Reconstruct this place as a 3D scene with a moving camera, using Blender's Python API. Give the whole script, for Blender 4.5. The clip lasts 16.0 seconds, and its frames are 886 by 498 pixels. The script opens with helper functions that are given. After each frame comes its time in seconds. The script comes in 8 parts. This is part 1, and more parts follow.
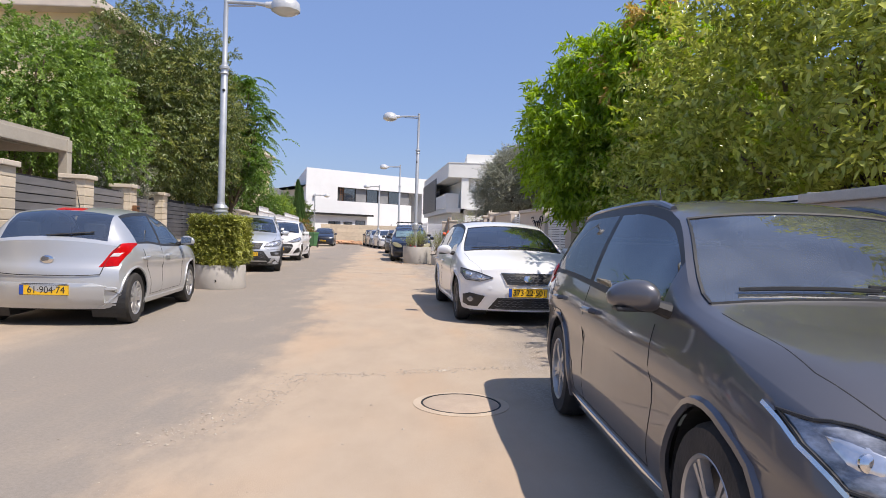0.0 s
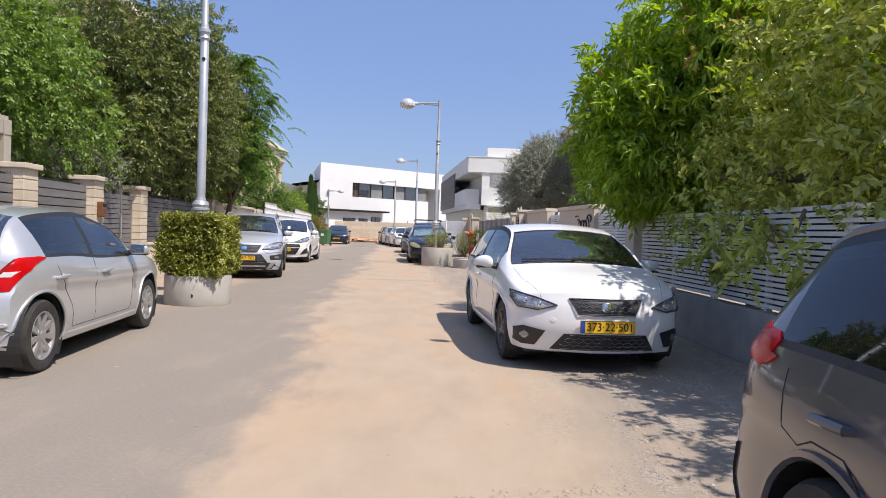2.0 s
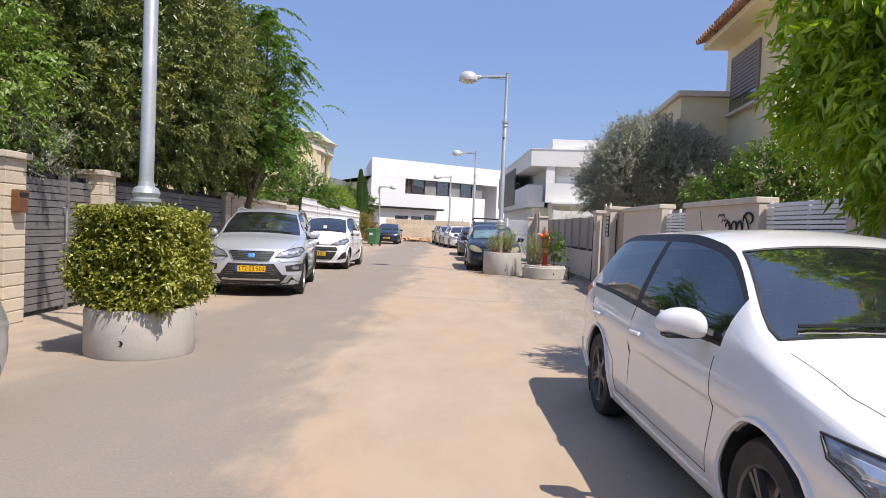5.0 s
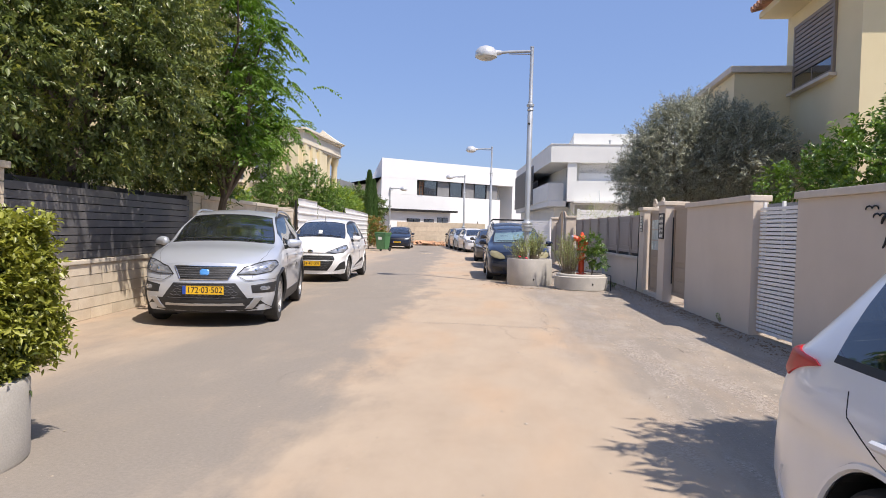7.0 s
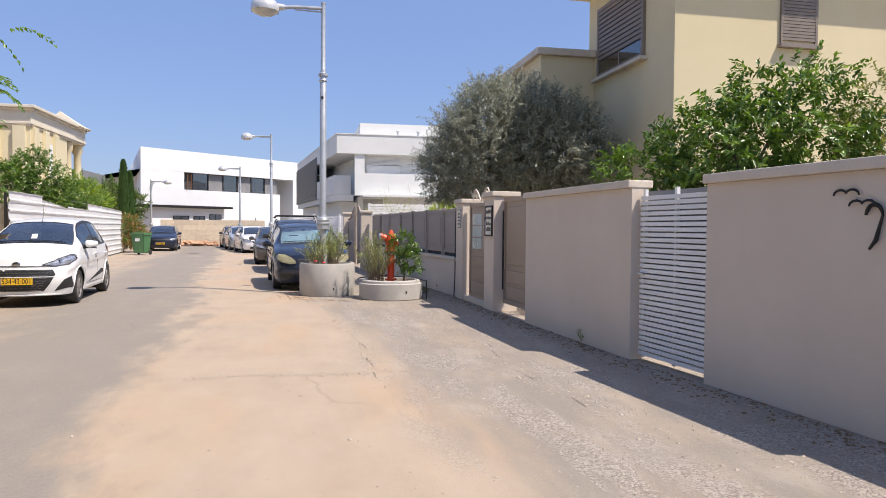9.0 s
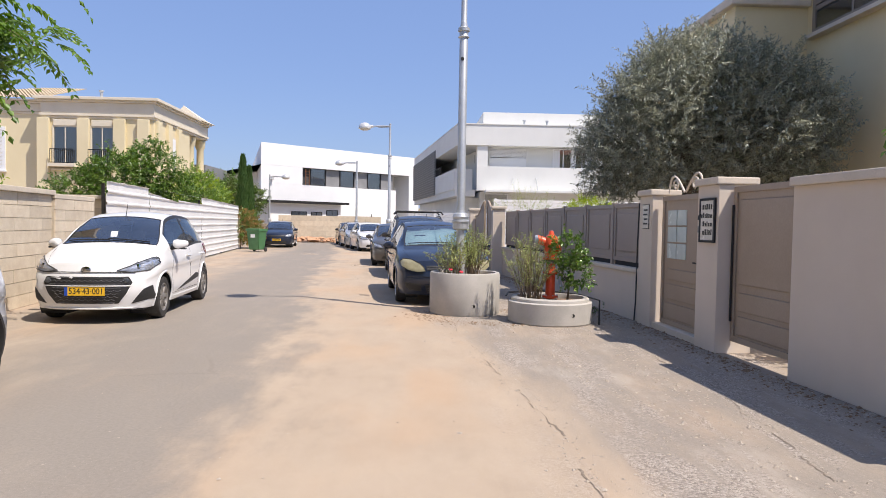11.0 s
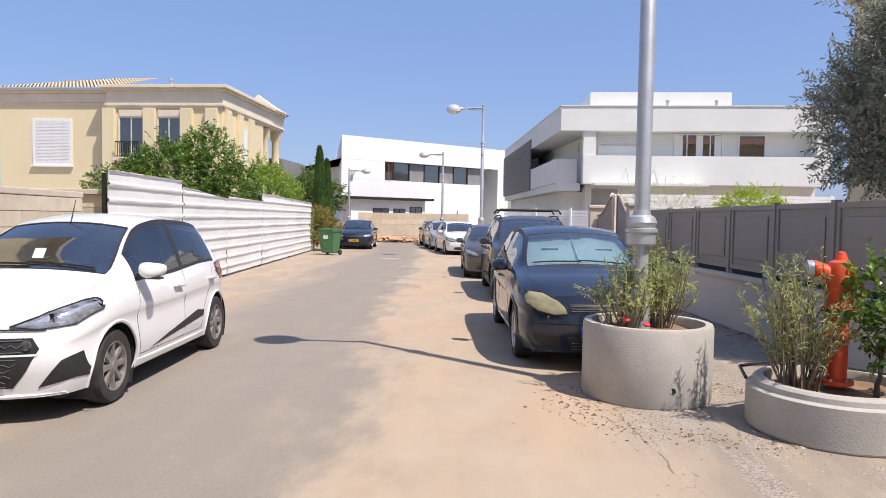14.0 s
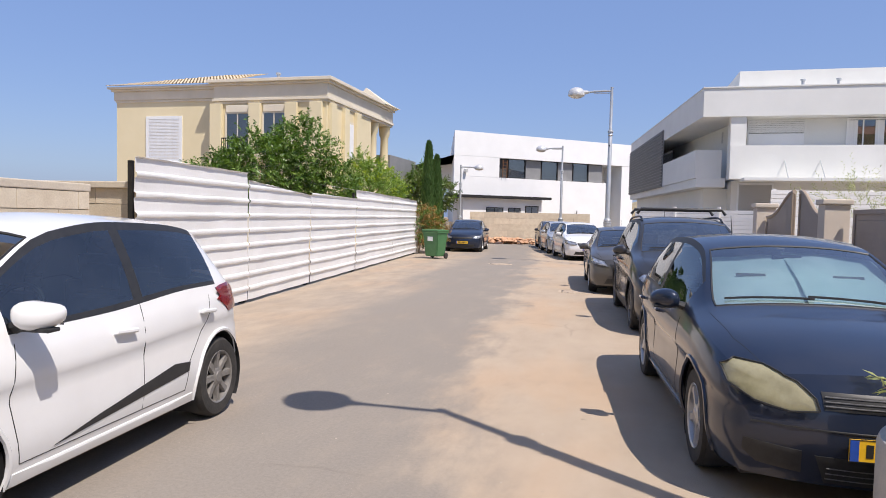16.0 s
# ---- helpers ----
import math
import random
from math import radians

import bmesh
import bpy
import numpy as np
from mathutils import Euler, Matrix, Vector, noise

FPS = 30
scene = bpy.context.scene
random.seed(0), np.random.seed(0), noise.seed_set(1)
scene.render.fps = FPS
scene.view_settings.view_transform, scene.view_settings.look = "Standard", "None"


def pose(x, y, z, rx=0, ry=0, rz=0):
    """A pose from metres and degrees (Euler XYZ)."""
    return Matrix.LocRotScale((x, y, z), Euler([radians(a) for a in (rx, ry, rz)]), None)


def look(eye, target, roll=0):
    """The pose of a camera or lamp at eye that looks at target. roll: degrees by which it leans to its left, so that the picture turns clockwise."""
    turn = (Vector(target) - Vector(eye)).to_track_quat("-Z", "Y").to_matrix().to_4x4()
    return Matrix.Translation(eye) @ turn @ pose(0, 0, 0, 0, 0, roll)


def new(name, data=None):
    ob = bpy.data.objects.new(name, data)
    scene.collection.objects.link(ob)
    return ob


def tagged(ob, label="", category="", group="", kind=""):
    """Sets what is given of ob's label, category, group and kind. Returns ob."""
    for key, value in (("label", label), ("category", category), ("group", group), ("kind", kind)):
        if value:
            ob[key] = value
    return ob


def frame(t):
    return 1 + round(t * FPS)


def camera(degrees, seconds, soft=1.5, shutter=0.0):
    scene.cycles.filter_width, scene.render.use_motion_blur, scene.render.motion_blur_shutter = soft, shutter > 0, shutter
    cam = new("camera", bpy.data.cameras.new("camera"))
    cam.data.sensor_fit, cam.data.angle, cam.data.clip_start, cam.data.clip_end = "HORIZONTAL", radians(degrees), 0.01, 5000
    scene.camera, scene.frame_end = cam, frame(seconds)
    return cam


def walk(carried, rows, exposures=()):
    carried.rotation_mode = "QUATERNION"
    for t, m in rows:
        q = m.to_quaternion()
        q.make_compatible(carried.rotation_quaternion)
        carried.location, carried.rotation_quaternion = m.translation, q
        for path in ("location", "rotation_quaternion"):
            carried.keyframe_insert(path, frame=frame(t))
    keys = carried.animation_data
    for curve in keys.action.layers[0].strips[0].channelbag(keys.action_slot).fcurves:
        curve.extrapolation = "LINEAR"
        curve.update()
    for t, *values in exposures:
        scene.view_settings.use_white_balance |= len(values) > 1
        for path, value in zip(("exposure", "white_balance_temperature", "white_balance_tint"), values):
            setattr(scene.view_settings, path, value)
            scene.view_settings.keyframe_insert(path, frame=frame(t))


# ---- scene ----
cam = camera(66.9, 16.0, 0.9)
PATH = [
    (0, (0.087, -0.54, 1.228), (0.093, 1.46, 1.187), 1.9),
    (0.5, (-0.005, 0.136, 1.219), (0.024, 2.136, 1.178), 1.7),
    (1, (-0.028, 0.808, 1.238), (-0.003, 2.807, 1.189), 1.6),
    (1.5, (-0.14, 1.541, 1.309), (-0.122, 3.541, 1.259), 1.8),
    (2, (-0.175, 2.182, 1.344), (-0.216, 4.181, 1.29), 2.0),
    (2.5, (-0.182, 2.955, 1.374), (-0.269, 4.952, 1.316), 2.0),
    (3, (-0.224, 3.722, 1.366), (-0.337, 5.718, 1.308), 1.7),
    (3.5, (-0.229, 4.46, 1.385), (-0.356, 6.455, 1.325), 1.7),
    (4, (-0.296, 5.098, 1.425), (-0.445, 7.091, 1.365), 1.7),
    (4.2, (-0.374, 5.413, 1.426), (-0.526, 7.406, 1.362), 2.1),
    (6.5, (-1.049, 9.028, 1.394), (-1.318, 11.009, 1.332), 1.6),
    (7, (-1.085, 9.844, 1.425), (-1.325, 11.828, 1.366), 1.5),
    (7.5, (-1.151, 10.64, 1.46), (-1.105, 12.638, 1.404), 0.9),
    (8, (-1.234, 11.389, 1.489), (-0.901, 13.36, 1.431), 0.5),
    (8.2, (-1.27, 11.722, 1.475), (-0.86, 13.678, 1.415), 0.4),
    (10.3, (-1.688, 15.36, 1.534), (-1.373, 17.333, 1.463), 0.8),
    (10.5, (-1.723, 15.741, 1.565), (-1.504, 17.727, 1.487), 0.5),
    (11, (-1.775, 16.561, 1.511), (-1.695, 18.558, 1.437), 1.0),
    (11.5, (-1.856, 17.4, 1.515), (-1.862, 19.399, 1.439), 1.1),
    (12, (-1.893, 18.171, 1.527), (-1.943, 20.169, 1.449), 1.2),
    (12.5, (-1.96, 19.027, 1.564), (-2.025, 21.024, 1.482), 1.2),
    (13, (-2.071, 19.794, 1.59), (-2.157, 21.79, 1.505), 1.1),
    (13.5, (-2.161, 20.658, 1.622), (-2.264, 22.653, 1.533), 0.9),
    (14, (-2.356, 21.521, 1.642), (-2.523, 23.512, 1.552), 1.0),
    (14.5, (-2.409, 22.349, 1.673), (-2.666, 24.33, 1.577), 1.1),
    (15, (-2.486, 23.12, 1.673), (-2.879, 25.079, 1.577), 1.0),
    (15.5, (-2.577, 23.931, 1.647), (-3.03, 25.877, 1.55), 1.3),
    (16, (-2.704, 24.704, 1.675), (-3.21, 26.636, 1.576), 1.3),
]
walk(cam, [(t, look(eye, target, roll)) for t, eye, target, roll in PATH], [(0, 0.05, 6800, 14), (7, 0.12, 6800, 14), (14, 0.14, 6800, 14), (16, 0.0, 6700, 14)])

# ---- daylight: high summer sun behind the right shoulder, clear sky ----
SUN_TO = Vector((3.0, -2.2, 6.1)).normalized()
world = bpy.data.worlds.new("sky")
scene.world = world
world.use_nodes = True
wn = world.node_tree
wn.nodes.clear()
sky = wn.nodes.new("ShaderNodeTexSky")
sky.sky_type, sky.sun_disc = "NISHITA", False
sky.sun_elevation, sky.sun_rotation = radians(58.6), radians(126)
sky.air_density, sky.dust_density, sky.ozone_density = 1.0, 1.5, 2.0
bg = wn.nodes.new("ShaderNodeBackground")
bg.inputs["Strength"].default_value = 0.125
wout = wn.nodes.new("ShaderNodeOutputWorld")
rich = wn.nodes.new("ShaderNodeHueSaturation")
rich.inputs["Saturation"].default_value, rich.inputs["Hue"].default_value = 1.18, 0.512
wn.links.new(sky.outputs[0], rich.inputs["Color"])
haze = wn.nodes.new("ShaderNodeMix")  # thin summer haze evens the sky
haze.data_type = "RGBA"
haze.inputs["Factor"].default_value = 0.5
haze.inputs["B"].default_value = (2.3, 3.7, 7.1, 1)
wn.links.new(rich.outputs[0], haze.inputs["A"])
wn.links.new(haze.outputs["Result"], bg.inputs[0])
wn.links.new(bg.outputs[0], wout.inputs[0])
sun_data = bpy.data.lights.new("sun", "SUN")
sun_data.energy, sun_data.angle, sun_data.color = 5.0, radians(0.5), (1.0, 0.955, 0.89)
sun = new("sun", sun_data)
sun.matrix_world = look(SUN_TO * 60, (0, 0, 0))

# ---- materials ----
def surf(name, c1, c2, scale=3.0, rough=0.6, metal=0.0, bump=0.0, bscale=40.0, fine=None, coat=0.0, vary=0.0, spec=0.5, stretch=(1, 1, 1), rvar=0.08):
    """A two-scale procedural surface: broad patches from c1 to c2, fine grain and relief."""
    m = bpy.data.materials.new(name)
    m.use_nodes = True
    nt = m.node_tree
    N, Lk = nt.nodes, nt.links
    p = N["Principled BSDF"]
    tc = N.new("ShaderNodeTexCoord")
    mp = N.new("ShaderNodeMapping")
    mp.inputs["Scale"].default_value = stretch
    Lk.new(tc.outputs["Object"], mp.inputs["Vector"])
    n1 = N.new("ShaderNodeTexNoise")
    n1.inputs["Scale"].default_value, n1.inputs["Detail"].default_value, n1.inputs["Roughness"].default_value = scale, 5, 0.6
    Lk.new(mp.outputs[0], n1.inputs["Vector"])
    r = N.new("ShaderNodeMapRange")
    r.inputs["From Min"].default_value, r.inputs["From Max"].default_value = 0.32, 0.68
    Lk.new(n1.outputs["Fac"], r.inputs["Value"])
    mix = N.new("ShaderNodeMix")
    mix.data_type = "RGBA"
    mix.inputs["A"].default_value, mix.inputs["B"].default_value = (*c1, 1), (*c2, 1)
    Lk.new(r.outputs[0], mix.inputs["Factor"])
    col = mix.outputs["Result"]
    n2 = N.new("ShaderNodeTexNoise")
    n2.inputs["Scale"].default_value, n2.inputs["Detail"].default_value = bscale, 3
    Lk.new(mp.outputs[0], n2.inputs["Vector"])
    g = N.new("ShaderNodeMapRange")
    g.inputs["To Min"].default_value, g.inputs["To Max"].default_value = (0.88, 1.12) if fine is None else (1 - fine, 1 + fine)
    Lk.new(n2.outputs["Fac"], g.inputs["Value"])
    mul = N.new("ShaderNodeMix")
    mul.data_type, mul.blend_type = "RGBA", "MULTIPLY"
    mul.inputs["Factor"].default_value = 1
    Lk.new(col, mul.inputs["A"])
    Lk.new(g.outputs[0], mul.inputs["B"])
    col = mul.outputs["Result"]
    if vary:
        oi = N.new("ShaderNodeObjectInfo")
        v = N.new("ShaderNodeMapRange")
        v.inputs["To Min"].default_value, v.inputs["To Max"].default_value = 1 - vary, 1 + vary
        Lk.new(oi.outputs["Random"], v.inputs["Value"])
        m3 = N.new("ShaderNodeMix")
        m3.data_type, m3.blend_type = "RGBA", "MULTIPLY"
        m3.inputs["Factor"].default_value = 1
        Lk.new(col, m3.inputs["A"])
        Lk.new(v.outputs[0], m3.inputs["B"])
        col = m3.outputs["Result"]
    Lk.new(col, p.inputs["Base Color"])
    rr = N.new("ShaderNodeMapRange")
    rr.inputs["To Min"].default_value, rr.inputs["To Max"].default_value = max(0.02, rough - rvar), min(1, rough + rvar)
    Lk.new(n1.outputs["Fac"], rr.inputs["Value"])
    Lk.new(rr.outputs[0], p.inputs["Roughness"])
    p.inputs["Metallic"].default_value = metal
    p.inputs["Specular IOR Level"].default_value = spec
    if coat:
        p.inputs["Coat Weight"].default_value, p.inputs["Coat Roughness"].default_value = coat, 0.04
    if bump:
        b = N.new("ShaderNodeBump")
        b.inputs["Strength"].default_value, b.inputs["Distance"].default_value = bump, 0.01
        Lk.new(n2.outputs["Fac"], b.inputs["Height"])
        Lk.new(b.outputs[0], p.inputs["Normal"])
    return m


def leafy(name, c1, c2, rough=0.45, trans=0.35):
    """Leaves: colour varies leaf by leaf and clump by clump, with light passing through."""
    m = bpy.data.materials.new(name)
    m.use_nodes = True
    nt = m.node_tree
    N, Lk = nt.nodes, nt.links
    p = N["Principled BSDF"]
    geo = N.new("ShaderNodeNewGeometry")
    tc = N.new("ShaderNodeTexCoord")
    n = N.new("ShaderNodeTexNoise")
    n.inputs["Scale"].default_value, n.inputs["Detail"].default_value = 1.3, 3
    Lk.new(tc.outputs["Object"], n.inputs["Vector"])
    a = N.new("ShaderNodeMath")
    a.operation = "MULTIPLY_ADD"
    a.inputs[1].default_value, a.inputs[2].default_value = 0.6, 0.0
    Lk.new(geo.outputs["Random Per Island"], a.inputs[0])
    a2 = N.new("ShaderNodeMath")
    a2.operation = "MULTIPLY_ADD"
    a2.inputs[1].default_value = 0.6
    Lk.new(n.outputs["Fac"], a2.inputs[0])
    Lk.new(a.outputs[0], a2.inputs[2])
    mix = N.new("ShaderNodeMix")
    mix.data_type = "RGBA"
    mix.inputs["A"].default_value, mix.inputs["B"].default_value = (*c1, 1), (*c2, 1)
    Lk.new(a2.outputs[0], mix.inputs["Factor"])
    Lk.new(mix.outputs["Result"], p.inputs["Base Color"])
    p.inputs["Roughness"].default_value = rough
    tr = N.new("ShaderNodeBsdfTranslucent")
    hs = N.new("ShaderNodeHueSaturation")
    hs.inputs["Value"].default_value, hs.inputs["Saturation"].default_value = 1.6, 1.15
    Lk.new(mix.outputs["Result"], hs.inputs["Color"])
    Lk.new(hs.outputs[0], tr.inputs["Color"])
    ms = N.new("ShaderNodeMixShader")
    ms.inputs[0].default_value = trans
    Lk.new(p.outputs[0], ms.inputs[1])
    Lk.new(tr.outputs[0], ms.inputs[2])
    Lk.new(ms.outputs[0], N["Material Output"].inputs["Surface"])
    return m


def clear_glass(name, tint, amount=0.5, dust=0.02, gloss=1.0):
    """Window glass: a tinted clear pane with a mirror coat that grows at grazing angles, over a film of dust and
    painted sky sheen.
    """
    m = bpy.data.materials.new(name)
    m.use_nodes = True
    nt = m.node_tree
    N, Lk = nt.nodes, nt.links
    N.remove(N["Principled BSDF"])
    t = N.new("ShaderNodeBsdfTransparent")
    t.inputs["Color"].default_value = (*[c * amount for c in tint], 1)
    gl = N.new("ShaderNodeBsdfGlossy")
    gl.inputs["Roughness"].default_value = 0.02
    f = N.new("ShaderNodeFresnel")
    f.inputs["IOR"].default_value = 1.6
    k = N.new("ShaderNodeMath")
    k.operation = "MULTIPLY_ADD"
    k.use_clamp = True
    k.inputs[1].default_value, k.inputs[2].default_value = 1.4 * gloss, 0.13 * gloss
    Lk.new(f.outputs[0], k.inputs[0])
    # bluish film: part dust, part sky reflection painted into the colour
    film = N.new("ShaderNodeBsdfDiffuse")
    film.inputs["Color"].default_value = (0.43, 0.48, 0.54, 1)
    nz = N.new("ShaderNodeTexNoise")
    nz.inputs["Scale"].default_value = 3.5
    tc = N.new("ShaderNodeTexCoord")
    Lk.new(tc.outputs["Object"], nz.inputs["Vector"])
    fr = N.new("ShaderNodeMapRange")
    fr.inputs["From Min"].default_value, fr.inputs["From Max"].default_value = 0.3, 0.7
    fr.inputs["To Min"].default_value, fr.inputs["To Max"].default_value = dust * 0.5, dust * 1.5
    Lk.new(nz.outputs["Fac"], fr.inputs["Value"])
    md = N.new("ShaderNodeMixShader")
    Lk.new(fr.outputs[0], md.inputs[0])
    Lk.new(t.outputs[0], md.inputs[1])
    Lk.new(film.outputs[0], md.inputs[2])
    ms = N.new("ShaderNodeMixShader")
    Lk.new(k.outputs[0], ms.inputs[0])
    Lk.new(md.outputs[0], ms.inputs[1])
    Lk.new(gl.outputs[0], ms.inputs[2])
    Lk.new(ms.outputs[0], N["Material Output"].inputs["Surface"])
    return m


def road_surface():
    """Worn asphalt under drifted sand: a grey wheel strip, sandy bands, gravelly right edge."""
    m = bpy.data.materials.new("sandy_asphalt")
    m.use_nodes = True
    nt = m.node_tree
    N, Lk = nt.nodes, nt.links
    p = N["Principled BSDF"]
    tc = N.new("ShaderNodeTexCoord")
    sep = N.new("ShaderNodeSeparateXYZ")
    Lk.new(tc.outputs["Object"], sep.inputs[0])

    def noise_at(scale, detail=4, rough=0.6, stretch=(1, 1, 1)):
        mp = N.new("ShaderNodeMapping")
        mp.inputs["Scale"].default_value = stretch
        Lk.new(tc.outputs["Object"], mp.inputs["Vector"])
        n = N.new("ShaderNodeTexNoise")
        n.inputs["Scale"].default_value, n.inputs["Detail"].default_value, n.inputs["Roughness"].default_value = scale, detail, rough
        Lk.new(mp.outputs[0], n.inputs["Vector"])
        return n.outputs["Fac"]

    def math_node(op, a, b=None, c=None, clamp=False):
        n = N.new("ShaderNodeMath")
        n.operation, n.use_clamp = op, clamp
        for i, v in enumerate((a, b, c)):
            if v is None:
                continue
            if isinstance(v, (int, float)):
                n.inputs[i].default_value = v
            else:
                Lk.new(v, n.inputs[i])
        return n.outputs[0]

    def ramp(fac, stops):
        r = N.new("ShaderNodeValToRGB")
        r.color_ramp.interpolation = "EASE"
        el = r.color_ramp.elements
        while len(el) < len(stops):
            el.new(0.5)
        for e, (pos, v) in zip(el, stops):
            e.position, e.color = pos, (v, v, v, 1)
        Lk.new(fac, r.inputs[0])
        return r.outputs[0]

    def mixc(fac, a, b):
        n = N.new("ShaderNodeMix")
        n.data_type = "RGBA"
        Lk.new(fac, n.inputs["Factor"])
        for k, v in (("A", a), ("B", b)):
            if isinstance(v, tuple):
                n.inputs[k].default_value = (*v, 1)
            else:
                Lk.new(v, n.inputs[k])
        return n.outputs["Result"]

    broad = noise_at(0.55, 5, 0.6, (1, 0.35, 1))
    mid = noise_at(2.2, 5, 0.62, (1, 0.5, 1))
    u = math_node("MULTIPLY_ADD", sep.outputs["Y"], 0.1, sep.outputs["X"])
    u = math_node("MULTIPLY_ADD", broad, 2.4, u)
    u = math_node("MULTIPLY_ADD", mid, 0.8, u)
    u = math_node("MULTIPLY_ADD", u, 1 / 14, 7.0 / 14 - 1.6 / 14, clamp=True)
    sand = ramp(u, [(0.0, 0.55), (0.2, 0.55), (0.31, 0.08), (0.40, 0.12), (0.475, 0.95), (0.58, 0.9), (0.64, 0.26), (0.8, 0.36)])
    streak = noise_at(1.6, 6, 0.7, (1, 0.16, 1))
    patch = math_node("MULTIPLY_ADD", math_node("SUBTRACT", mid, 0.5), 0.75, sand)
    patch = math_node("MULTIPLY_ADD", math_node("SUBTRACT", streak, 0.5), 0.8, patch, clamp=True)
    patch = ramp(patch, [(0.04, 0.0), (0.9, 1.0)])
    fine = noise_at(140, 3, 0.7)
    grit = noise_at(420, 2, 0.7)
    coarse = noise_at(38, 4, 0.75)
    asphalt = mixc(fine, (0.158, 0.140, 0.119), (0.312, 0.277, 0.236))
    asphalt = mixc(ramp(coarse, [(0.35, 0.0), (0.65, 0.55)]), asphalt, (0.31, 0.275, 0.235))
    sandc = mixc(mid, (0.37, 0.285, 0.205), (0.51, 0.41, 0.305))
    tone = noise_at(0.9, 3, 0.5, (1, 0.4, 1))
    sandc = mixc(ramp(tone, [(0.45, 0.0), (0.7, 0.45)]), sandc, (0.52, 0.345, 0.21))
    col = mixc(math_node("MULTIPLY_ADD", patch, 0.86, 0.08, clamp=True), asphalt, sandc)
    vor = N.new("ShaderNodeTexVoronoi")
    vor.inputs["Scale"].default_value = 62
    Lk.new(tc.outputs["Object"], vor.inputs["Vector"])
    stones = ramp(vor.outputs["Distance"], [(0.0, 1.0), (0.2, 0.0)])
    where = ramp(noise_at(1.1, 5, 0.72), [(0.47, 0.0), (0.60, 1.0)])
    rough_edge = ramp(u, [(0.56, 0.0), (0.65, 1.0)])
    pale = math_node("MULTIPLY", rough_edge, ramp(noise_at(1.5, 5, 0.68, (1, 0.45, 1)), [(0.50, 0.0), (0.68, 0.4)]))
    col = mixc(pale, col, (0.46, 0.405, 0.34))
    ridge = ramp(noise_at(2.3, 5, 0.62, (1, 0.14, 1)), [(0.47, 0.0), (0.56, 1.0)])
    ridge = math_node("MULTIPLY", math_node("MULTIPLY", ridge, rough_edge), ramp(noise_at(1.2, 4, 0.6), [(0.38, 0.15), (0.55, 1.0)]))
    chip = N.new("ShaderNodeTexVoronoi")
    chip.inputs["Scale"].default_value = 75
    Lk.new(tc.outputs["Object"], chip.inputs["Vector"])
    chipv = N.new("ShaderNodeSeparateColor")
    Lk.new(chip.outputs["Color"], chipv.inputs[0])
    col = mixc(math_node("MULTIPLY", ridge, 0.6), col, mixc(chipv.outputs[0], (0.15, 0.125, 0.105), (0.56, 0.49, 0.42)))
    where = math_node("MAXIMUM", where, math_node("MULTIPLY", rough_edge, ramp(noise_at(3.0, 5, 0.7), [(0.36, 0.0), (0.56, 1.0)])))
    peb = math_node("MULTIPLY", stones, where)
    col = mixc(math_node("MULTIPLY", peb, 0.75), col, (0.56, 0.50, 0.43))
    crk = N.new("ShaderNodeTexVoronoi")
    crk.feature = "DISTANCE_TO_EDGE"
    crk.inputs["Scale"].default_value = 0.55
    wv = N.new("ShaderNodeMix")
    wv.data_type = "VECTOR"
    wv.inputs["Factor"].default_value = 0.16
    nz = N.new("ShaderNodeTexNoise")
    nz.inputs["Scale"].default_value = 2.6
    Lk.new(tc.outputs["Object"], nz.inputs["Vector"])
    Lk.new(tc.outputs["Object"], wv.inputs["A"])
    Lk.new(nz.outputs["Color"], wv.inputs["B"])
    Lk.new(wv.outputs["Result"], crk.inputs["Vector"])
    crack = ramp(crk.outputs["Distance"], [(0.0, 1.0), (0.012, 0.0)])
    crack = math_node("MULTIPLY", crack, ramp(noise_at(0.35, 2), [(0.58, 0.0), (0.68, 0.2)]))
    col = mixc(crack, col, (0.13, 0.105, 0.085))
    g = N.new("ShaderNodeMapRange")
    g.inputs["To Min"].default_value, g.inputs["To Max"].default_value = 0.86, 1.12
    Lk.new(grit, g.inputs["Value"])
    fin = N.new("ShaderNodeMix")
    fin.data_type, fin.blend_type = "RGBA", "MULTIPLY"
    fin.inputs["Factor"].default_value = 1
    Lk.new(col, fin.inputs["A"])
    Lk.new(g.outputs[0], fin.inputs["B"])
    Lk.new(fin.outputs["Result"], p.inputs["Base Color"])
    p.inputs["Roughness"].default_value, p.inputs["Specular IOR Level"].default_value = 0.9, 0.25
    h = math_node("MULTIPLY_ADD", math_node("MULTIPLY", ridge, math_node("SUBTRACT", 1.0, chip.outputs["Distance"])), 2.2, math_node("MULTIPLY_ADD", peb, 1.2, math_node("MULTIPLY_ADD", crack, -1.5, math_node("MULTIPLY_ADD", mid, 0.8, fine))))
    b = N.new("ShaderNodeBump")
    b.inputs["Strength"].default_value, b.inputs["Distance"].default_value = 0.45, 0.008
    Lk.new(h, b.inputs["Height"])
    Lk.new(b.outputs[0], p.inputs["Normal"])
    return m


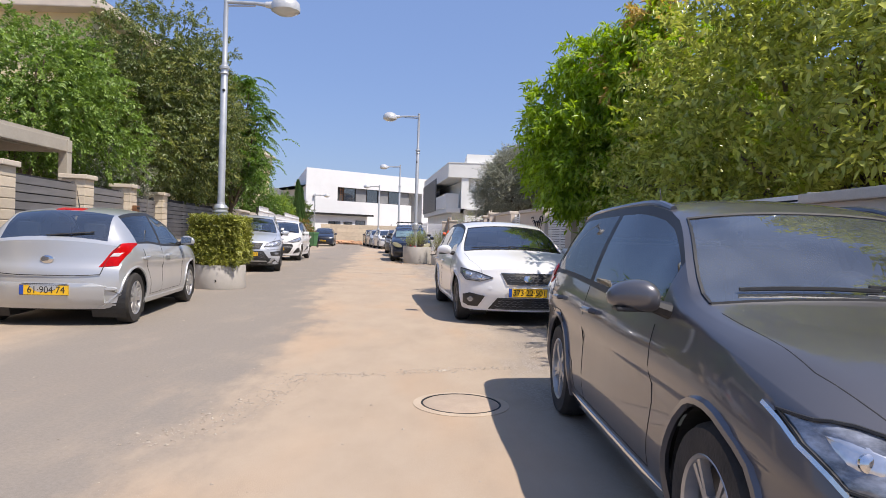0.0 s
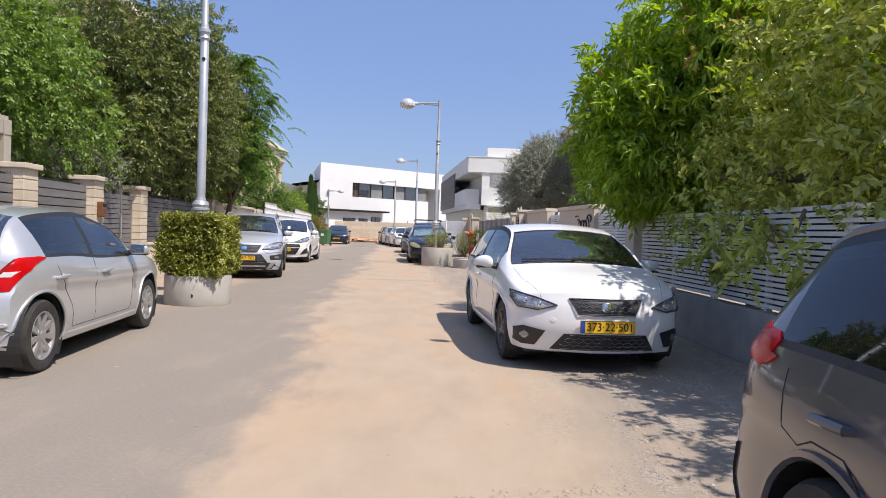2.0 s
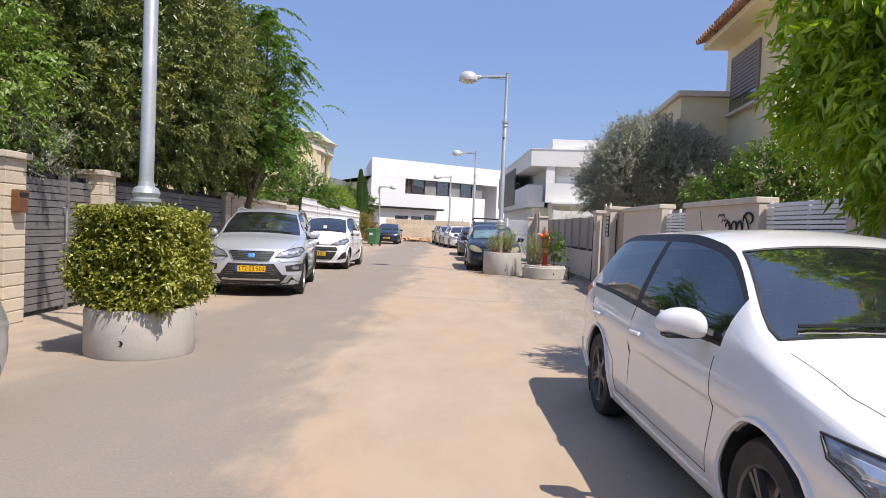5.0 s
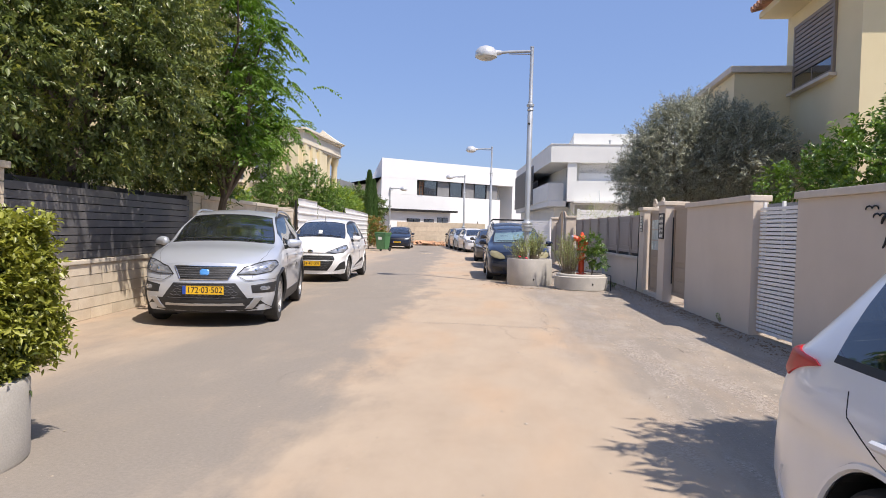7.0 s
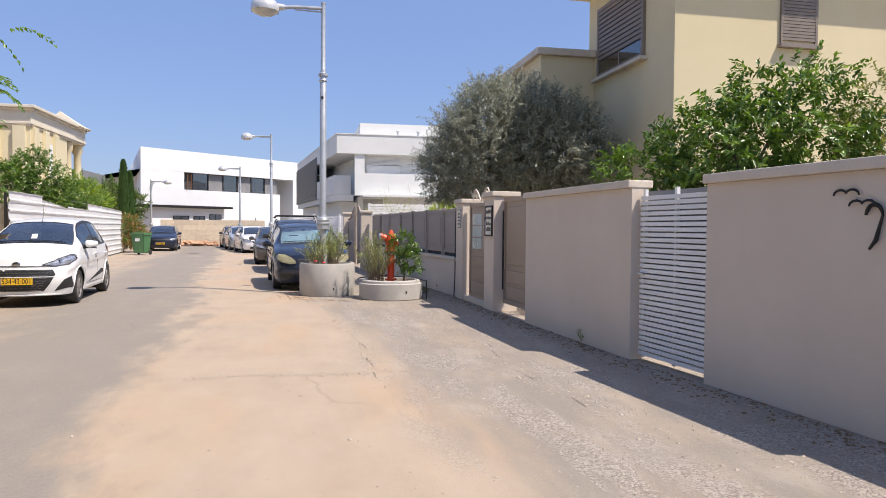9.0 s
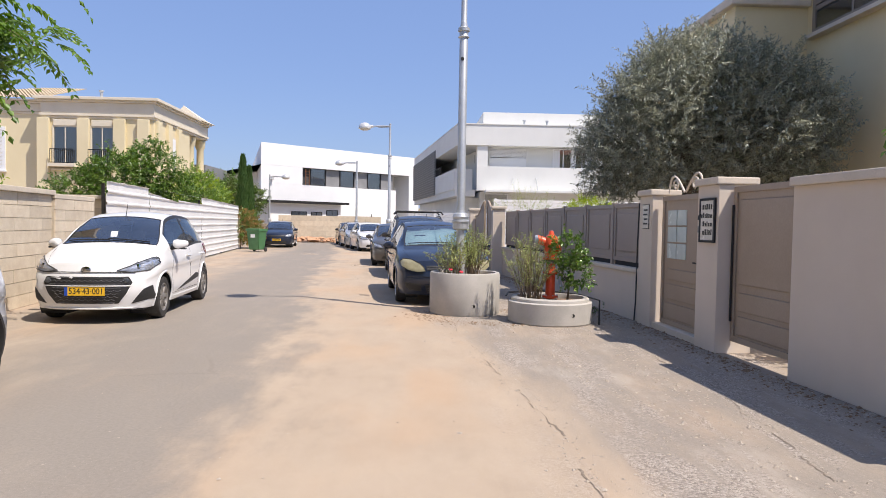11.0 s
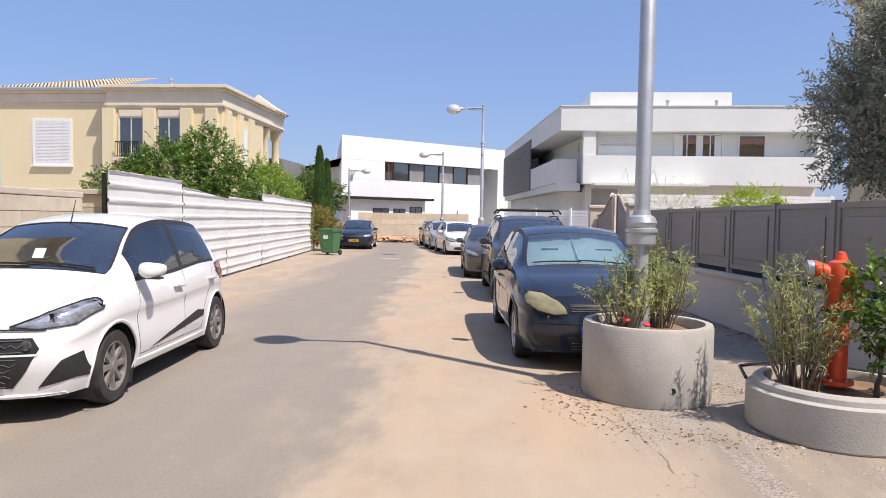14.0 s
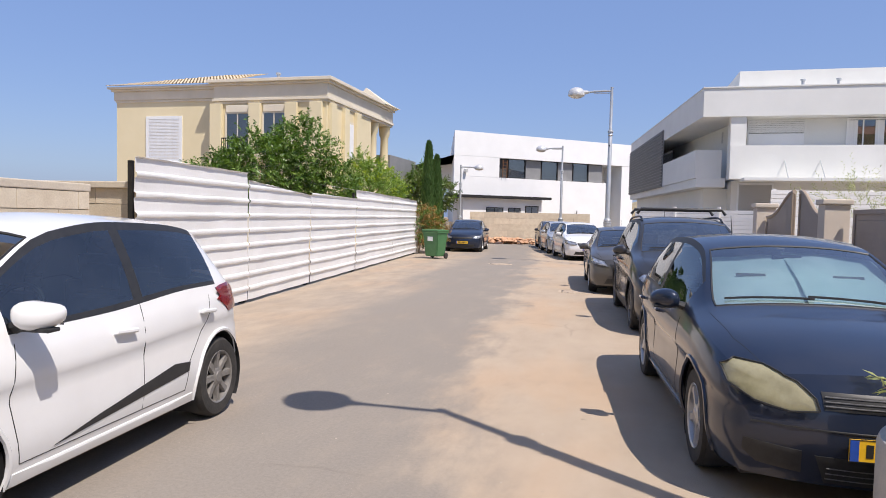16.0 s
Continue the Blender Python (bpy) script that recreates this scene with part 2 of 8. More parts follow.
ROAD = road_surface()
SOIL = surf("soil", (0.20, 0.12, 0.07), (0.30, 0.20, 0.12), 6, 0.95, bump=0.6, bscale=60, fine=0.3)
FARGROUND = surf("dry_ground", (0.42, 0.34, 0.24), (0.34, 0.30, 0.18), 0.08, 0.95, bump=0.2, bscale=2)
CONCRETE = surf("concrete", (0.40, 0.378, 0.34), (0.50, 0.47, 0.425), 2.5, 0.85, bump=0.25, bscale=70)
KERBSTONE = surf("grey_concrete", (0.33, 0.31, 0.29), (0.43, 0.41, 0.38), 3, 0.9, bump=0.4, bscale=60)
PLASTER = surf("beige_plaster", (0.66, 0.565, 0.46), (0.72, 0.62, 0.51), 0.9, 0.9, bump=0.35, bscale=130, fine=0.05)
COPING = surf("pale_coping", (0.62, 0.54, 0.44), (0.70, 0.61, 0.50), 3, 0.85, bump=0.3, bscale=60)
STONE = surf("cream_stone", (0.60, 0.50, 0.37), (0.70, 0.61, 0.47), 4, 0.8, bump=0.35, bscale=45, vary=0.10)
STONE_TOP = surf("cream_stone_cap", (0.58, 0.50, 0.40), (0.66, 0.58, 0.46), 4, 0.85, bump=0.3, bscale=40)
MORTAR = surf("mortar", (0.46, 0.39, 0.30), (0.53, 0.46, 0.36), 8, 0.95, bump=0.3, bscale=80)
GREYSLAT = surf("grey_slat_paint", (0.15, 0.145, 0.14), (0.20, 0.19, 0.185), 2, 0.5, bump=0.05, bscale=40, stretch=(1, 1, 8), vary=0.07)
DARKSLAT = surf("dark_slat_paint", (0.095, 0.091, 0.090), (0.14, 0.133, 0.130), 1.5, 0.5, bump=0.05, bscale=40, vary=0.10)
WHITESLAT = surf("white_slat_paint", (0.78, 0.77, 0.75), (0.84, 0.83, 0.81), 2, 0.45, bump=0.04, bscale=50, vary=0.04)
BROWNMETAL = surf("taupe_metal", (0.36, 0.275, 0.20), (0.41, 0.32, 0.24), 1.5, 0.5, bump=0.05, bscale=60)
GREYFENCE = surf("taupe_grey_metal", (0.33, 0.272, 0.23), (0.38, 0.315, 0.27), 1.5, 0.5, bump=0.05, bscale=60)
FROSTED = surf("frosted_glass", (0.55, 0.62, 0.58), (0.62, 0.68, 0.63), 5, 0.25, bump=0.1, bscale=120)
CORRUG = surf("white_sheet_metal", (0.76, 0.75, 0.72), (0.84, 0.83, 0.81), 1.2, 0.5, bump=0.05, bscale=30, fine=0.06)
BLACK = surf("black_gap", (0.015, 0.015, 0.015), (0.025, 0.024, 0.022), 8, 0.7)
IRON = surf("black_iron", (0.025, 0.024, 0.023), (0.045, 0.042, 0.04), 10, 0.55, metal=0.5)
GALV = surf("galvanised_steel", (0.44, 0.46, 0.47), (0.52, 0.54, 0.55), 4, 0.42, metal=0.45, bump=0.05, bscale=40)
LAMPHEAD = surf("lamp_shell", (0.60, 0.60, 0.59), (0.68, 0.68, 0.66), 4, 0.3, metal=0.3)
DIFFUSER = surf("lamp_diffuser", (0.55, 0.54, 0.50), (0.62, 0.61, 0.57), 8, 0.3)
WHITEWALL = surf("white_render", (0.76, 0.76, 0.74), (0.82, 0.82, 0.80), 0.5, 0.85, bump=0.08, bscale=50, fine=0.03)
GREYWHITE = surf("off_white_render", (0.70, 0.70, 0.66), (0.76, 0.76, 0.72), 0.5, 0.85, bump=0.08, bscale=50, fine=0.03)
GREYCLAD = surf("grey_cladding", (0.20, 0.20, 0.20), (0.26, 0.26, 0.255), 1, 0.6)
YELLOWWALL = surf("sand_yellow_render", (0.72, 0.61, 0.37), (0.77, 0.66, 0.42), 0.6, 0.9, bump=0.15, bscale=70, fine=0.04)
MANSION = surf("cream_render", (0.70, 0.60, 0.38), (0.75, 0.65, 0.43), 0.5, 0.9, bump=0.1, bscale=60, fine=0.04)
MOULD = surf("pale_cornice", (0.66, 0.59, 0.46), (0.73, 0.66, 0.53), 1.0, 0.8, bump=0.1, bscale=40)
TILE = surf("clay_tile", (0.58, 0.46, 0.30), (0.68, 0.57, 0.41), 5, 0.85, bump=0.2, bscale=30, vary=0.12)
REDTILE = surf("red_clay_tile", (0.36, 0.17, 0.10), (0.45, 0.25, 0.16), 5, 0.85, bump=0.2, bscale=30, vary=0.15)
SHUTTER = surf("white_shutter", (0.76, 0.77, 0.77), (0.82, 0.83, 0.82), 3, 0.5)
DARKSHUTTER = surf("brown_grey_shutter", (0.23, 0.185, 0.15), (0.27, 0.225, 0.185), 3, 0.55)
WINGLASS = clear_glass("window_glass", (0.6, 0.66, 0.68), 0.75)
CURTAIN = surf("pale_curtain", (0.72, 0.72, 0.70), (0.80, 0.80, 0.78), 4, 0.9, stretch=(6, 1, 0.2))
# near-black colour stands in for the shade of rooms behind windows
ROOMDARK = surf("painted_room_shade", (0.05, 0.05, 0.05), (0.08, 0.078, 0.075), 1, 0.9)
GREENBIN = surf("green_plastic", (0.055, 0.16, 0.06), (0.075, 0.20, 0.08), 4, 0.5, bump=0.05)
REDPAINT = surf("orange_red_paint", (0.72, 0.075, 0.025), (0.80, 0.11, 0.035), 6, 0.35, bump=0.1, bscale=30)
PINK = surf("red_petal", (0.7, 0.03, 0.06), (0.8, 0.06, 0.08), 9, 0.6)
CERAMIC = surf("glazed_tile", (0.70, 0.66, 0.58), (0.78, 0.74, 0.66), 14, 0.25)
BRASS = surf("rust_brown_metal", (0.20, 0.09, 0.045), (0.28, 0.14, 0.07), 9, 0.55, metal=0.5)
RUBBLE = surf("clay_rubble", (0.50, 0.27, 0.15), (0.60, 0.38, 0.24), 6, 0.95, bump=0.6, bscale=20)
WOODBEAM = surf("painted_beam", (0.36, 0.32, 0.26), (0.42, 0.38, 0.31), 2, 0.7)
BARK = surf("bark", (0.12, 0.09, 0.065), (0.20, 0.155, 0.11), 9, 0.95, bump=0.8, bscale=25, stretch=(1, 1, 0.25))
PLASTIC = surf("black_plastic", (0.018, 0.018, 0.019), (0.03, 0.03, 0.03), 20, 0.5, fine=0.1)


# ---- mesh helpers ----
def cube(bm, x0, y0, z0, x1, y1, z1, bevel=0.0):
    vs = [bm.verts.new(c) for c in ((x0, y0, z0), (x1, y0, z0), (x1, y1, z0), (x0, y1, z0), (x0, y0, z1), (x1, y0, z1), (x1, y1, z1), (x0, y1, z1))]
    fs = [bm.faces.new([vs[i] for i in f]) for f in ((3, 2, 1, 0), (4, 5, 6, 7), (0, 1, 5, 4), (1, 2, 6, 5), (2, 3, 7, 6), (3, 0, 4, 7))]
    if bevel:
        es = list({e for f in fs for e in f.edges})
        bmesh.ops.bevel(bm, geom=es, offset=bevel, segments=2, affect="EDGES", profile=0.6)
    return vs


def box(*a, bevel=0.0):
    bm = bmesh.new()
    cube(bm, *a, bevel=bevel)
    return bm


def lathe(profile, n=32, bm=None, at=(0, 0, 0), caps=True):
    """A turned shape from (radius, height) pairs."""
    bm = bm or bmesh.new()
    rings = []
    for r, z in profile:
        rings.append([bm.verts.new((at[0] + r * math.cos(2 * math.pi * k / n), at[1] + r * math.sin(2 * math.pi * k / n), at[2] + z)) for k in range(n)])
    for a, b in zip(rings, rings[1:]):
        for k in range(n):
            bm.faces.new((a[k], a[(k + 1) % n], b[(k + 1) % n], b[k]))
    if caps:
        bm.faces.new(rings[0][::-1])
        bm.faces.new(rings[-1])
    return bm


def tube(pts, radii, n=8, bm=None):
    """A tube along points, with a radius for each."""
    bm = bm or bmesh.new()
    pts = [Vector(p) for p in pts]
    rings = []
    for i, p in enumerate(pts):
        d = (pts[min(i + 1, len(pts) - 1)] - pts[max(i - 1, 0)]).normalized()
        a = d.orthogonal().normalized() if not rings else (prev - d * prev.dot(d)).normalized()
        prev = a
        b = d.cross(a)
        r = radii[i] if isinstance(radii, (list, tuple)) else radii
        rings.append([bm.verts.new(p + (a * math.cos(2 * math.pi * k / n) + b * math.sin(2 * math.pi * k / n)) * r) for k in range(n)])
    for a, b in zip(rings, rings[1:]):
        for k in range(n):
            bm.faces.new((a[k], a[(k + 1) % n], b[(k + 1) % n], b[k]))
    bm.faces.new(rings[0][::-1])
    bm.faces.new(rings[-1])
    return bm


def prism(outline, depth, axis="y", at=0.0, bm=None):
    """A flat outline of (a, b) pairs given thickness: axis y puts it upright in x and z, x in y and z, z flat."""
    bm = bm or bmesh.new()
    put = {"y": lambda a, b, d: (a, d, b), "x": lambda a, b, d: (d, a, b), "z": lambda a, b, d: (a, b, d)}[axis]
    f0 = [bm.verts.new(put(a, b, at)) for a, b in outline]
    f1 = [bm.verts.new(put(a, b, at + depth)) for a, b in outline]
    bm.faces.new(f0)
    bm.faces.new(f1[::-1])
    n = len(outline)
    for k in range(n):
        bm.faces.new((f0[k], f1[k], f1[(k + 1) % n], f0[(k + 1) % n]))
    bmesh.ops.recalc_face_normals(bm, faces=bm.faces)
    return bm


def to_mesh(name, bm, material, smooth=False, angle=35):
    me = bpy.data.meshes.new(name)
    bm.to_mesh(me)
    bm.free()
    me.materials.append(material)
    if smooth:
        me.shade_smooth()
        me.set_sharp_from_angle(angle=radians(angle))
    return me


def part(name, bm, material, parent=None, label="", smooth=False, m=None, angle=35, kind=""):
    """Links a bmesh (or a ready mesh) as one mesh object under a thing or a part."""
    me = bm if isinstance(bm, bpy.types.Mesh) else to_mesh(name, bm, material, smooth, angle)
    ob = new(name, me)
    ob.parent = parent
    if m is not None:
        ob.matrix_basis = m
    return tagged(ob, label=label, kind=kind)


def thing(name, m, label, category, group="", kind=""):
    ob = new(name)
    ob.matrix_basis = m
    ob.empty_display_size = 0.2
    return tagged(ob, label, category, group, kind)


def run(p, q):
    """The pose at p whose x axis runs to q, and the length between them."""
    d = Vector(q) - Vector(p)
    return pose(p[0], p[1], 0, 0, 0, math.degrees(math.atan2(d.y, d.x))), d.length

# ---- ground ----
def ground_sheet():
    bm = bmesh.new()
    xs = [-900, -200, -60, -30, -16, -10, -6, -2, 2, 6, 10, 16, 30, 60, 200, 900]
    ys = [-900, -200, -60, -20, -8, 0, 8, 16, 24, 32, 40, 50, 60, 72, 90, 140, 300, 900]
    grid = [[bm.verts.new((x, y, 0)) for x in xs] for y in ys]
    for a, b in zip(grid, grid[1:]):
        for k in range(len(xs) - 1):
            bm.faces.new((a[k], a[k + 1], b[k + 1], b[k]))
    return bm


ground = tagged(part("ground", ground_sheet(), ROAD), "sandy worn asphalt street dusted with pale sand", "ground", kind="structure")


def left_x(y):
    return -6.75 - 0.117 * (y - 14.3)


def right_x(y):
    return float(np.interp(y, [-4, 4, 10, 15.6, 20, 23.2, 27.8, 37], [3.35, 3.3, 3.05, 2.72, 2.2, 1.98, 1.77, 0.86]))


def left_run(y0, y1):
    return run((left_x(y0), y0), (left_x(y1), y1))


def right_run(y0, y1):
    return run((right_x(y0), y0), (right_x(y1), y1))


# manhole covers
def manhole(x, y, r):
    t = thing("manhole_cover", pose(x, y, 0, 0, 0, 20), "dusty round iron manhole cover in a concrete ring", "manhole cover", "manholes in the street")
    part("ring", lathe([(r * 1.25, 0.0), (r * 1.25, 0.004), (r * 1.05, 0.008), (r * 1.04, 0.002)], 48), SANDRING, t, smooth=True)
    part("cover", lathe([(r * 0.99, -0.01), (r * 0.99, 0.004), (r * 0.96, 0.0085), (r * 0.4, 0.0095), (0.01, 0.0095)], 48), DUSTIRON, t, smooth=True)
    part("joint", lathe([(r * 1.04, 0.0015), (r * 1.04, 0.0095), (r * 1.0, 0.0095), (r * 1.0, 0.0015)], 48, caps=False), BLACK, t)


SANDRING = surf("sandy_concrete", (0.44, 0.34, 0.24), (0.53, 0.43, 0.32), 3, 0.95, bump=0.4, bscale=80)
DUSTIRON = surf("dusty_iron", (0.40, 0.31, 0.23), (0.47, 0.37, 0.275), 5, 0.85, bump=0.5, bscale=90)
manhole(0.27, 4.33, 0.28)
manhole(-3.6, 40.3, 0.34)
manhole(-6.76, 48.3, 0.34)


# ---- walls, fences and gates on the left ----
def stone_pillar(parent, x, w, h, depth=0.4, course=0.155):
    """A pillar of stacked stone courses with a slab on top; x is its middle on the run."""
    body = part("core", box(x - w / 2 + 0.012, 0.012, 0, x + w / 2 - 0.012, depth - 0.012, h), MORTAR, parent)
    n = int(round(h / course))
    c = h / n
    me = to_mesh("stone", box(-w / 2, 0, 0.006, w / 2, depth, c - 0.006, bevel=0.008), STONE)
    for k in range(n):
        part("stone", me, None, body, m=pose(x, 0, k * c))
    part("cap", box(x - w / 2 - 0.05, -0.05, h, x + w / 2 + 0.05, depth + 0.05, h + 0.08, bevel=0.012), STONE_TOP, parent)


def slat_bay(parent, x0, x1, z0, z1, pitch, slat, thick, material, y=0.05, posts=True):
    n = int((z1 - z0) / pitch)
    me = to_mesh("slat", box(x0, y, 0, x1, y + thick, slat, bevel=0.003), material)
    for k in range(n):
        part("slat", me, None, parent, m=pose(0, 0, z0 + k * pitch + (pitch - slat) / 2))
    if posts:
        for x in np.linspace(x0 + 0.04, x1 - 0.04, max(2, int((x1 - x0) / 1.8) + 1)):
            part("post", box(x - 0.03, y + thick + 0.001, max(0, z0 - 0.1), x + 0.03, y + thick + 0.05, z1), material, parent)


def grey_fence(y0, y1, z0, label, material=None, group="slat fences along the street"):
    m, L = left_run(y0, y1)
    t = thing("slat_fence", m, label, "fence", group, "structure")
    slat_bay(t, 0, L, z0, 1.98, 0.135, 0.118, 0.03, material or GREYSLAT, y=0.14)
    # added black sheet stands in for the shade between the slats
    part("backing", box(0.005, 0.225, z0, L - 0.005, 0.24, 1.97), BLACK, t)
    return t, L


for y0, y1 in ((2.6, 5.8), (6.2, 8.9), (9.3, 11.75)):
    grey_fence(y0, y1, 0.05, "grey horizontal slat metal fence between stone pillars")
grey_fence(12.15, 14.15, 0.05, "grey horizontal slat metal fence between stone pillars")
for y, h in ((2.4, 2.02), (6.0, 2.02), (9.1, 2.02), (11.95, 2.04), (14.36, 2.04), (16.72, 2.0)):
    m, L = left_run(y, y + 1)
    t = thing("stone_pillar", m, "cream stone gate pillar with flat cap" if y > 14.5 else "cream stone fence pillar with flat cap", "pillar", "stone pillars along the fence", "structure")
    stone_pillar(t, 0, 0.42, h)

# pedestrian gate of grey slats
m, L = left_run(14.58, 16.5)
t = thing("slat_gate", m, "closed grey slat metal gate between stone pillars", "gate", kind="structure")
slat_bay(t, 0.0, L * 0.62, 0.06, 1.94, 0.10, 0.088, 0.03, GREYSLAT, y=0.16)
slat_bay(t, L * 0.66, L, 0.06, 1.94, 0.10, 0.088, 0.03, GREYSLAT, y=0.18)
# black sheet paints the shade in the gate's slat gaps
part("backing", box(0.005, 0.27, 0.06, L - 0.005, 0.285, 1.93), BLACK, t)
part("gate_post", box(L * 0.625, 0.14, 0.0, L * 0.655, 0.2, 1.97), GREYSLAT, t)
part("handle", tube([(L * 0.58, 0.15, 0.95), (L * 0.58, 0.1, 0.97), (L * 0.58, 0.1, 1.45), (L * 0.58, 0.15, 1.47)], 0.012), GALV, t, "steel bar handle", smooth=True)
# letter box on the pillar
m, L = left_run(14.36, 15.36)
t = thing("letter_box", m, "small rust-brown letter box on a stone pillar", "letter box")
part("body", box(-0.10, -0.10, 1.38, 0.10, -0.005, 1.66, bevel=0.012), BRASS, t)
part("flap", box(-0.085, -0.112, 1.58, 0.085, -0.098, 1.625, bevel=0.004), IRON, t)

# dark slat fence on a coursed stone wall
def coursed_wall(t, L, h, material=None, course=0.16, thick=0.3, long=0.62, x0=0.0, proud=0.0):
    part("core", box(x0, 0.014 - proud, 0, x0 + L, thick, h - 0.004), MORTAR, t)
    rows = int(round(h / course))
    c = h / rows
    random.seed(int(L * 100) + rows)
    for r in range(rows):
        x, first = 0.0, True
        while x < L - 0.01:
            w = long * random.uniform(0.8, 1.2) * (0.5 if first and r % 2 else 1)
            w = L - x if L - x - w < 0.15 else w
            part("stone", box(x0 + x + 0.004, -random.uniform(0, 0.006) - proud, r * c + 0.005, x0 + x + w - 0.004, thick * 0.9, (r + 1) * c - 0.005), material or STONE, t)
            x, first = x + w, False


m, L = left_run(16.95, 22.6)
t = thing("wall_left_low", m, "low coursed cream stone wall under a dark fence", "wall", kind="structure")
coursed_wall(t, L, 0.80)
part("coping", box(0, -0.03, 0.80, L, 0.33, 0.86, bevel=0.01), STONE_TOP, t)
t = thing("dark_fence", m, "dark grey slat metal fence on a stone wall", "fence", kind="structure")
slat_bay(t, 0, L, 0.87, 1.96, 0.112, 0.10, 0.03, DARKSLAT, y=0.06)
# black sheet in place of the shade behind the dark slats
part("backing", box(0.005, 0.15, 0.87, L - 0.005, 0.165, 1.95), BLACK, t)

m, L = left_run(22.65, 23.1)
t = thing("stone_pillar", m, "cream stone pillar at the end of the dark fence", "pillar", "stone pillars along the fence", "structure")
stone_pillar(t, 0.22, 0.42, 1.98)
for y0, y1, h in ((23.15, 29.2, 1.92), (29.2, 31.2, 1.86)):
    m, L = left_run(y0, y1)
    t = thing("wall_left_cream" if y0 < 25 else "wall_left_end", m, "coursed cream stone garden wall with coping", "wall", kind="structure")
    coursed_wall(t, L, h, STONE, 0.21, 0.34, 0.9, proud=0.0 if y0 < 25 else 0.06)
    part("coping", box(-0.02, -0.07, h, L + 0.02, 0.4, h + 0.09, bevel=0.012), STONE_TOP, t)
# cream wall set back behind the gap before the sheet fence
t = thing("wall_left_back", pose(-18.0, 32.4, 0), "low coursed cream stone wall set back from the street", "wall", kind="structure")
coursed_wall(t, 9.0, 1.95, STONE, 0.21, 0.3, 0.9)
part("coping", box(-0.02, -0.06, 1.95, 9.02, 0.36, 2.04, bevel=0.012), STONE_TOP, t)


# white corrugated sheet fence
def corrugated(y0, y1, h0, h1, seed):
    m, L = left_run(y0, y1)
    random.seed(seed)
    t = thing("sheet_fence_panel", m, "dented white corrugated sheet metal hoarding panel", "fence panel", "white sheet hoarding along the street", "structure")
    bm = bmesh.new()
    nx, per = max(6, int(L / 0.25)), 0.265
    prof = []
    z = 0.06
    while z < max(h0, h1):
        for dz, d in ((0.0, 0.0), (0.165, 0.0), (0.185, -0.028), (0.21, -0.034), (0.235, -0.028), (0.255, 0.0)):
            prof.append((z + dz, d))
        z += per
    cols = []
    for i in range(nx + 1):
        f = i / nx
        h = h0 + (h1 - h0) * f
        cols.append([bm.verts.new((f * L, d + 0.03 * noise.noise((f * L * 1.3 + seed, zz * 0.8, 0)) + 0.012 * noise.noise((f * L * 4, zz * 3, seed)), min(zz, h) + 0.012 * noise.noise((f * L * 0.9, 3, seed)))) for zz, d in prof])
    for a, b in zip(cols, cols[1:]):
        for k in range(len(prof) - 1):
            bm.faces.new((a[k], b[k], b[k + 1], a[k + 1]))
    bmesh.ops.remove_doubles(bm, verts=bm.verts, dist=0.0005)
    bmesh.ops.solidify(bm, geom=bm.faces, thickness=0.004)
    part("sheet", bm, CORRUG, t, smooth=True, angle=40)
    for x in (0.05, L - 0.05):
        part("post", box(x - 0.03, 0.07, 0, x + 0.03, 0.13, min(h0, h1) - 0.05), IRON, t, "dark steel post")


for k, (y0, y1, h0, h1) in enumerate(((32.2, 35.6, 2.36, 2.37), (35.64, 38.95, 2.24, 2.07), (39.0, 42.85, 2.14, 2.11), (42.9, 47.8, 2.37, 2.33), (47.83, 52.6, 2.33, 2.28))):
    corrugated(y0, y1, h0, h1, k)
m, L = left_run(52.8, 53.4)
t = thing("stone_pillar", m, "tan stone pillar beside a green bin", "pillar", kind="structure")
stone_pillar(t, 0.25, 0.5, 1.9)

# ---- walls, fences and gates on the right ----
def plaster_wall(name, y0, y1, h, label, proud=0.0):
    m, L = right_run(y0, y1)
    t = thing(name, m, label, "wall", kind="structure")
    part("body", box(0, -0.22, 0, L, proud, h, bevel=0.006), PLASTER, t)
    part("coping", box(-0.01, -0.27, h + 0.001, L + 0.01, proud + 0.05, h + 0.09, bevel=0.014), COPING, t)
    return t, L


plaster_wall("wall_right_near", -4, 5.33, 1.60, "beige plaster garden wall with pale coping")
m, L = right_run(5.36, 13.55)
t = thing("wall_right_low", m, "low grey concrete wall under a white slat fence", "wall", kind="structure")
part("body", box(0, -0.22, 0, L, 0, 0.60, bevel=0.008), KERBSTONE, t)
ys = np.linspace(5.4, 13.5, 4)
for y0, y1 in zip(ys, ys[1:]):
    m, L = right_run(y0, y1)
    t = thing("white_slat_fence", m, "white horizontal slat metal fence on a low wall", "fence", "white slat fences", "structure")
    slat_bay(t, 0.0, L, 0.63, 1.72, 0.060, 0.042, 0.02, WHITESLAT, y=-0.10, posts=False)
    for x in (0.03, L / 2, L - 0.03):
        part("post", box(x - 0.025, -0.16, 0.6, x + 0.025, -0.102, 1.72), WHITESLAT, t)
    # added black sheet gives the white slats their shaded gaps
    part("backing", box(0.005, -0.19, 0.62, L - 0.005, -0.18, 1.70), BLACK, t)
plaster_wall("wall_right_post", 13.6, 14.1, 1.92, "beige plaster wall post beside a white slat gate", 0.02)
plaster_wall("wall_right_sign", 16.2, 18.83, 1.92, "beige plaster garden wall with a dark metal script sign")
plaster_wall("wall_right_plain", 20.06, 23.13, 1.95, "plain beige plaster garden wall with coping")


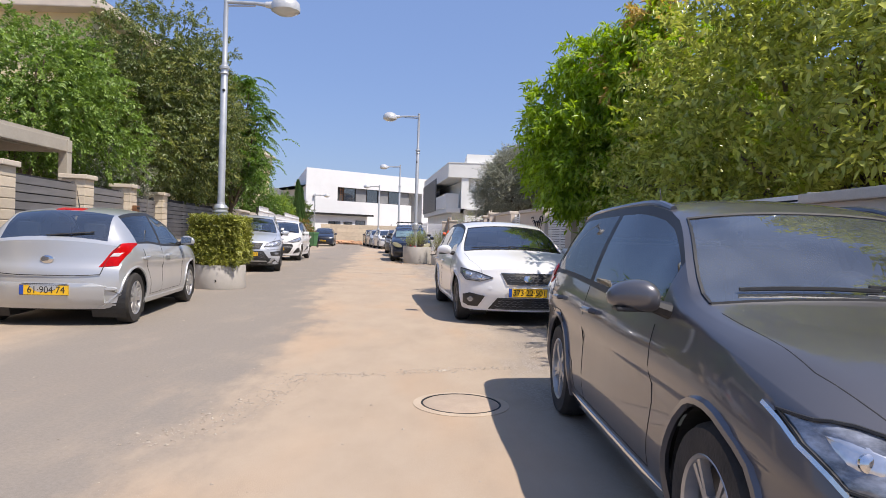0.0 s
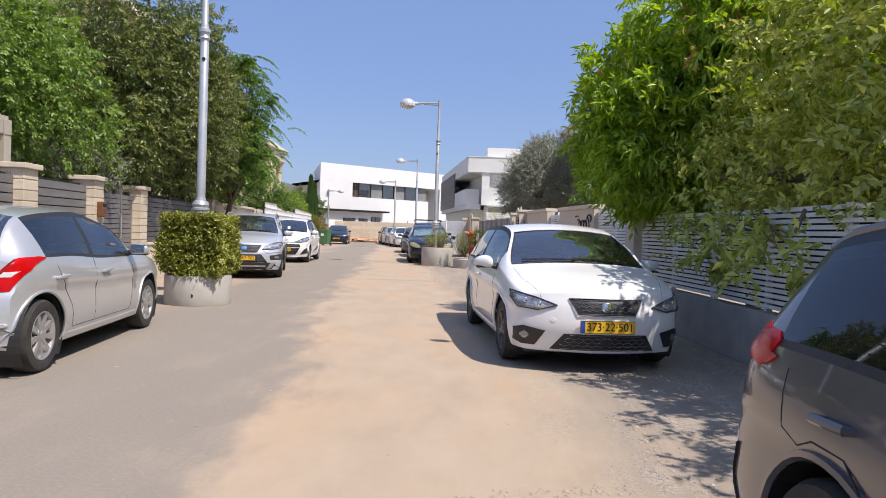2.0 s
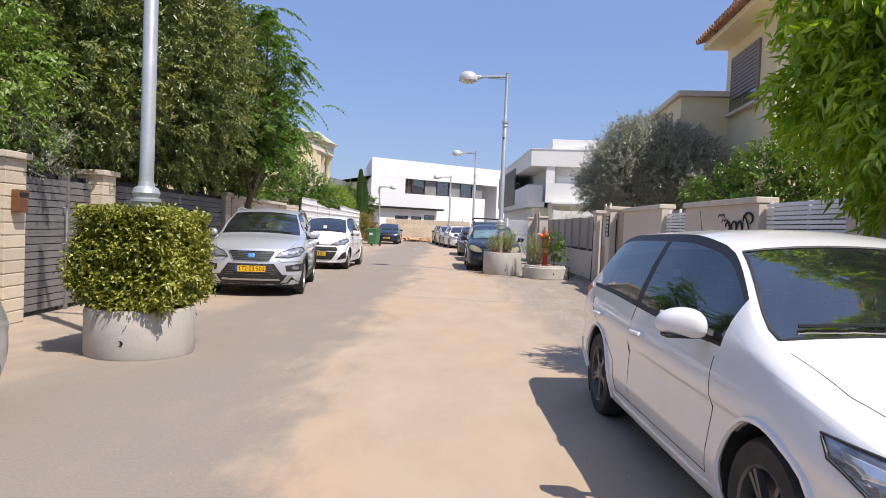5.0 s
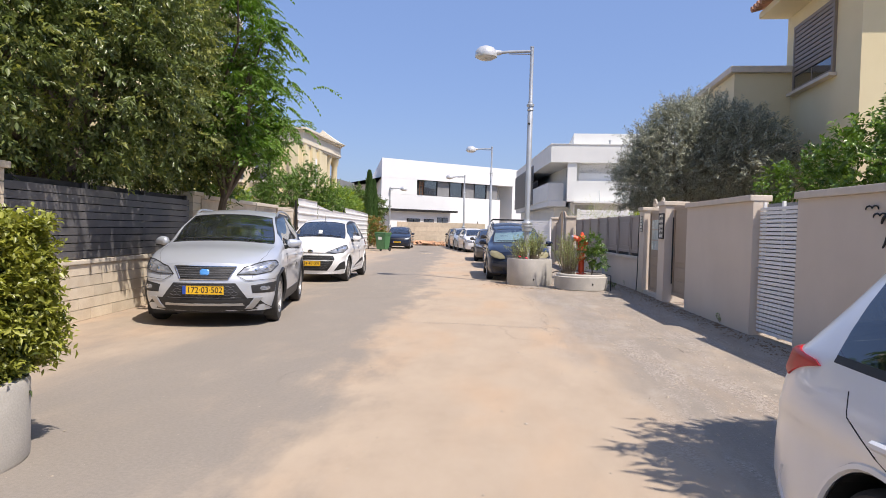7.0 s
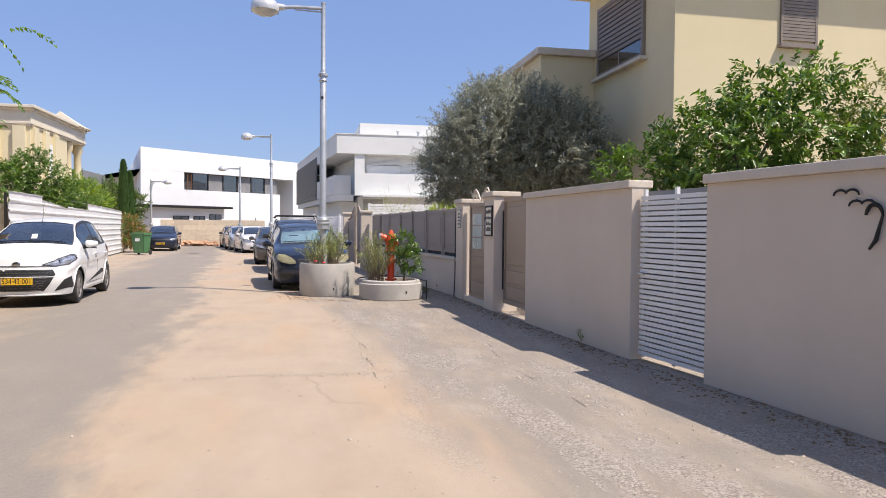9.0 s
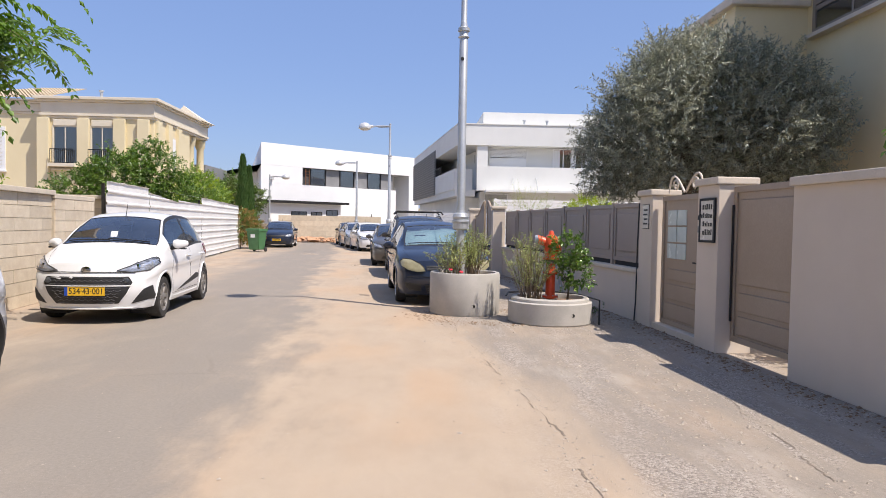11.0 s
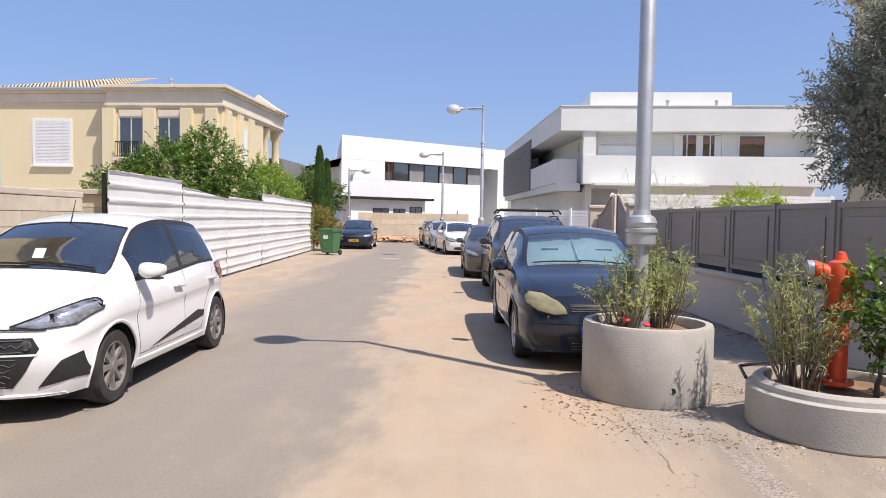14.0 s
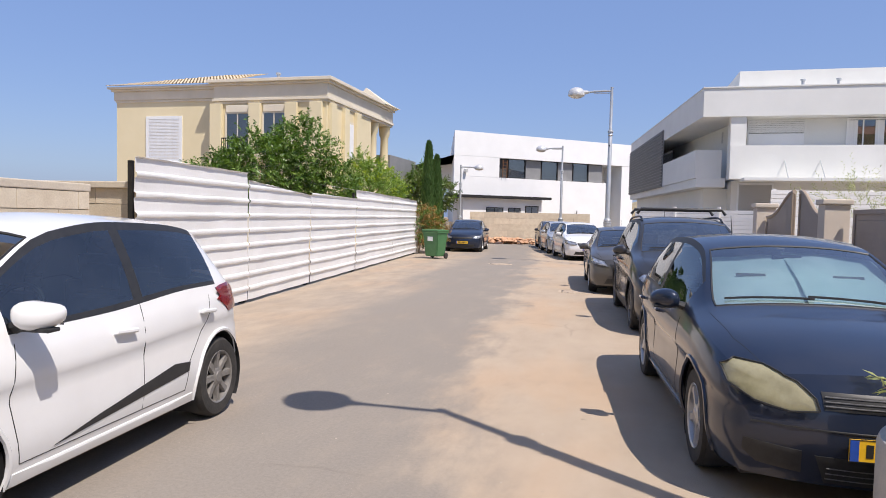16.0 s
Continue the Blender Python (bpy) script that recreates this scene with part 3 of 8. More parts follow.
def white_gate(y0, y1, z1):
    m, L = right_run(y0, y1)
    t = thing("white_slat_gate", m, "closed white horizontal slat metal gate", "gate", "white slat gates", "structure")
    n = int((z1 - 0.08) / 0.058)
    me = to_mesh("slat", box(0.02, -0.12, 0, L - 0.02, -0.085, 0.043, bevel=0.004), WHITESLAT)
    for k in range(n):
        part("slat", me, None, t, m=pose(0, 0, 0.07 + k * 0.058))
    for x in (0.02, L / 2 - 0.02, L - 0.06):
        part("stile", box(x, -0.16, 0.04, x + 0.04, -0.121, z1), WHITESLAT, t)
    part("backing", box(0.01, -0.2, 0.05, L - 0.01, -0.19, z1 - 0.02), GREYCLAD, t)
    part("handle", box(L - 0.12, -0.085, 0.98, L - 0.03, -0.05, 1.0, bevel=0.004), GALV, t, "steel lever handle")


white_gate(14.12, 16.18, 1.95)
white_gate(18.86, 20.03, 1.93)

# brown metal gates and their pillars
def framed_panel(t, x0, x1, z0, z1, y, material, mids=()):
    part("sheet", box(x0, y - 0.03, z0, x1, y, z1), material, t)
    w = 0.07
    for a in ((x0, z0, x1, z0 + w), (x0, z1 - w, x1, z1), (x0, z0 + w, x0 + w, z1 - w), (x1 - w, z0 + w, x1, z1 - w)):
        part("rail", box(a[0], y + 0.001, a[1], a[2], y + 0.022, a[3], bevel=0.005), material, t)
    for za, zb in mids:
        part("raised_panel", box(x0 + w + 0.07, y + 0.001, za, x1 - w - 0.07, y + 0.016, zb, bevel=0.012), material, t)


m, L = right_run(23.15, 24.5)
t = thing("panel_gate", m, "closed taupe metal gate with raised panels", "gate", kind="structure")
framed_panel(t, 0.0, L, 0.16, 2.02, -0.14, BROWNMETAL, ((0.26, 0.48), (0.54, 0.76), (0.86, 1.86)))
part("hinge", tube([(L - 0.03, -0.10, 0.4), (L - 0.03, -0.10, 1.8)], 0.014), IRON, t)
m, L = right_run(24.52, 25.06)
t = thing("gate_pillar", m, "beige plaster gate pillar with a tile name plaque", "pillar", "gate pillars", "structure")
part("body", box(0, -0.4, 0, L, 0.06, 2.05, bevel=0.008), PLASTER, t)
part("cap", box(-0.03, -0.44, 2.051, L + 0.03, 0.10, 2.14, bevel=0.016), COPING, t)
PLAQUE_M, PLAQUE_L = m, L
m, L = right_run(25.08, 26.54)
t = thing("gate_door", m, "closed taupe metal garden door with frosted panes", "door", kind="structure")
framed_panel(t, 0.05, L - 0.05, 0.10, 1.98, -0.10, BROWNMETAL, ((0.2, 0.42), (0.48, 0.70), (0.76, 0.92)))
gx0, gx1, gz0, gz1 = L * 0.42, L - 0.22, 1.06, 1.78
for i in range(2):
    for j in range(3):
        x0, z0 = gx0 + i * (gx1 - gx0) / 2, gz0 + j * (gz1 - gz0) / 3
        part("pane", box(x0 + 0.012, -0.1, z0 + 0.012, x0 + (gx1 - gx0) / 2 - 0.012, -0.088, z0 + (gz1 - gz0) / 3 - 0.012, bevel=0.003), FROSTED, t, "pale frosted glass pane")
part("handle", tube([(0.16, -0.1, 1.05), (0.16, -0.04, 1.05), (0.28, -0.04, 1.05)], 0.012), IRON, t)
part("threshold", box(0.0, -0.25, 0.0, L, 0.03, 0.09, bevel=0.008), COPING, t)
for k, s in enumerate((1, -1)):
    pts = [(L / 2 + s * (0.02 + 0.5 * math.sin(a * 0.5)), -0.11, 2.02 + 0.24 * math.sin(a)) for a in np.linspace(0, math.pi, 12)]
    part("scroll", tube(pts, 0.016), COPING, t, "wrought metal scroll")
    pts = [(L / 2 + s * (0.30 + 0.10 * math.cos(a) * (1 - a / 9)), -0.11, 2.12 + 0.10 * math.sin(a) * (1 - a / 9)) for a in np.linspace(0, 7.5, 24)]
    part("scroll", tube(pts, 0.014), COPING, t, "wrought metal scroll")
m, L = right_run(26.56, 27.06)
t = thing("gate_pillar", m, "beige plaster gate pillar beside a garden door", "pillar", "gate pillars", "structure")
part("body", box(0, -0.35, 0, L, 0.05, 2.0, bevel=0.008), PLASTER, t)
part("cap", box(-0.03, -0.39, 2.001, L + 0.03, 0.09, 2.09, bevel=0.016), COPING, t)
part("small_plaque", box(0.12, 0.051, 1.50, 0.34, 0.066, 1.86, bevel=0.003), CERAMIC, t, "small glazed tile name plaque")
part("plaque_border", prism([(0.11, 1.49), (0.35, 1.49), (0.35, 1.87), (0.11, 1.87)], 0.008, "y", 0.051), IRON, t)
for k in range(4):
    part("plaque_writing", box(0.15, 0.0665, 1.56 + k * 0.07, 0.31 - 0.02 * (k % 2), 0.069, 1.585 + k * 0.07), IRON, t, "dark strokes of writing")
part("cable", tube([(0.55, 0.04, 1.9), (0.56, 0.05, 1.3), (0.60, 0.04, 0.7), (0.58, 0.05, 0.35), (0.60, 0.06, 0.02)], 0.012), PLASTIC, t, "black cable")

m, L = right_run(27.08, 36.95)
t = thing("wall_right_base", m, "low beige plaster wall under a taupe panel fence", "wall", kind="structure")
part("body", box(0, -0.2, 0, L, 0, 0.78, bevel=0.008), PLASTER, t)
part("coping", box(-0.01, -0.24, 0.781, L, 0.04, 0.85, bevel=0.012), COPING, t)
ys = np.linspace(27.1, 36.9, 8)
for y0, y1 in zip(ys, ys[1:]):
    m, L = right_run(y0, y1)
    t = thing("panel_fence", m, "taupe grey metal fence panel on a low wall", "fence", "metal fence panels on the low wall", "structure")
    framed_panel(t, 0.05, L - 0.05, 0.93, 1.92, -0.08, GREYFENCE, ((1.1, 1.75),))
    part("post", box(-0.04, -0.13, 0.85, 0.045, -0.04, 1.95, bevel=0.005), GREYFENCE, t)
    # black strip stands for the shade in the gap under the panel
    part("foot_gap", box(0.05, -0.10, 0.851, L - 0.05, -0.095, 0.93), BLACK, t)

# pillars and the open pair of curved gate leaves
for x, y in ((0.74, 37.16), (0.30, 40.4)):
    t = thing("gate_pillar", pose(x, y, 0), "beige plaster driveway gate pillar with cap", "pillar", "gate pillars", "structure")
    part("body", box(-0.19, -0.19, 0, 0.19, 0.19, 2.0, bevel=0.01), PLASTER, t)
    part("cap", box(-0.23, -0.23, 2.001, 0.23, 0.23, 2.09, bevel=0.02), COPING, t)


def swing_leaf(x, y, yaw, flip, w):
    t = thing("swing_gate_leaf", pose(x, y, 0, 0, 0, yaw), "taupe metal driveway gate leaf with curved top", "gate leaf", "driveway gate", "structure")
    top = [(w * f, 1.8 + 0.48 * (0.5 - 0.5 * math.cos(math.pi * f ** 1.3))) for f in np.linspace(0, 1, 14)]
    top = [(w - a, b) for a, b in top][::-1] if flip else top
    part("sheet", prism([(0, 0.15), (w, 0.15)] + top[::-1], 0.03, "y"), GREYFENCE, t)
    part("top_rail", tube([(a, 0.015, b) for a, b in top], 0.04), BROWNMETAL, t, smooth=True)
    for xx in (0.03, w - 0.03):
        part("stile", box(xx - 0.03, -0.02, 0.1, xx + 0.03, 0.05, 1.7 if (xx < 0.5) != flip else 2.24, bevel=0.004), BROWNMETAL, t)
    for zz in (0.5, 1.0, 1.5):
        part("cross_rail", box(0.06, -0.012, zz, w - 0.06, -0.001, zz + 0.06), BROWNMETAL, t)


swing_leaf(0.70, 37.38, 95.5, False, 1.22)
swing_leaf(0.50, 38.72, 96.5, True, 1.46)

# white panel fence further on
m, L = run((1.6, 46.8), (-2.2, 48.6))
for k in range(3):
    t = thing("white_fence", m @ pose(k * L / 3, 0, 0), "white horizontal slat metal fence", "fence", "white fences down the street", "structure")
    me = to_mesh("slat", box(0.0, 0, 0, L / 3 - 0.02, 0.03, 0.10, bevel=0.004), WHITESLAT)
    for j in range(17):
        part("slat", me, None, t, m=pose(0, 0, 0.05 + j * 0.118))
    part("post", box(-0.04, 0.031, 0, 0.04, 0.1, 2.15), WHITESLAT, t)
t = thing("white_fence", pose(1.7, 46.9, 0), "tall white horizontal slat metal fence", "fence", "white fences down the street", "structure")
me = to_mesh("slat", box(0.0, 0, 0, 8.0, 0.03, 0.115, bevel=0.004), WHITESLAT)
for j in range(20):
    part("slat", me, None, t, m=pose(0, 0, 0.05 + j * 0.132))
for x in (0.1, 2.7, 5.3, 7.9):
    part("post", box(x - 0.05, 0.031, 0, x + 0.05, 0.12, 2.72), WHITESLAT, t)

# ---- houses ----
def window_unit(parent, x0, z0, x1, z1, y, frame_mat, panes=2, shutter=None, closed=0.0, sill=True, fw=0.06, back=None):
    """A window on a wall that faces -y at y: frame, panes, sill and a rolled shutter that covers the share closed."""
    # the default back is a dark sheet: room shade put into its colour
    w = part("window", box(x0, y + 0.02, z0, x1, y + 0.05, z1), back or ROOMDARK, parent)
    for a in ((x0 - fw, z0 - fw, x1 + fw, z0), (x0 - fw, z1, x1 + fw, z1 + fw), (x0 - fw, z0, x0, z1), (x1, z0, x1 + fw, z1)):
        part("frame", box(a[0], y - 0.05, a[1], a[2], y + 0.06, a[3]), frame_mat, w)
    pw = (x1 - x0) / panes
    zt = z1 - (z1 - z0) * closed
    for k in range(panes):
        if closed < 0.99:
            p = part("pane", box(x0 + k * pw + 0.02, y - 0.005, z0 + 0.02, x0 + (k + 1) * pw - 0.02, y + 0.003, zt - 0.01), WINGLASS, w)
            part("mullion", box(x0 + k * pw - 0.025, y - 0.03, z0, x0 + k * pw + 0.025, y - 0.006, zt), frame_mat, w)
    if shutter and closed > 0:
        n = int((z1 - zt) / 0.075)
        me = to_mesh("shutter_slat", box(x0 + 0.005, y - 0.045, 0, x1 - 0.005, y - 0.025, 0.062), shutter)
        for k in range(n):
            part("shutter_slat", me, None, w, m=pose(0, 0, z1 - (k + 1) * 0.075))
    if sill:
        part("sill", box(x0 - fw - 0.06, y - 0.14, z0 - fw - 0.07, x1 + fw + 0.06, y + 0.02, z0 - fw), frame_mat, w)
    return w


def tile_roof(parent, x0, x1, y0, z0, y1, z1, material, inset=0.0):
    """Rows of barrel tiles on a slope from the eave y0, z0 up to y1, z1, the ridge shortened by inset at the left."""
    bm = bmesh.new()
    nx, ny = int((x1 - x0) / 0.10), int(math.hypot(y1 - y0, z1 - z0) / 0.30)
    for j in range(ny):
        rows = []
        for f, lift in ((j / ny, 0.035), ((j + 1) / ny, 0.0)):
            row = []
            for i in range(nx + 1):
                x = x0 + (x1 - x0) * i / nx
                x = max(x, x0 + inset * f)
                row.append(bm.verts.new((x, y0 + (y1 - y0) * f, z0 + (z1 - z0) * f + lift + 0.035 * abs(math.sin(math.pi * i / 2)))))
            rows.append(row)
        for i in range(nx):
            bm.faces.new((rows[0][i], rows[0][i + 1], rows[1][i + 1], rows[1][i]))
    return part("tiles", bm, material, parent, kind="stuff")


def cornice(parent, x0, x1, y, z0, steps, material, depth=0.3):
    """A stepped moulding along a wall that faces -y."""
    for k, (dz, out) in enumerate(steps):
        part("moulding", box(x0 - out, y - out, z0 + 0.002, x1 + out, y + depth, z0 + dz, bevel=0.02), material, parent)
        z0 += dz


# cream mansion behind the sheet fence
t = thing("mansion", pose(0, 0, 0), "cream two-storey mansion with heavy cornice and pale roof tiles", "house")
wall = part("wall", box(-28.7, 55.0, 0, -22.4, 68.0, 7.3), MANSION, t)
wing = part("wing", box(-22.4, 54.5, 0, -16.4, 60.4, 7.0), MANSION, t)
cornice(t, -28.7, -22.72, 55.0, 7.24, ((0.12, 0.05), (0.45, 0.10), (0.12, 0.2), (0.1, 0.34)), MOULD)
cornice(t, -22.4, -16.4, 54.5, 6.98, ((0.12, 0.06), (0.14, 0.14), (0.62, 0.08), (0.12, 0.20), (0.16, 0.36)), MOULD, 9.4)
cornice(t, -28.7, -22.6, 55.0, 2.55, ((0.1, 0.05), (0.16, 0.09)), MOULD)
tile_roof(t, -29.1, -22.6, 54.6, 8.05, 60, 9.6, TILE, 4.0)
window_unit(t, -26.7, 4.24, -24.85, 6.35, 55.0, SHUTTER, 1, SHUTTER, 1.0, fw=0.16)
window_unit(t, -26.4, 0.9, -25.1, 2.1, 55.0, SHUTTER, 2)
for x in (-22.3, -20.15, -18.2, -16.9):
    part("pilaster", box(x - 0.32, 54.28, 2.8, x + 0.32, 54.5, 6.975, bevel=0.02), MANSION, t)
for x0, x1 in ((-21.8, -20.55), (-19.75, -18.6)):
    w = window_unit(t, x0, 4.25, x1, 6.5, 54.5, MOULD, 2, None, 0, back=MANSION)
    part("panel", box(x0, 54.42, 6.56, x1, 54.49, 6.9, bevel=0.02), MOULD, t)
    r = part("balcony_rail", box(x0, 54.05, 5.22, x1, 54.09, 5.27), IRON, t, "black iron balcony rail")
    part("lower_rail", box(x0, 54.05, 4.5, x1, 54.09, 4.54), IRON, r)
    for x in np.linspace(x0, x1, 12):
        part("baluster", box(x - 0.012, 54.06, 4.5, x + 0.012, 54.084, 5.23), IRON, r)
    part("slab", box(x0 - 0.1, 54.0, 4.3, x1 + 0.1, 54.49, 4.48), MOULD, r)
# the side that runs away down the street
for y in (55.0, 56.6, 58.2):
    part("pilaster", box(-16.4, y - 0.3, 2.8, -16.2, y + 0.3, 6.975, bevel=0.02), MANSION, t)
w = part("window", box(-16.385, 57.0, 4.4, -16.36, 57.8, 6.3), SHUTTER, t, "closed white shutter")
part("frame", box(-16.399, 56.88, 4.28, -16.386, 57.92, 6.42), MOULD, w)
porch = part("porch_wall", box(-22.4, 60.41, 0, -18.2, 64.0, 6.97), MANSION, t, "wall set back behind a corner loggia")
part("parapet", box(-18.19, 63.7, 2.8, -16.4, 64.0, 4.5), MANSION, porch)
part("loggia_floor", box(-18.19, 60.41, 2.5, -16.4, 64.0, 2.79), MOULD, porch)
for y in (61.6, 63.6):
    part("column", lathe([(0.32, 2.8), (0.32, 3.0), (0.25, 3.1), (0.24, 5.0), (0.23, 6.3), (0.31, 6.45), (0.35, 6.96)], 24, at=(-16.75, y, 0)), MANSION, porch, smooth=True)
for k in range(4):
    part("ridge_tile", prism([(-18.0 + 0.42 * k, 8.10), (-15.95 + 0.03 * k, 8.06), (-17.2 + 0.2 * k, 9.0 - 0.18 * k)], 0.5, "y", 61.6 + 0.62 * k), MOULD, porch)
part("chimney_pipe", lathe([(0.09, 0), (0.09, 0.9), (0.14, 0.92), (0.14, 1.0)], 12, at=(-20.6, 57.5, 8.1)), GALV, t)
part("flat_roof", box(-22.3, 54.6, 8.04, -16.5, 63.9, 8.06), CONCRETE, t)
part("canopy", box(-19.5, 64.6, 3.4, -16.7, 70.0, 5.4), GREYCLAD, t, "grey panelled side wing")
# small white service cabinet by the mansion wall
t = thing("service_cabinet", pose(-11.6, 33.4, 0), "white utility cabinet beside the hoarding", "utility cabinet")
part("body", box(-0.5, -0.2, 0, 0.5, 0.2, 1.75, bevel=0.02), SHUTTER, t)
part("door", box(-0.46, -0.215, 0.1, 0.46, -0.201, 1.68, bevel=0.004), WHITEWALL, t)
part("meter_window", box(-0.3, -0.225, 1.2, -0.05, -0.216, 1.4, bevel=0.004), GREYCLAD, t)

# off-white modern house on the right; its street side runs away on a slant
SLATE = surf("slate_grey_louvre", (0.11, 0.11, 0.11), (0.15, 0.15, 0.15), 3, 0.6)
LOUVRE = surf("grey_louvre", (0.42, 0.42, 0.41), (0.48, 0.48, 0.47), 3, 0.6)
SLANT_A, SLANT_B = Vector((0.5, 54.5, 0)), Vector((-2.05, 76.0, 0))


def slant(f, out=0.0):
    p = SLANT_A.lerp(SLANT_B, f)
    return (p.x - out, p.y)


t = thing("modern_house", pose(0, 0, 0), "off-white flat-roofed modern house with shutters and balcony", "house")
part("lower_wall", box(1.9, 55.9, 0, 13.0, 74, 3.45), GREYWHITE, t)
part("upper_wall", box(2.0, 55.3, 3.46, 13.0, 74, 6.0), GREYWHITE, t)
part("front_band", box(1.6, 54.5, 3.46, 13.05, 55.29, 4.83), GREYWHITE, t, "solid parapet band")
part("roof_slab", prism([slant(0), (13.1, 54.45), (13.1, 76), slant(1)], 1.16, "z", 6.01), GREYWHITE, t)
part("roof_edge", prism([slant(-0.002, 0.03), (13.14, 54.41), (13.14, 76), slant(1, 0.03)], 0.05, "z", 7.172), GREYWHITE, t)
part("penthouse", box(2.0, 55.6, 7.245, 8.8, 66, 8.05), GREYWHITE, t)
part("end_pier", box(12.4, 54.5, 4.831, 13.05, 55.29, 6.009), GREYWHITE, t)
part("corner_pier", box(1.6, 54.6, 4.831, 2.2, 55.29, 6.009), GREYWHITE, t)
w = window_unit(t, 2.4, 4.85, 4.5, 5.95, 55.28, GREYWHITE, 1, WHITEWALL, 0.5, sill=False, back=IRON)
part("lower_panel", box(2.41, 55.235, 4.86, 4.49, 55.255, 5.39), WHITEWALL, w)
w = window_unit(t, 6.1, 4.88, 8.3, 5.92, 55.28, WHITEWALL, 4, None, 0, sill=False)
for a, b in ((6.12, 6.45), (7.08, 7.4), (7.95, 8.28)):
    part("curtain", box(a, 55.256, 4.9, b, 55.268, 5.9), CURTAIN, w, "pale curtain behind glass")
window_unit(t, 9.1, 4.88, 10.3, 5.9, 55.28, SHUTTER, 1, None, 0, sill=False, back=CURTAIN)
window_unit(t, 2.2, 1.9, 3.5, 3.3, 55.88, SHUTTER, 1, LOUVRE, 1.0, sill=False, back=GREYCLAD)
part("canopy", box(2.0, 53.4, 3.34, 7.2, 54.49, 3.455), GREYWHITE, t, "thin entrance canopy")
for x in (3.6, 4.9):
    part("stay", tube([(x, 53.5, 3.45), (x + 0.05, 54.48, 4.2)], 0.02), GALV, t)
part("side_lower", prism([(0.9, 57.0), (1.899, 57.0), (1.899, 76), (-1.5, 76)], 3.15, "z", 0), GREYWHITE, t)
part("balcony_slab", prism([slant(0.05, -0.05), (1.59, 55.5), (1.99, 76), slant(1, -0.05)], 0.38, "z", 3.16), GREYWHITE, t)
part("balcony_front", prism([slant(0.05), slant(0.05, -1.05), slant(0.06, -1.05), slant(0.06, -0.2), slant(0.42, -0.2), slant(0.42)], 1.2, "z", 3.545), GREYWHITE, t, "solid balcony parapet")
part("side_upper", prism([slant(0.12, -1.7), (1.98, 57), (1.98, 76), slant(1, -1.0)], 2.46, "z", 3.545), GREYWHITE, t)
part("wall_vent", prism([slant(0.16, -1.66), slant(0.16, -1.72), slant(0.30, -1.72), slant(0.30, -1.66)], 0.5, "z", 5.3), LOUVRE, t)
scr = part("louvre_screen", prism([slant(0.40, 0.05), slant(0.40, 0.004), slant(1.0, 0.004), slant(1.0, 0.05)], 3.1, "z", 3.5), GREYCLAD, t, "dark grey louvred privacy screen")
me = to_mesh("louvre", prism([slant(0.40, 0.10), slant(0.40, 0.052), slant(1.0, 0.052), slant(1.0, 0.10)], 0.11, "z", 0), SLATE)
for k in range(18):
    part("louvre", me, None, scr, m=pose(0, 0, 3.55 + k * 0.168))
r = part("balcony_rail", prism([slant(0.30, -0.02), slant(0.30, -0.07), slant(0.46, -0.07), slant(0.46, -0.02)], 0.06, "z", 5.2), IRON, t, "dark balcony railing")
for f in np.linspace(0.30, 0.455, 18):
    x, y = slant(f, -0.045)
    part("baluster", box(x - 0.02, y - 0.02, 4.75, x + 0.02, y + 0.02, 5.2), IRON, r)
for x in (4.3, 5.6, 7.9):
    part("roof_vent", lathe([(0.06, 0), (0.06, 0.22), (0.1, 0.24), (0.1, 0.3)], 10, at=(x, 55.0, 7.24)), GALV, t)

# white villa across the end of the street
m, L = run((-15.9, 78.0), (-1.6, 90.4))
t = thing("end_villa", m, "bright white villa with a long dark window strip", "house")
BL = m.inverted() @ Vector((-23.5, 106.0, 0))


def villa_block(name, x0, x1, z0, z1, y=0.0):
    """A storey of the villa on its slanting plan, whose left side runs straight back."""
    fx = x0 / L
    back = BL.x + (L + 6 - BL.x) * fx
    part(name, prism([(x0, y), (x1, y), (L + 6 if x1 >= L else x1, BL.y), (back, BL.y)], z1 - z0, "z", z0), WHITEWALL, t)


villa_block("main_wall", 0, L * 0.83, 0, 4.999)
villa_block("top_band", 0, L, 6.66, 8.65, -0.02)
villa_block("left_wall", 0, 4.3, 5.0, 6.659, -0.01)
part("right_recess", box(15.6, 2.5, 5.0, L, 12, 6.66), GREYWHITE, t)
part("right_leg", box(L - 1.4, 0, 0, L, 3, 6.65), WHITEWALL, t)
# dark sheet paints the unlit rooms behind the strip
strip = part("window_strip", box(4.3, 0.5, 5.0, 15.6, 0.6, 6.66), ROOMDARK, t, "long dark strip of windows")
for k in range(6):
    x = 5.4 + k * 1.7
    part("pane", box(x + 0.05, 0.38, 5.05, x + 1.65, 0.42, 6.6), GREYCLAD if k % 2 else WINGLASS, strip)
    part("mullion", box(x - 0.04, 0.3, 5.0, x + 0.04, 0.48, 6.66), IRON, strip)
lad = part("ladder", box(4.55, -0.15, 5.0, 4.6, -0.1, 6.5), BRASS, t, "wooden ladder leaning by the window")
part("rail", box(4.95, -0.15, 5.0, 5.0, -0.1, 6.5), BRASS, lad)
for k in range(5):
    part("rung", box(4.6, -0.14, 5.2 + k * 0.27, 4.95, -0.11, 5.24 + k * 0.27), BRASS, lad)
part("wall_lamp", box(0.9, -0.35, 5.3, 1.15, -0.02, 5.55, bevel=0.03), LAMPHEAD, t)
part("porch_roof", box(-0.4, -1.6, 3.22, 8.6, 0, 3.42), IRON, t, "thin dark porch roof")
part("porch_wall", box(0.4, -1.0, 0, 8.0, -0.01, 3.2), WHITEWALL, t)
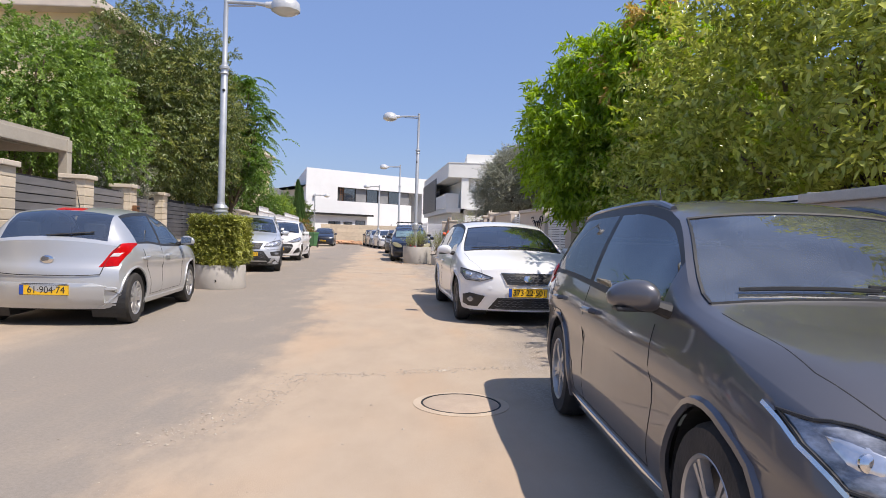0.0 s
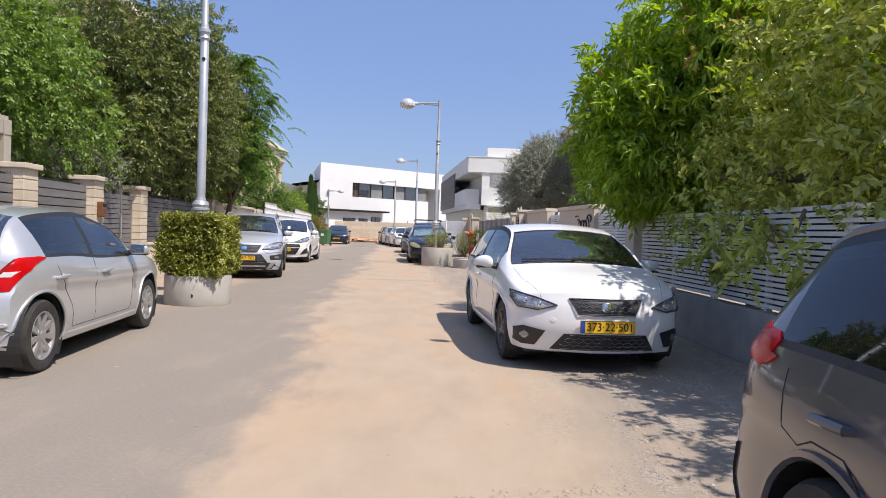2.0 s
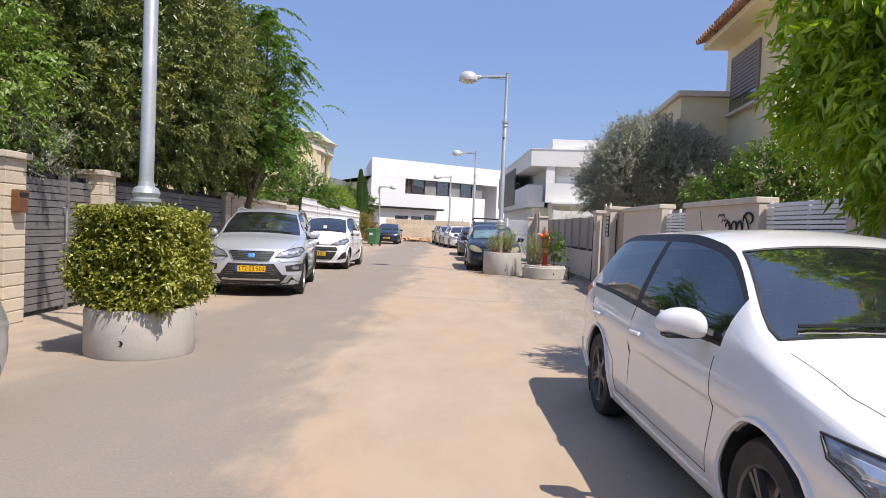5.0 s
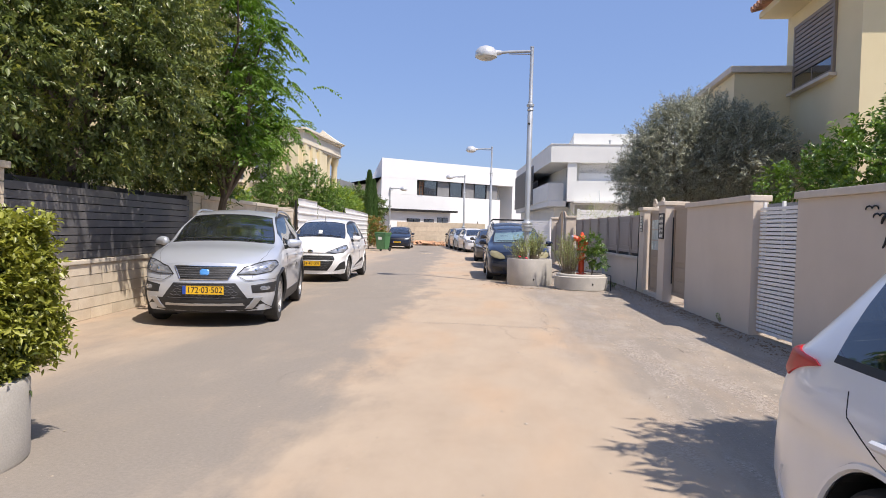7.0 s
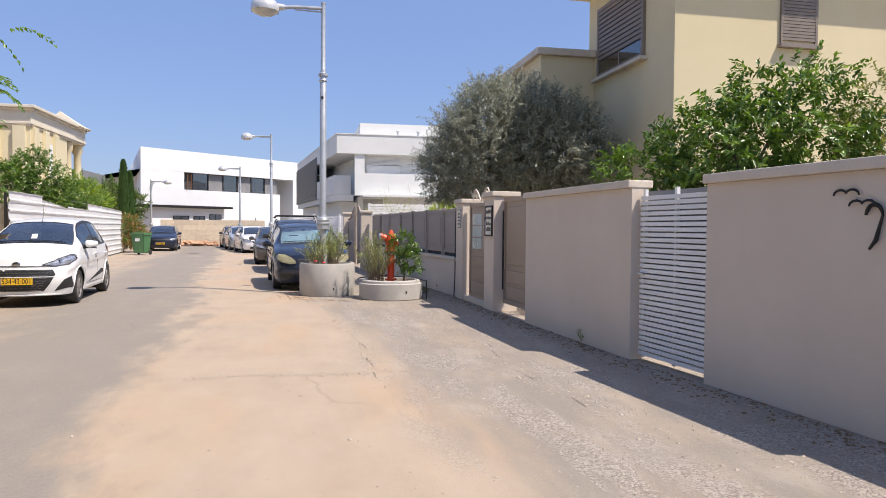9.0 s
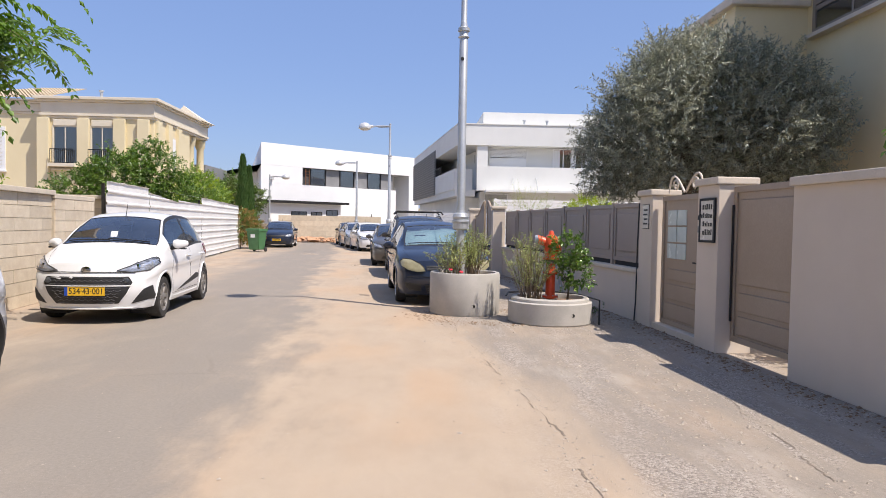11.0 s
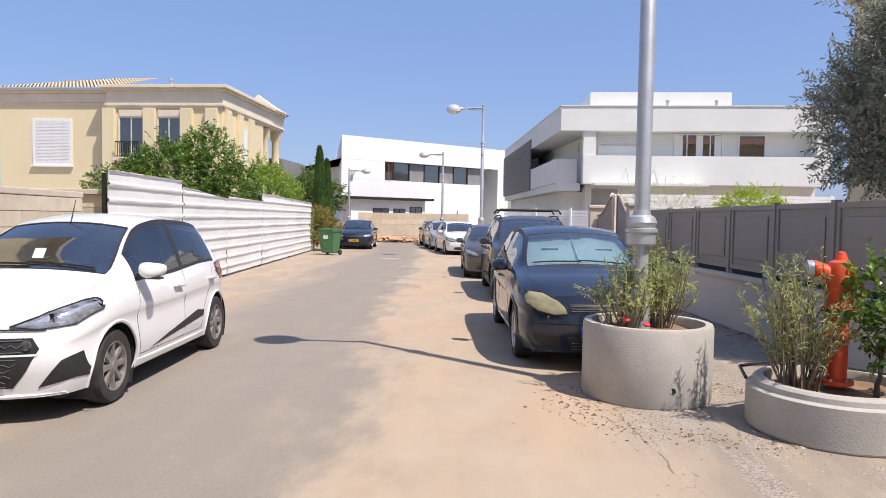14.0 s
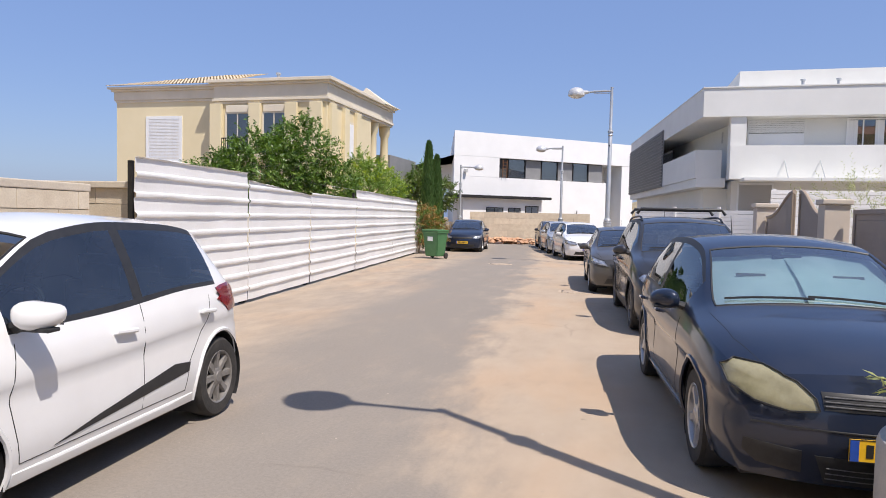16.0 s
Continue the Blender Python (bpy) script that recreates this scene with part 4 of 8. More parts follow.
for x0, x1, z0, z1 in ((2.6, 4.1, 1.85, 2.4), (4.7, 5.8, 1.85, 2.4), (6.4, 7.6, 1.2, 2.6)):
    window_unit(t, x0, z0, x1, z1, -1.0, IRON, 2, None, 0, sill=False)
part("wall_light", lathe([(0.12, 0), (0.12, 0.1), (0.04, 0.12), (0.04, 0.4)], 10, at=(12.4, -0.15, 2.0)), IRON, t)

# sand-yellow house behind the right wall
t = thing("yellow_house", pose(0, 0, 0), "sand-yellow rendered house with clay tile roof and brown shutters", "house")
part("wall", box(6.6, 26.7, 0, 12.2, 31.29, 8.1), YELLOWWALL, t)
part("set_back_wall", box(12.2, 27.6, 0, 24, 31.0, 8.1), YELLOWWALL, t)
part("low_wing", box(5.0, 30.9, 0, 6.599, 36.5, 6.3), YELLOWWALL, t)
part("wing_coping", box(4.85, 30.75, 6.301, 6.59, 36.65, 6.5, bevel=0.03), COPING, t)
for x0, x1, z0, z1 in ((9.3, 10.15, 5.8, 7.5), (13.0, 14.0, 5.9, 7.0)):
    window_unit(t, x0, z0, x1, z1, 26.7 if x0 < 12 else 27.6, DARKSHUTTER, 2, DARKSHUTTER, 1.0 if x0 < 12 else 0.4)
w = part("window", box(6.56, 28.1, 5.75, 6.599, 30.5, 7.45), ROOMDARK, t, "window under a half-lowered brown shutter")
for a in ((28.0, 5.65, 30.6, 5.75), (28.0, 7.45, 30.6, 7.55), (28.0, 5.75, 28.1, 7.45), (30.5, 5.75, 30.6, 7.45)):
    part("frame", box(6.52, a[0], a[1], 6.6, a[2], a[3]), DARKSHUTTER, w)
me = to_mesh("shutter_slat", box(6.53, 28.1, 0, 6.55, 30.5, 0.088), DARKSHUTTER)
for k in range(11):
    part("shutter_slat", me, None, w, m=pose(0, 0, 7.35 - k * 0.122))
part("pane", box(6.54, 28.12, 5.76, 6.548, 29.26, 6.08), WINGLASS, w)
part("pane", box(6.54, 29.32, 5.76, 6.548, 30.48, 6.08), WINGLASS, w)
part("mullion", box(6.53, 29.26, 5.75, 6.555, 29.32, 6.1), DARKSHUTTER, w)
part("sill", box(6.4, 27.9, 5.56, 6.6, 30.7, 5.64), COPING, w)
part("eave_band", box(5.75, 26.1, 8.0, 24.5, 31.3, 8.2, bevel=0.04), YELLOWWALL, t)
tile_roof(t, 5.6, 24.5, 26.0, 8.22, 28.7, 9.1, REDTILE)
me = to_mesh("eave_tile", tube([(0, 0, 0), (0.5, 0, 0.14)], 0.09, 8), REDTILE)
for k in range(20):
    part("eave_tile", me, None, t, m=pose(5.45, 26.1 + k * 0.26, 8.22))
part("side_tiles", prism([(26.0, 8.21), (28.7, 9.08), (31.4, 8.21)], 18.0, "x", 6.0), REDTILE, t)
part("wall_lamp", box(6.3, 30.2, 3.6, 6.59, 30.45, 3.9, bevel=0.03), IRON, t)

# house and pergola behind the left fence
t = thing("left_house", pose(0, 0, 0), "pale yellow rendered house behind the trees", "house")
part("wall", box(-26, 20, 0, -10.8, 30, 7.6), YELLOWWALL, t)
part("eave", box(-26.5, 19.4, 7.6, -10.2, 30.5, 7.9, bevel=0.04), COPING, t)
part("roof", prism([(-26.5, 7.9), (-10.2, 7.9), (-18.3, 9.6)], 11, "y", 19.4), TILE, t)
t = thing("pergola", pose(0, 0, 0), "flat beige timber carport roof on posts behind the fence", "pergola")
part("roof_board", box(-12.5, 7.0, 2.78, -7.0, 12.2, 2.84), WOODBEAM, t)
for y in (7.0, 12.05):
    part("beam", box(-12.5, y, 2.55, -6.95, y + 0.16, 2.779, bevel=0.01), WOODBEAM, t)
part("edge_beam", box(-7.1, 7.16, 2.56, -6.96, 12.04, 2.778, bevel=0.01), WOODBEAM, t)
for k in range(8):
    part("joist", box(-12.4 + k * 0.68, 7.17, 2.62, -12.32 + k * 0.68, 12.04, 2.777), WOODBEAM, t)
for y in (7.0, 12.05):
    part("post", box(-7.12, y, 0, -6.96, y + 0.16, 2.549), WOODBEAM, t)

# tan block wall and rubble at the street's end
t = thing("wall_end", pose(-12.3, 68.2, 0, 0, 0, 8), "tan concrete block wall at the street end", "wall", kind="structure")
coursed_wall(t, 7.8, 2.0, STONE, 0.4, 0.3, 1.1)
part("side_wall", box(-4.5, 0.3, 0, -0.3, 0.6, 1.3), CONCRETE, t)

# ---- cars ----
from mathutils.bvhtree import BVHTree


def paint(name, c, metal=0.0, rough=0.32, dust=(0.42, 0.36, 0.29)):
    """Car paint: a clear-coated colour under a thin uneven film of road dust."""
    return surf(name, c, tuple(v * 0.93 + d * 0.035 for v, d in zip(c, dust)), 2.2, rough, metal, coat=0.85, bscale=600, fine=0.05, spec=0.2)


CARGLASS = clear_glass("car_glass", (0.72, 0.83, 0.86), 0.80, 0.04, 1.3)
SIDEGLASS = clear_glass("side_glass", (0.70, 0.80, 0.80), 0.75, 0.02, 0.75)
PRIVACY = clear_glass("dark_car_glass", (0.5, 0.55, 0.58), 0.3, 0.02, 0.5)
# thicker film: dust plus a painted sheen of reflected bright sky
DUSTSHEENGLASS = clear_glass("dust_and_sheen_windscreen", (0.72, 0.82, 0.84), 0.72, 0.14)
TYRE = surf("tyre_rubber", (0.022, 0.021, 0.02), (0.05, 0.045, 0.04), 9, 0.85, bump=0.3, bscale=60)
ALLOY = surf("alloy", (0.42, 0.42, 0.42), (0.5, 0.49, 0.48), 9, 0.35, metal=0.7)
MIDALLOY = surf("dusty_wheel_cap", (0.20, 0.185, 0.17), (0.30, 0.285, 0.265), 9, 0.45, metal=0.4)
DARKALLOY = surf("dark_alloy", (0.10, 0.10, 0.10), (0.15, 0.145, 0.14), 9, 0.4, metal=0.6)
CHROME = surf("chrome", (0.65, 0.66, 0.67), (0.72, 0.73, 0.74), 9, 0.12, metal=1.0)
LAMPGLASS = surf("headlight_glass", (0.11, 0.115, 0.125), (0.44, 0.46, 0.50), 10, 0.10, metal=0.35, coat=1.0, stretch=(1, 1, 2.5))
REFLECTOR = surf("lamp_reflector", (0.55, 0.57, 0.60), (0.80, 0.82, 0.85), 14, 0.15, metal=0.7, coat=1.0)
HAZELAMP = surf("yellowed_headlight", (0.27, 0.245, 0.14), (0.36, 0.33, 0.205), 9, 0.35, coat=0.4)
GRILLE = surf("grille_mesh", (0.10, 0.10, 0.105), (0.17, 0.17, 0.175), 12, 0.35)
SMOKELAMP = surf("smoked_headlight", (0.045, 0.05, 0.055), (0.16, 0.17, 0.18), 7, 0.08, metal=0.3, coat=1.0)
REDLAMP = surf("red_lamp", (0.40, 0.002, 0.003), (0.55, 0.005, 0.006), 9, 0.3, coat=0.12, spec=0.15)
DARKRED = surf("dark_red_lamp", (0.16, 0.004, 0.006), (0.24, 0.008, 0.01), 9, 0.2, coat=0.8)
CLEARLAMP = surf("clear_lamp", (0.6, 0.5, 0.48), (0.75, 0.72, 0.7), 25, 0.15, coat=1.0)
SEATCLOTH = surf("dark_seat_cloth", (0.05, 0.05, 0.055), (0.085, 0.083, 0.085), 12, 0.9)
PLATE = surf("yellow_plate", (0.80, 0.46, 0.02), (0.84, 0.50, 0.03), 7, 0.4)
PLATEBLUE = surf("blue_band", (0.02, 0.07, 0.35), (0.03, 0.09, 0.42), 7, 0.4)
INK = surf("black_ink", (0.02, 0.018, 0.015), (0.03, 0.028, 0.022), 7, 0.5)
SHADECLOTH = surf("silver_sunshade", (0.62, 0.78, 0.78), (0.75, 0.86, 0.86), 3, 0.45, bump=0.4, bscale=6)
BADGE_BLUE = surf("blue_badge", (0.05, 0.22, 0.55), (0.08, 0.28, 0.62), 7, 0.3)
STICKER = surf("pale_sticker", (0.72, 0.74, 0.72), (0.78, 0.8, 0.78), 7, 0.5)


def text_mesh(body, size, material):
    cu = bpy.data.curves.new("writing", "FONT")
    cu.body, cu.size, cu.align_x, cu.align_y, cu.extrude = body, size, "CENTER", "CENTER", 0.0015
    ob = bpy.data.objects.new("writing", cu)
    scene.collection.objects.link(ob)
    me = bpy.data.meshes.new_from_object(ob.evaluated_get(bpy.context.evaluated_depsgraph_get()))
    bpy.data.objects.remove(ob)
    me.materials.clear()
    me.materials.append(material)
    return me


def lerp_line(pts):
    xs, vs = [p[0] for p in pts], [p[1] for p in pts]

    def f(s):
        # smooth through the points, flat-sided where they turn
        i = int(np.clip(np.searchsorted(xs, s) - 1, 0, len(xs) - 2))
        h = xs[i + 1] - xs[i]
        u = min(max((s - xs[i]) / h, 0), 1)
        d = [(vs[k + 1] - vs[k]) / (xs[k + 1] - xs[k]) for k in range(len(xs) - 1)]

        def tan(k):
            if k == 0:
                return d[0]
            if k == len(xs) - 1:
                return d[-1]
            return 0.0 if d[k - 1] * d[k] <= 0 else 2 * d[k - 1] * d[k] / (d[k - 1] + d[k])
        m0, m1 = tan(i) * h, tan(i + 1) * h
        return (2 * u ** 3 - 3 * u ** 2 + 1) * vs[i] + (u ** 3 - 2 * u ** 2 + u) * m0 + (-2 * u ** 3 + 3 * u ** 2) * vs[i + 1] + (u ** 3 - u ** 2) * m1
    return f


LOW_Q = [0, 0.06, 0.13, 0.21, 0.30, 0.39, 0.48, 0.55, 0.62, 0.665, 0.70, 0.75, 0.83, 0.90, 0.95, 1.0]
GLASS_Q = [0.0, 0.07, 0.3, 0.55, 0.78, 0.90, 1.0]
TOP_F = [1.0, 0.94, 0.75, 0.5, 0.25, 0.0]


class Shell:
    """The skin of a car: stations along its length, each a half section from sill over belt and roof rail to the middle."""

    def __init__(self, c):
        self.c = c
        k = c.get("scale", 1.04)
        L, W, H = c["L"], c["W"], c["H"]
        self.y0 = c["fo"] + c["wb"] / 2
        top, belt, rail = lerp_line(c["top"]), lerp_line(c["belt"]), lerp_line(c["rail"])
        plan = lerp_line([(0, 0.86), (0.12, 0.91), (0.4, 0.97), (0.9, 1.0), (L - 1.0, 1.0), (L - 0.45, 0.975), (L - 0.12, 0.925), (L, 0.88)])
        zb = c.get("sill", 0.2)
        nose, tail = lerp_line(c["nose"]), lerp_line(c["tail"])
        side = lerp_line([(0, 0.925), (0.1, 0.955), (0.3, 0.988), (0.48, 0.984), (0.62, 0.980), (0.70, 1.0), (0.80, 0.994), (1.0, 0.945)])
        ws_end = c["roof_f"] - c.get("header", 0.13)
        marks = [0, c["cowl"], ws_end, c["roof_f"], c["s_a"], c["s_b"] - 0.045, c["s_b"] + 0.045, c["s_c"], c["roof_r"], L]
        st = sorted(set(np.round(np.concatenate([np.linspace(a, b, max(2, int((b - a) / 0.085) + 1)) for a, b in zip(sorted(marks), sorted(marks)[1:])]), 4)))
        self.stations = st
        nl, ng, nt = len(LOW_Q), len(GLASS_Q), len(TOP_F)
        V, F = [], []  # F: (tag, 4 indices)
        idx = {}

        def bend(x, y, z, s, wm):
            wf = max(0, 1 - s / 0.85) ** 1.5
            wr = max(0, 1 - (L - s) / 0.7) ** 1.5
            a = min(abs(x) / wm, 1)
            return y - wf * (nose(z) + c.get("curve_f", 0.2) * a ** 2.4) + wr * (tail(z) + c.get("curve_r", 0.14) * a ** 2.4)

        for i, s in enumerate(st):
            wm = W / 2 * plan(s)
            zt, bz, wr = top(s), belt(s), rail(s) * plan(s) ** 0.5
            bz = min(bz, zt - 0.05)
            zr = zt - c.get("crown", 0.05) * (1 if s > c["cowl"] else 0.8)
            zr = max(zr, bz + 0.02)
            col = []
            for q in LOW_Q:
                z = zb + (bz - zb) * q
                col.append((wm * side(q), z))
            w0 = wm * side(1.0)
            for q in GLASS_Q[1:]:
                z = bz + (zr - bz) * q
                col.append((w0 + (wr - w0) * q + 0.018 * math.sin(math.pi * q), z))
            for f in TOP_F[1:]:
                col.append((wr * f, zr + (zt - zr) * (1 - f ** 2.2)))
            for sgn in (1, -1):
                for j, (x, z) in enumerate(col):
                    if sgn == -1 and x == 0:
                        idx[(i, sgn, j)] = idx[(i, 1, j)]
                        continue
                    idx[(i, sgn, j)] = len(V)
                    V.append([sgn * x, bend(x, self.y0 - s, z, s, wm), z])
        rows = nl + ng - 1 + nt - 1
        self.rows = rows
        for i in range(len(st) - 1):
            sm = (st[i] + st[i + 1]) / 2
            for sgn in (1, -1):
                for j in range(rows - 1):
                    tag = "body"
                    if nl - 1 <= j < nl + ng - 2:
                        g = j - (nl - 1)
                        if c["s_a"] < sm < c["s_c"] and 1 <= g <= 4:
                            tag = "pillar" if abs(sm - c["s_b"]) < 0.045 else ("front_glass" if sm < c["s_b"] else "rear_glass")
                            if tag != "pillar" and c.get("s_q") and sm > c["s_q"]:
                                tag = "pillar" if sm < c["s_q"] + 0.05 else "rear_glass"
                            tag += "_r" if sgn == 1 else "_l"
                        elif c["s_a"] < sm < c["s_c"]:
                            tag = ("trim_low" if g < 1 else "trim_top") + ("_r" if sgn == 1 else "_l")
                    elif j >= nl + ng - 2:
                        g = j - (nl + ng - 2)
                        if g >= 1:
                            if c["cowl"] < sm < ws_end:
                                tag = "windscreen"
                            elif sm > c["roof_r"] and sm < c["glass_r"]:
                                tag = "rear_window"
                    q = [idx[(i, sgn, j)], idx[(i, sgn, j + 1)], idx[(i + 1, sgn, j + 1)], idx[(i + 1, sgn, j)]]
                    F.append((tag, q if sgn == -1 else q[::-1]))
        # front and rear faces
        for i, flip in ((0, False), (len(st) - 1, True)):
            arc0 = nl + ng - 2
            wm = W / 2 * plan(st[i])
            prev = None
            cs = [1.0, 0.94, 0.85, 0.72, 0.5, 0.25, 0.0]
            full = cs + [-v for v in cs[:-1][::-1]]
            for j in list(range(0, arc0 + 1)):
                x0, _, z = V[idx[(i, 1, j)]]
                row = []
                for cc in full:
                    if abs(cc) == 1.0:
                        row.append(idx[(i, 1 if cc > 0 else -1, j)])
                    else:
                        x = x0 * cc
                        zz = z
                        if j == arc0:
                            zz = z + (top(st[i]) - z) * (1 - abs(cc) ** 2.2)
                        V.append([x, bend(abs(x), self.y0 - st[i], zz, st[i], wm), zz])
                        row.append(len(V) - 1)
                if prev:
                    for a in range(len(full) - 1):
                        q = [prev[a], prev[a + 1], row[a + 1], row[a]]
                        F.append(("body", q if flip else q[::-1]))
                prev = row
        V = np.array(V)
        # wheel arches: cut round holes in the flanks
        R = c["R"] + c.get("arch_gap", 0.055)
        gone = np.zeros(len(V), bool)
        for yc in (c["wb"] / 2, -c["wb"] / 2):
            d = np.hypot(V[:, 1] - yc, V[:, 2] - c["R"])
            ins = (d < R) & (np.abs(V[:, 0]) > W * 0.33)
            keepF = []
            for tag, q in F:
                if all(ins[v] for v in q):
                    continue
                keepF.append((tag, q))
            F = keepF
            k2 = R / np.maximum(d, 1e-6)
            for v in np.nonzero(ins)[0]:
                V[v, 1] = yc + (V[v, 1] - yc) * k2[v]
                V[v, 2] = max(zb, c["R"] + (V[v, 2] - c["R"]) * k2[v])
        V *= k
        self.V, self.F, self.k = V, F, k
        self.bvh = BVHTree.FromPolygons([tuple(v) for v in V], [q for _, q in F])

    def pieces(self):
        out = {}
        for tag, q in self.F:
            out.setdefault(tag, []).append(q)
        res = {}
        for tag, qs in out.items():
            bm = bmesh.new()
            m = {}
            for q in qs:
                vs = []
                for v in q:
                    if v not in m:
                        m[v] = bm.verts.new(self.V[v])
                    vs.append(m[v])
                if len(set(vs)) == 4:
                    bm.faces.new(vs)
            if tag == "body":
                bmesh.ops.remove_doubles(bm, verts=bm.verts, dist=0.0008)
            bmesh.ops.recalc_face_normals(bm, faces=bm.faces)
            res[tag] = bm
        return res

    def cast(self, view, a, b, off=0.0):
        """The point of the skin seen at (a, b) from a side: front and rear take x and z, right and left y and z, top x and y."""
        k = self.k
        a, b = a * k, b * k
        o, d = {"front": ((a, 9, b), (0, -1, 0)), "rear": ((a, -9, b), (0, 1, 0)), "right": ((9, a, b), (-1, 0, 0)), "left": ((-9, a, b), (1, 0, 0)), "top": ((a, b, 9), (0, 0, -1))}[view]
        hit = self.bvh.ray_cast(Vector(o), Vector(d))
        d = Vector(d)
        # outlines that reach over the bonnet or boot edge are drawn down onto the upright face
        deep = {"front": (self.y0 - 0.62) * k, "rear": (self.y0 - self.c["L"] + 0.62) * k}.get(view)
        while deep is not None and view in ("front", "rear") and o[2] > 0.3 and (hit[0] is None or (hit[0].y < deep if view == "front" else hit[0].y > deep)) and b < 1.25 * k:
            o = (o[0] * 0.995, o[1], o[2] - 0.012)
            hit = self.bvh.ray_cast(Vector(o), d)
        if hit[0] is None:
            near = self.bvh.find_nearest(Vector(o) + d * 7.2)
            return near[0] - d * off
        n = hit[1]
        if n.dot(d) > 0:
            n = -n
        return hit[0] + n * off

    def patch(self, view, outline, off=0.006, rings=4, sub=5, mirror=False):
        """A thin shell that hugs the skin inside an outline."""
        if mirror:
            outline = [(-a, b) for a, b in outline][::-1]
        pts = []
        n = len(outline)
        for i in range(n):
            (a0, b0), (a1, b1) = outline[i], outline[(i + 1) % n]
            for s in range(sub):
                pts.append((a0 + (a1 - a0) * s / sub, b0 + (b1 - b0) * s / sub))
        ca, cb = sum(p[0] for p in pts) / len(pts), sum(p[1] for p in pts) / len(pts)
        bm = bmesh.new()
        prev = None
        for r in range(rings):
            f = 1 - r / rings
            o = off if r else off * 0.55
            ring = [bm.verts.new(self.cast(view, ca + (a - ca) * f, cb + (b - cb) * f, o)) for a, b in pts]
            if prev:
                for i in range(len(pts)):
                    j = (i + 1) % len(pts)
                    bm.faces.new((prev[i], prev[j], ring[j], ring[i]))
            else:
                foot = [bm.verts.new(self.cast(view, a, b, -0.004)) for a, b in pts]
                for i in range(len(pts)):
                    j = (i + 1) % len(pts)
                    bm.faces.new((foot[i], foot[j], ring[j], ring[i]))
            prev = ring
        cv = bm.verts.new(self.cast(view, ca, cb, off))
        for i in range(len(pts)):
            bm.faces.new((prev[i], prev[(i + 1) % len(pts)], cv))
        bmesh.ops.recalc_face_normals(bm, faces=bm.faces)
        return bm

    def strip(self, view, pts, width=0.006, off=0.0015, sub=8, r=None):
        """A thin bead along a line on the skin."""
        dense = []
        for (a0, b0), (a1, b1) in zip(pts, pts[1:]):
            for s in range(sub):
                dense.append((a0 + (a1 - a0) * s / sub, b0 + (b1 - b0) * s / sub))
        dense.append(pts[-1])
        return tube([self.cast(view, a, b, off) for a, b in dense], width / 2, 5)


def wheel_meshes(R, spokes, alloy, style):
    w = 0.2
    prof = [(R * 0.64, -w / 2 + 0.01), (R * 0.72, -w / 2), (R * 0.93, -w / 2 + 0.005), (R * 0.985, -w / 2 + 0.03), (R, -w / 4), (R, w / 4), (R * 0.985, w / 2 - 0.03), (R * 0.93, w / 2 - 0.005), (R * 0.72, w / 2), (R * 0.64, w / 2 - 0.01)]
    tyre = to_mesh("wheel", lathe(prof, 40, caps=False), TYRE, True, 40)
    rim = bmesh.new()
    lathe([(R * 0.60, -w / 2 + 0.02), (R * 0.665, w / 2 - 0.028), (R * 0.68, w / 2 - 0.012), (R * 0.655, w / 2 - 0.004), (R * 0.62, w / 2 - 0.012), (R * 0.585, w / 2 - 0.06)], 40, bm=rim, caps=False)
    rim_me = to_mesh("rim", rim, alloy, True, 40)
    disc = to_mesh("brake_disc", lathe([(R * 0.63, 0.0), (R * 0.63, 0.012), (0.05, 0.02)], 32), DARKALLOY if style != "cap" else PLASTIC, False)
    sp = bmesh.new()
    for k in range(spokes):
        a = 2 * math.pi * k / spokes
        offs = (0.0,) if style in ("single", "cap") else (-0.11, 0.11)
        wid = {"single": 0.20, "cap": 0.21, "twin": 0.10}[style]
        for o in offs:
            ring = []
            for rr, ww, z in ((R * 0.16, wid * 0.8, w / 2 - 0.022), (R * 0.4, wid * 0.8, w / 2 - 0.020), (R * 0.64, wid * 1.0, w / 2 - 0.016)):
                hw = ww * R * 0.5
                d, tdir = Vector((math.cos(a + o), math.sin(a + o), 0)), Vector((-math.sin(a + o), math.cos(a + o), 0))
                ring.append([sp.verts.new(d * rr + tdir * x + Vector((0, 0, zz))) for x, zz in ((-hw, z - 0.03), (-hw * 0.8, z), (hw * 0.8, z), (hw, z - 0.03))])
            for p, q in zip(ring, ring[1:]):
                for j in range(3):
                    sp.faces.new((p[j], p[j + 1], q[j + 1], q[j]))
    lathe([(R * 0.24, w / 2 - 0.05), (R * 0.23, w / 2 - 0.02), (R * 0.15, w / 2 - 0.012), (R * 0.14, w / 2 - 0.008), (0.01, w / 2 - 0.006)], 20, bm=sp)
    bmesh.ops.recalc_face_normals(sp, faces=sp.faces)
    spoke = to_mesh("spokes", sp, alloy, True, 30)
    return tyre, rim_me, disc, spoke


def seat_mesh():
    bm = bmesh.new()
    cube(bm, -0.24, -0.25, 0.32, 0.24, 0.25, 0.50, bevel=0.06)
    cube(bm, -0.23, -0.36, 0.48, 0.23, -0.22, 1.02, bevel=0.06)
    cube(bm, -0.13, -0.36, 1.05, 0.13, -0.26, 1.23, bevel=0.045)
    return to_mesh("seat", bm, SEATCLOTH, True, 50)


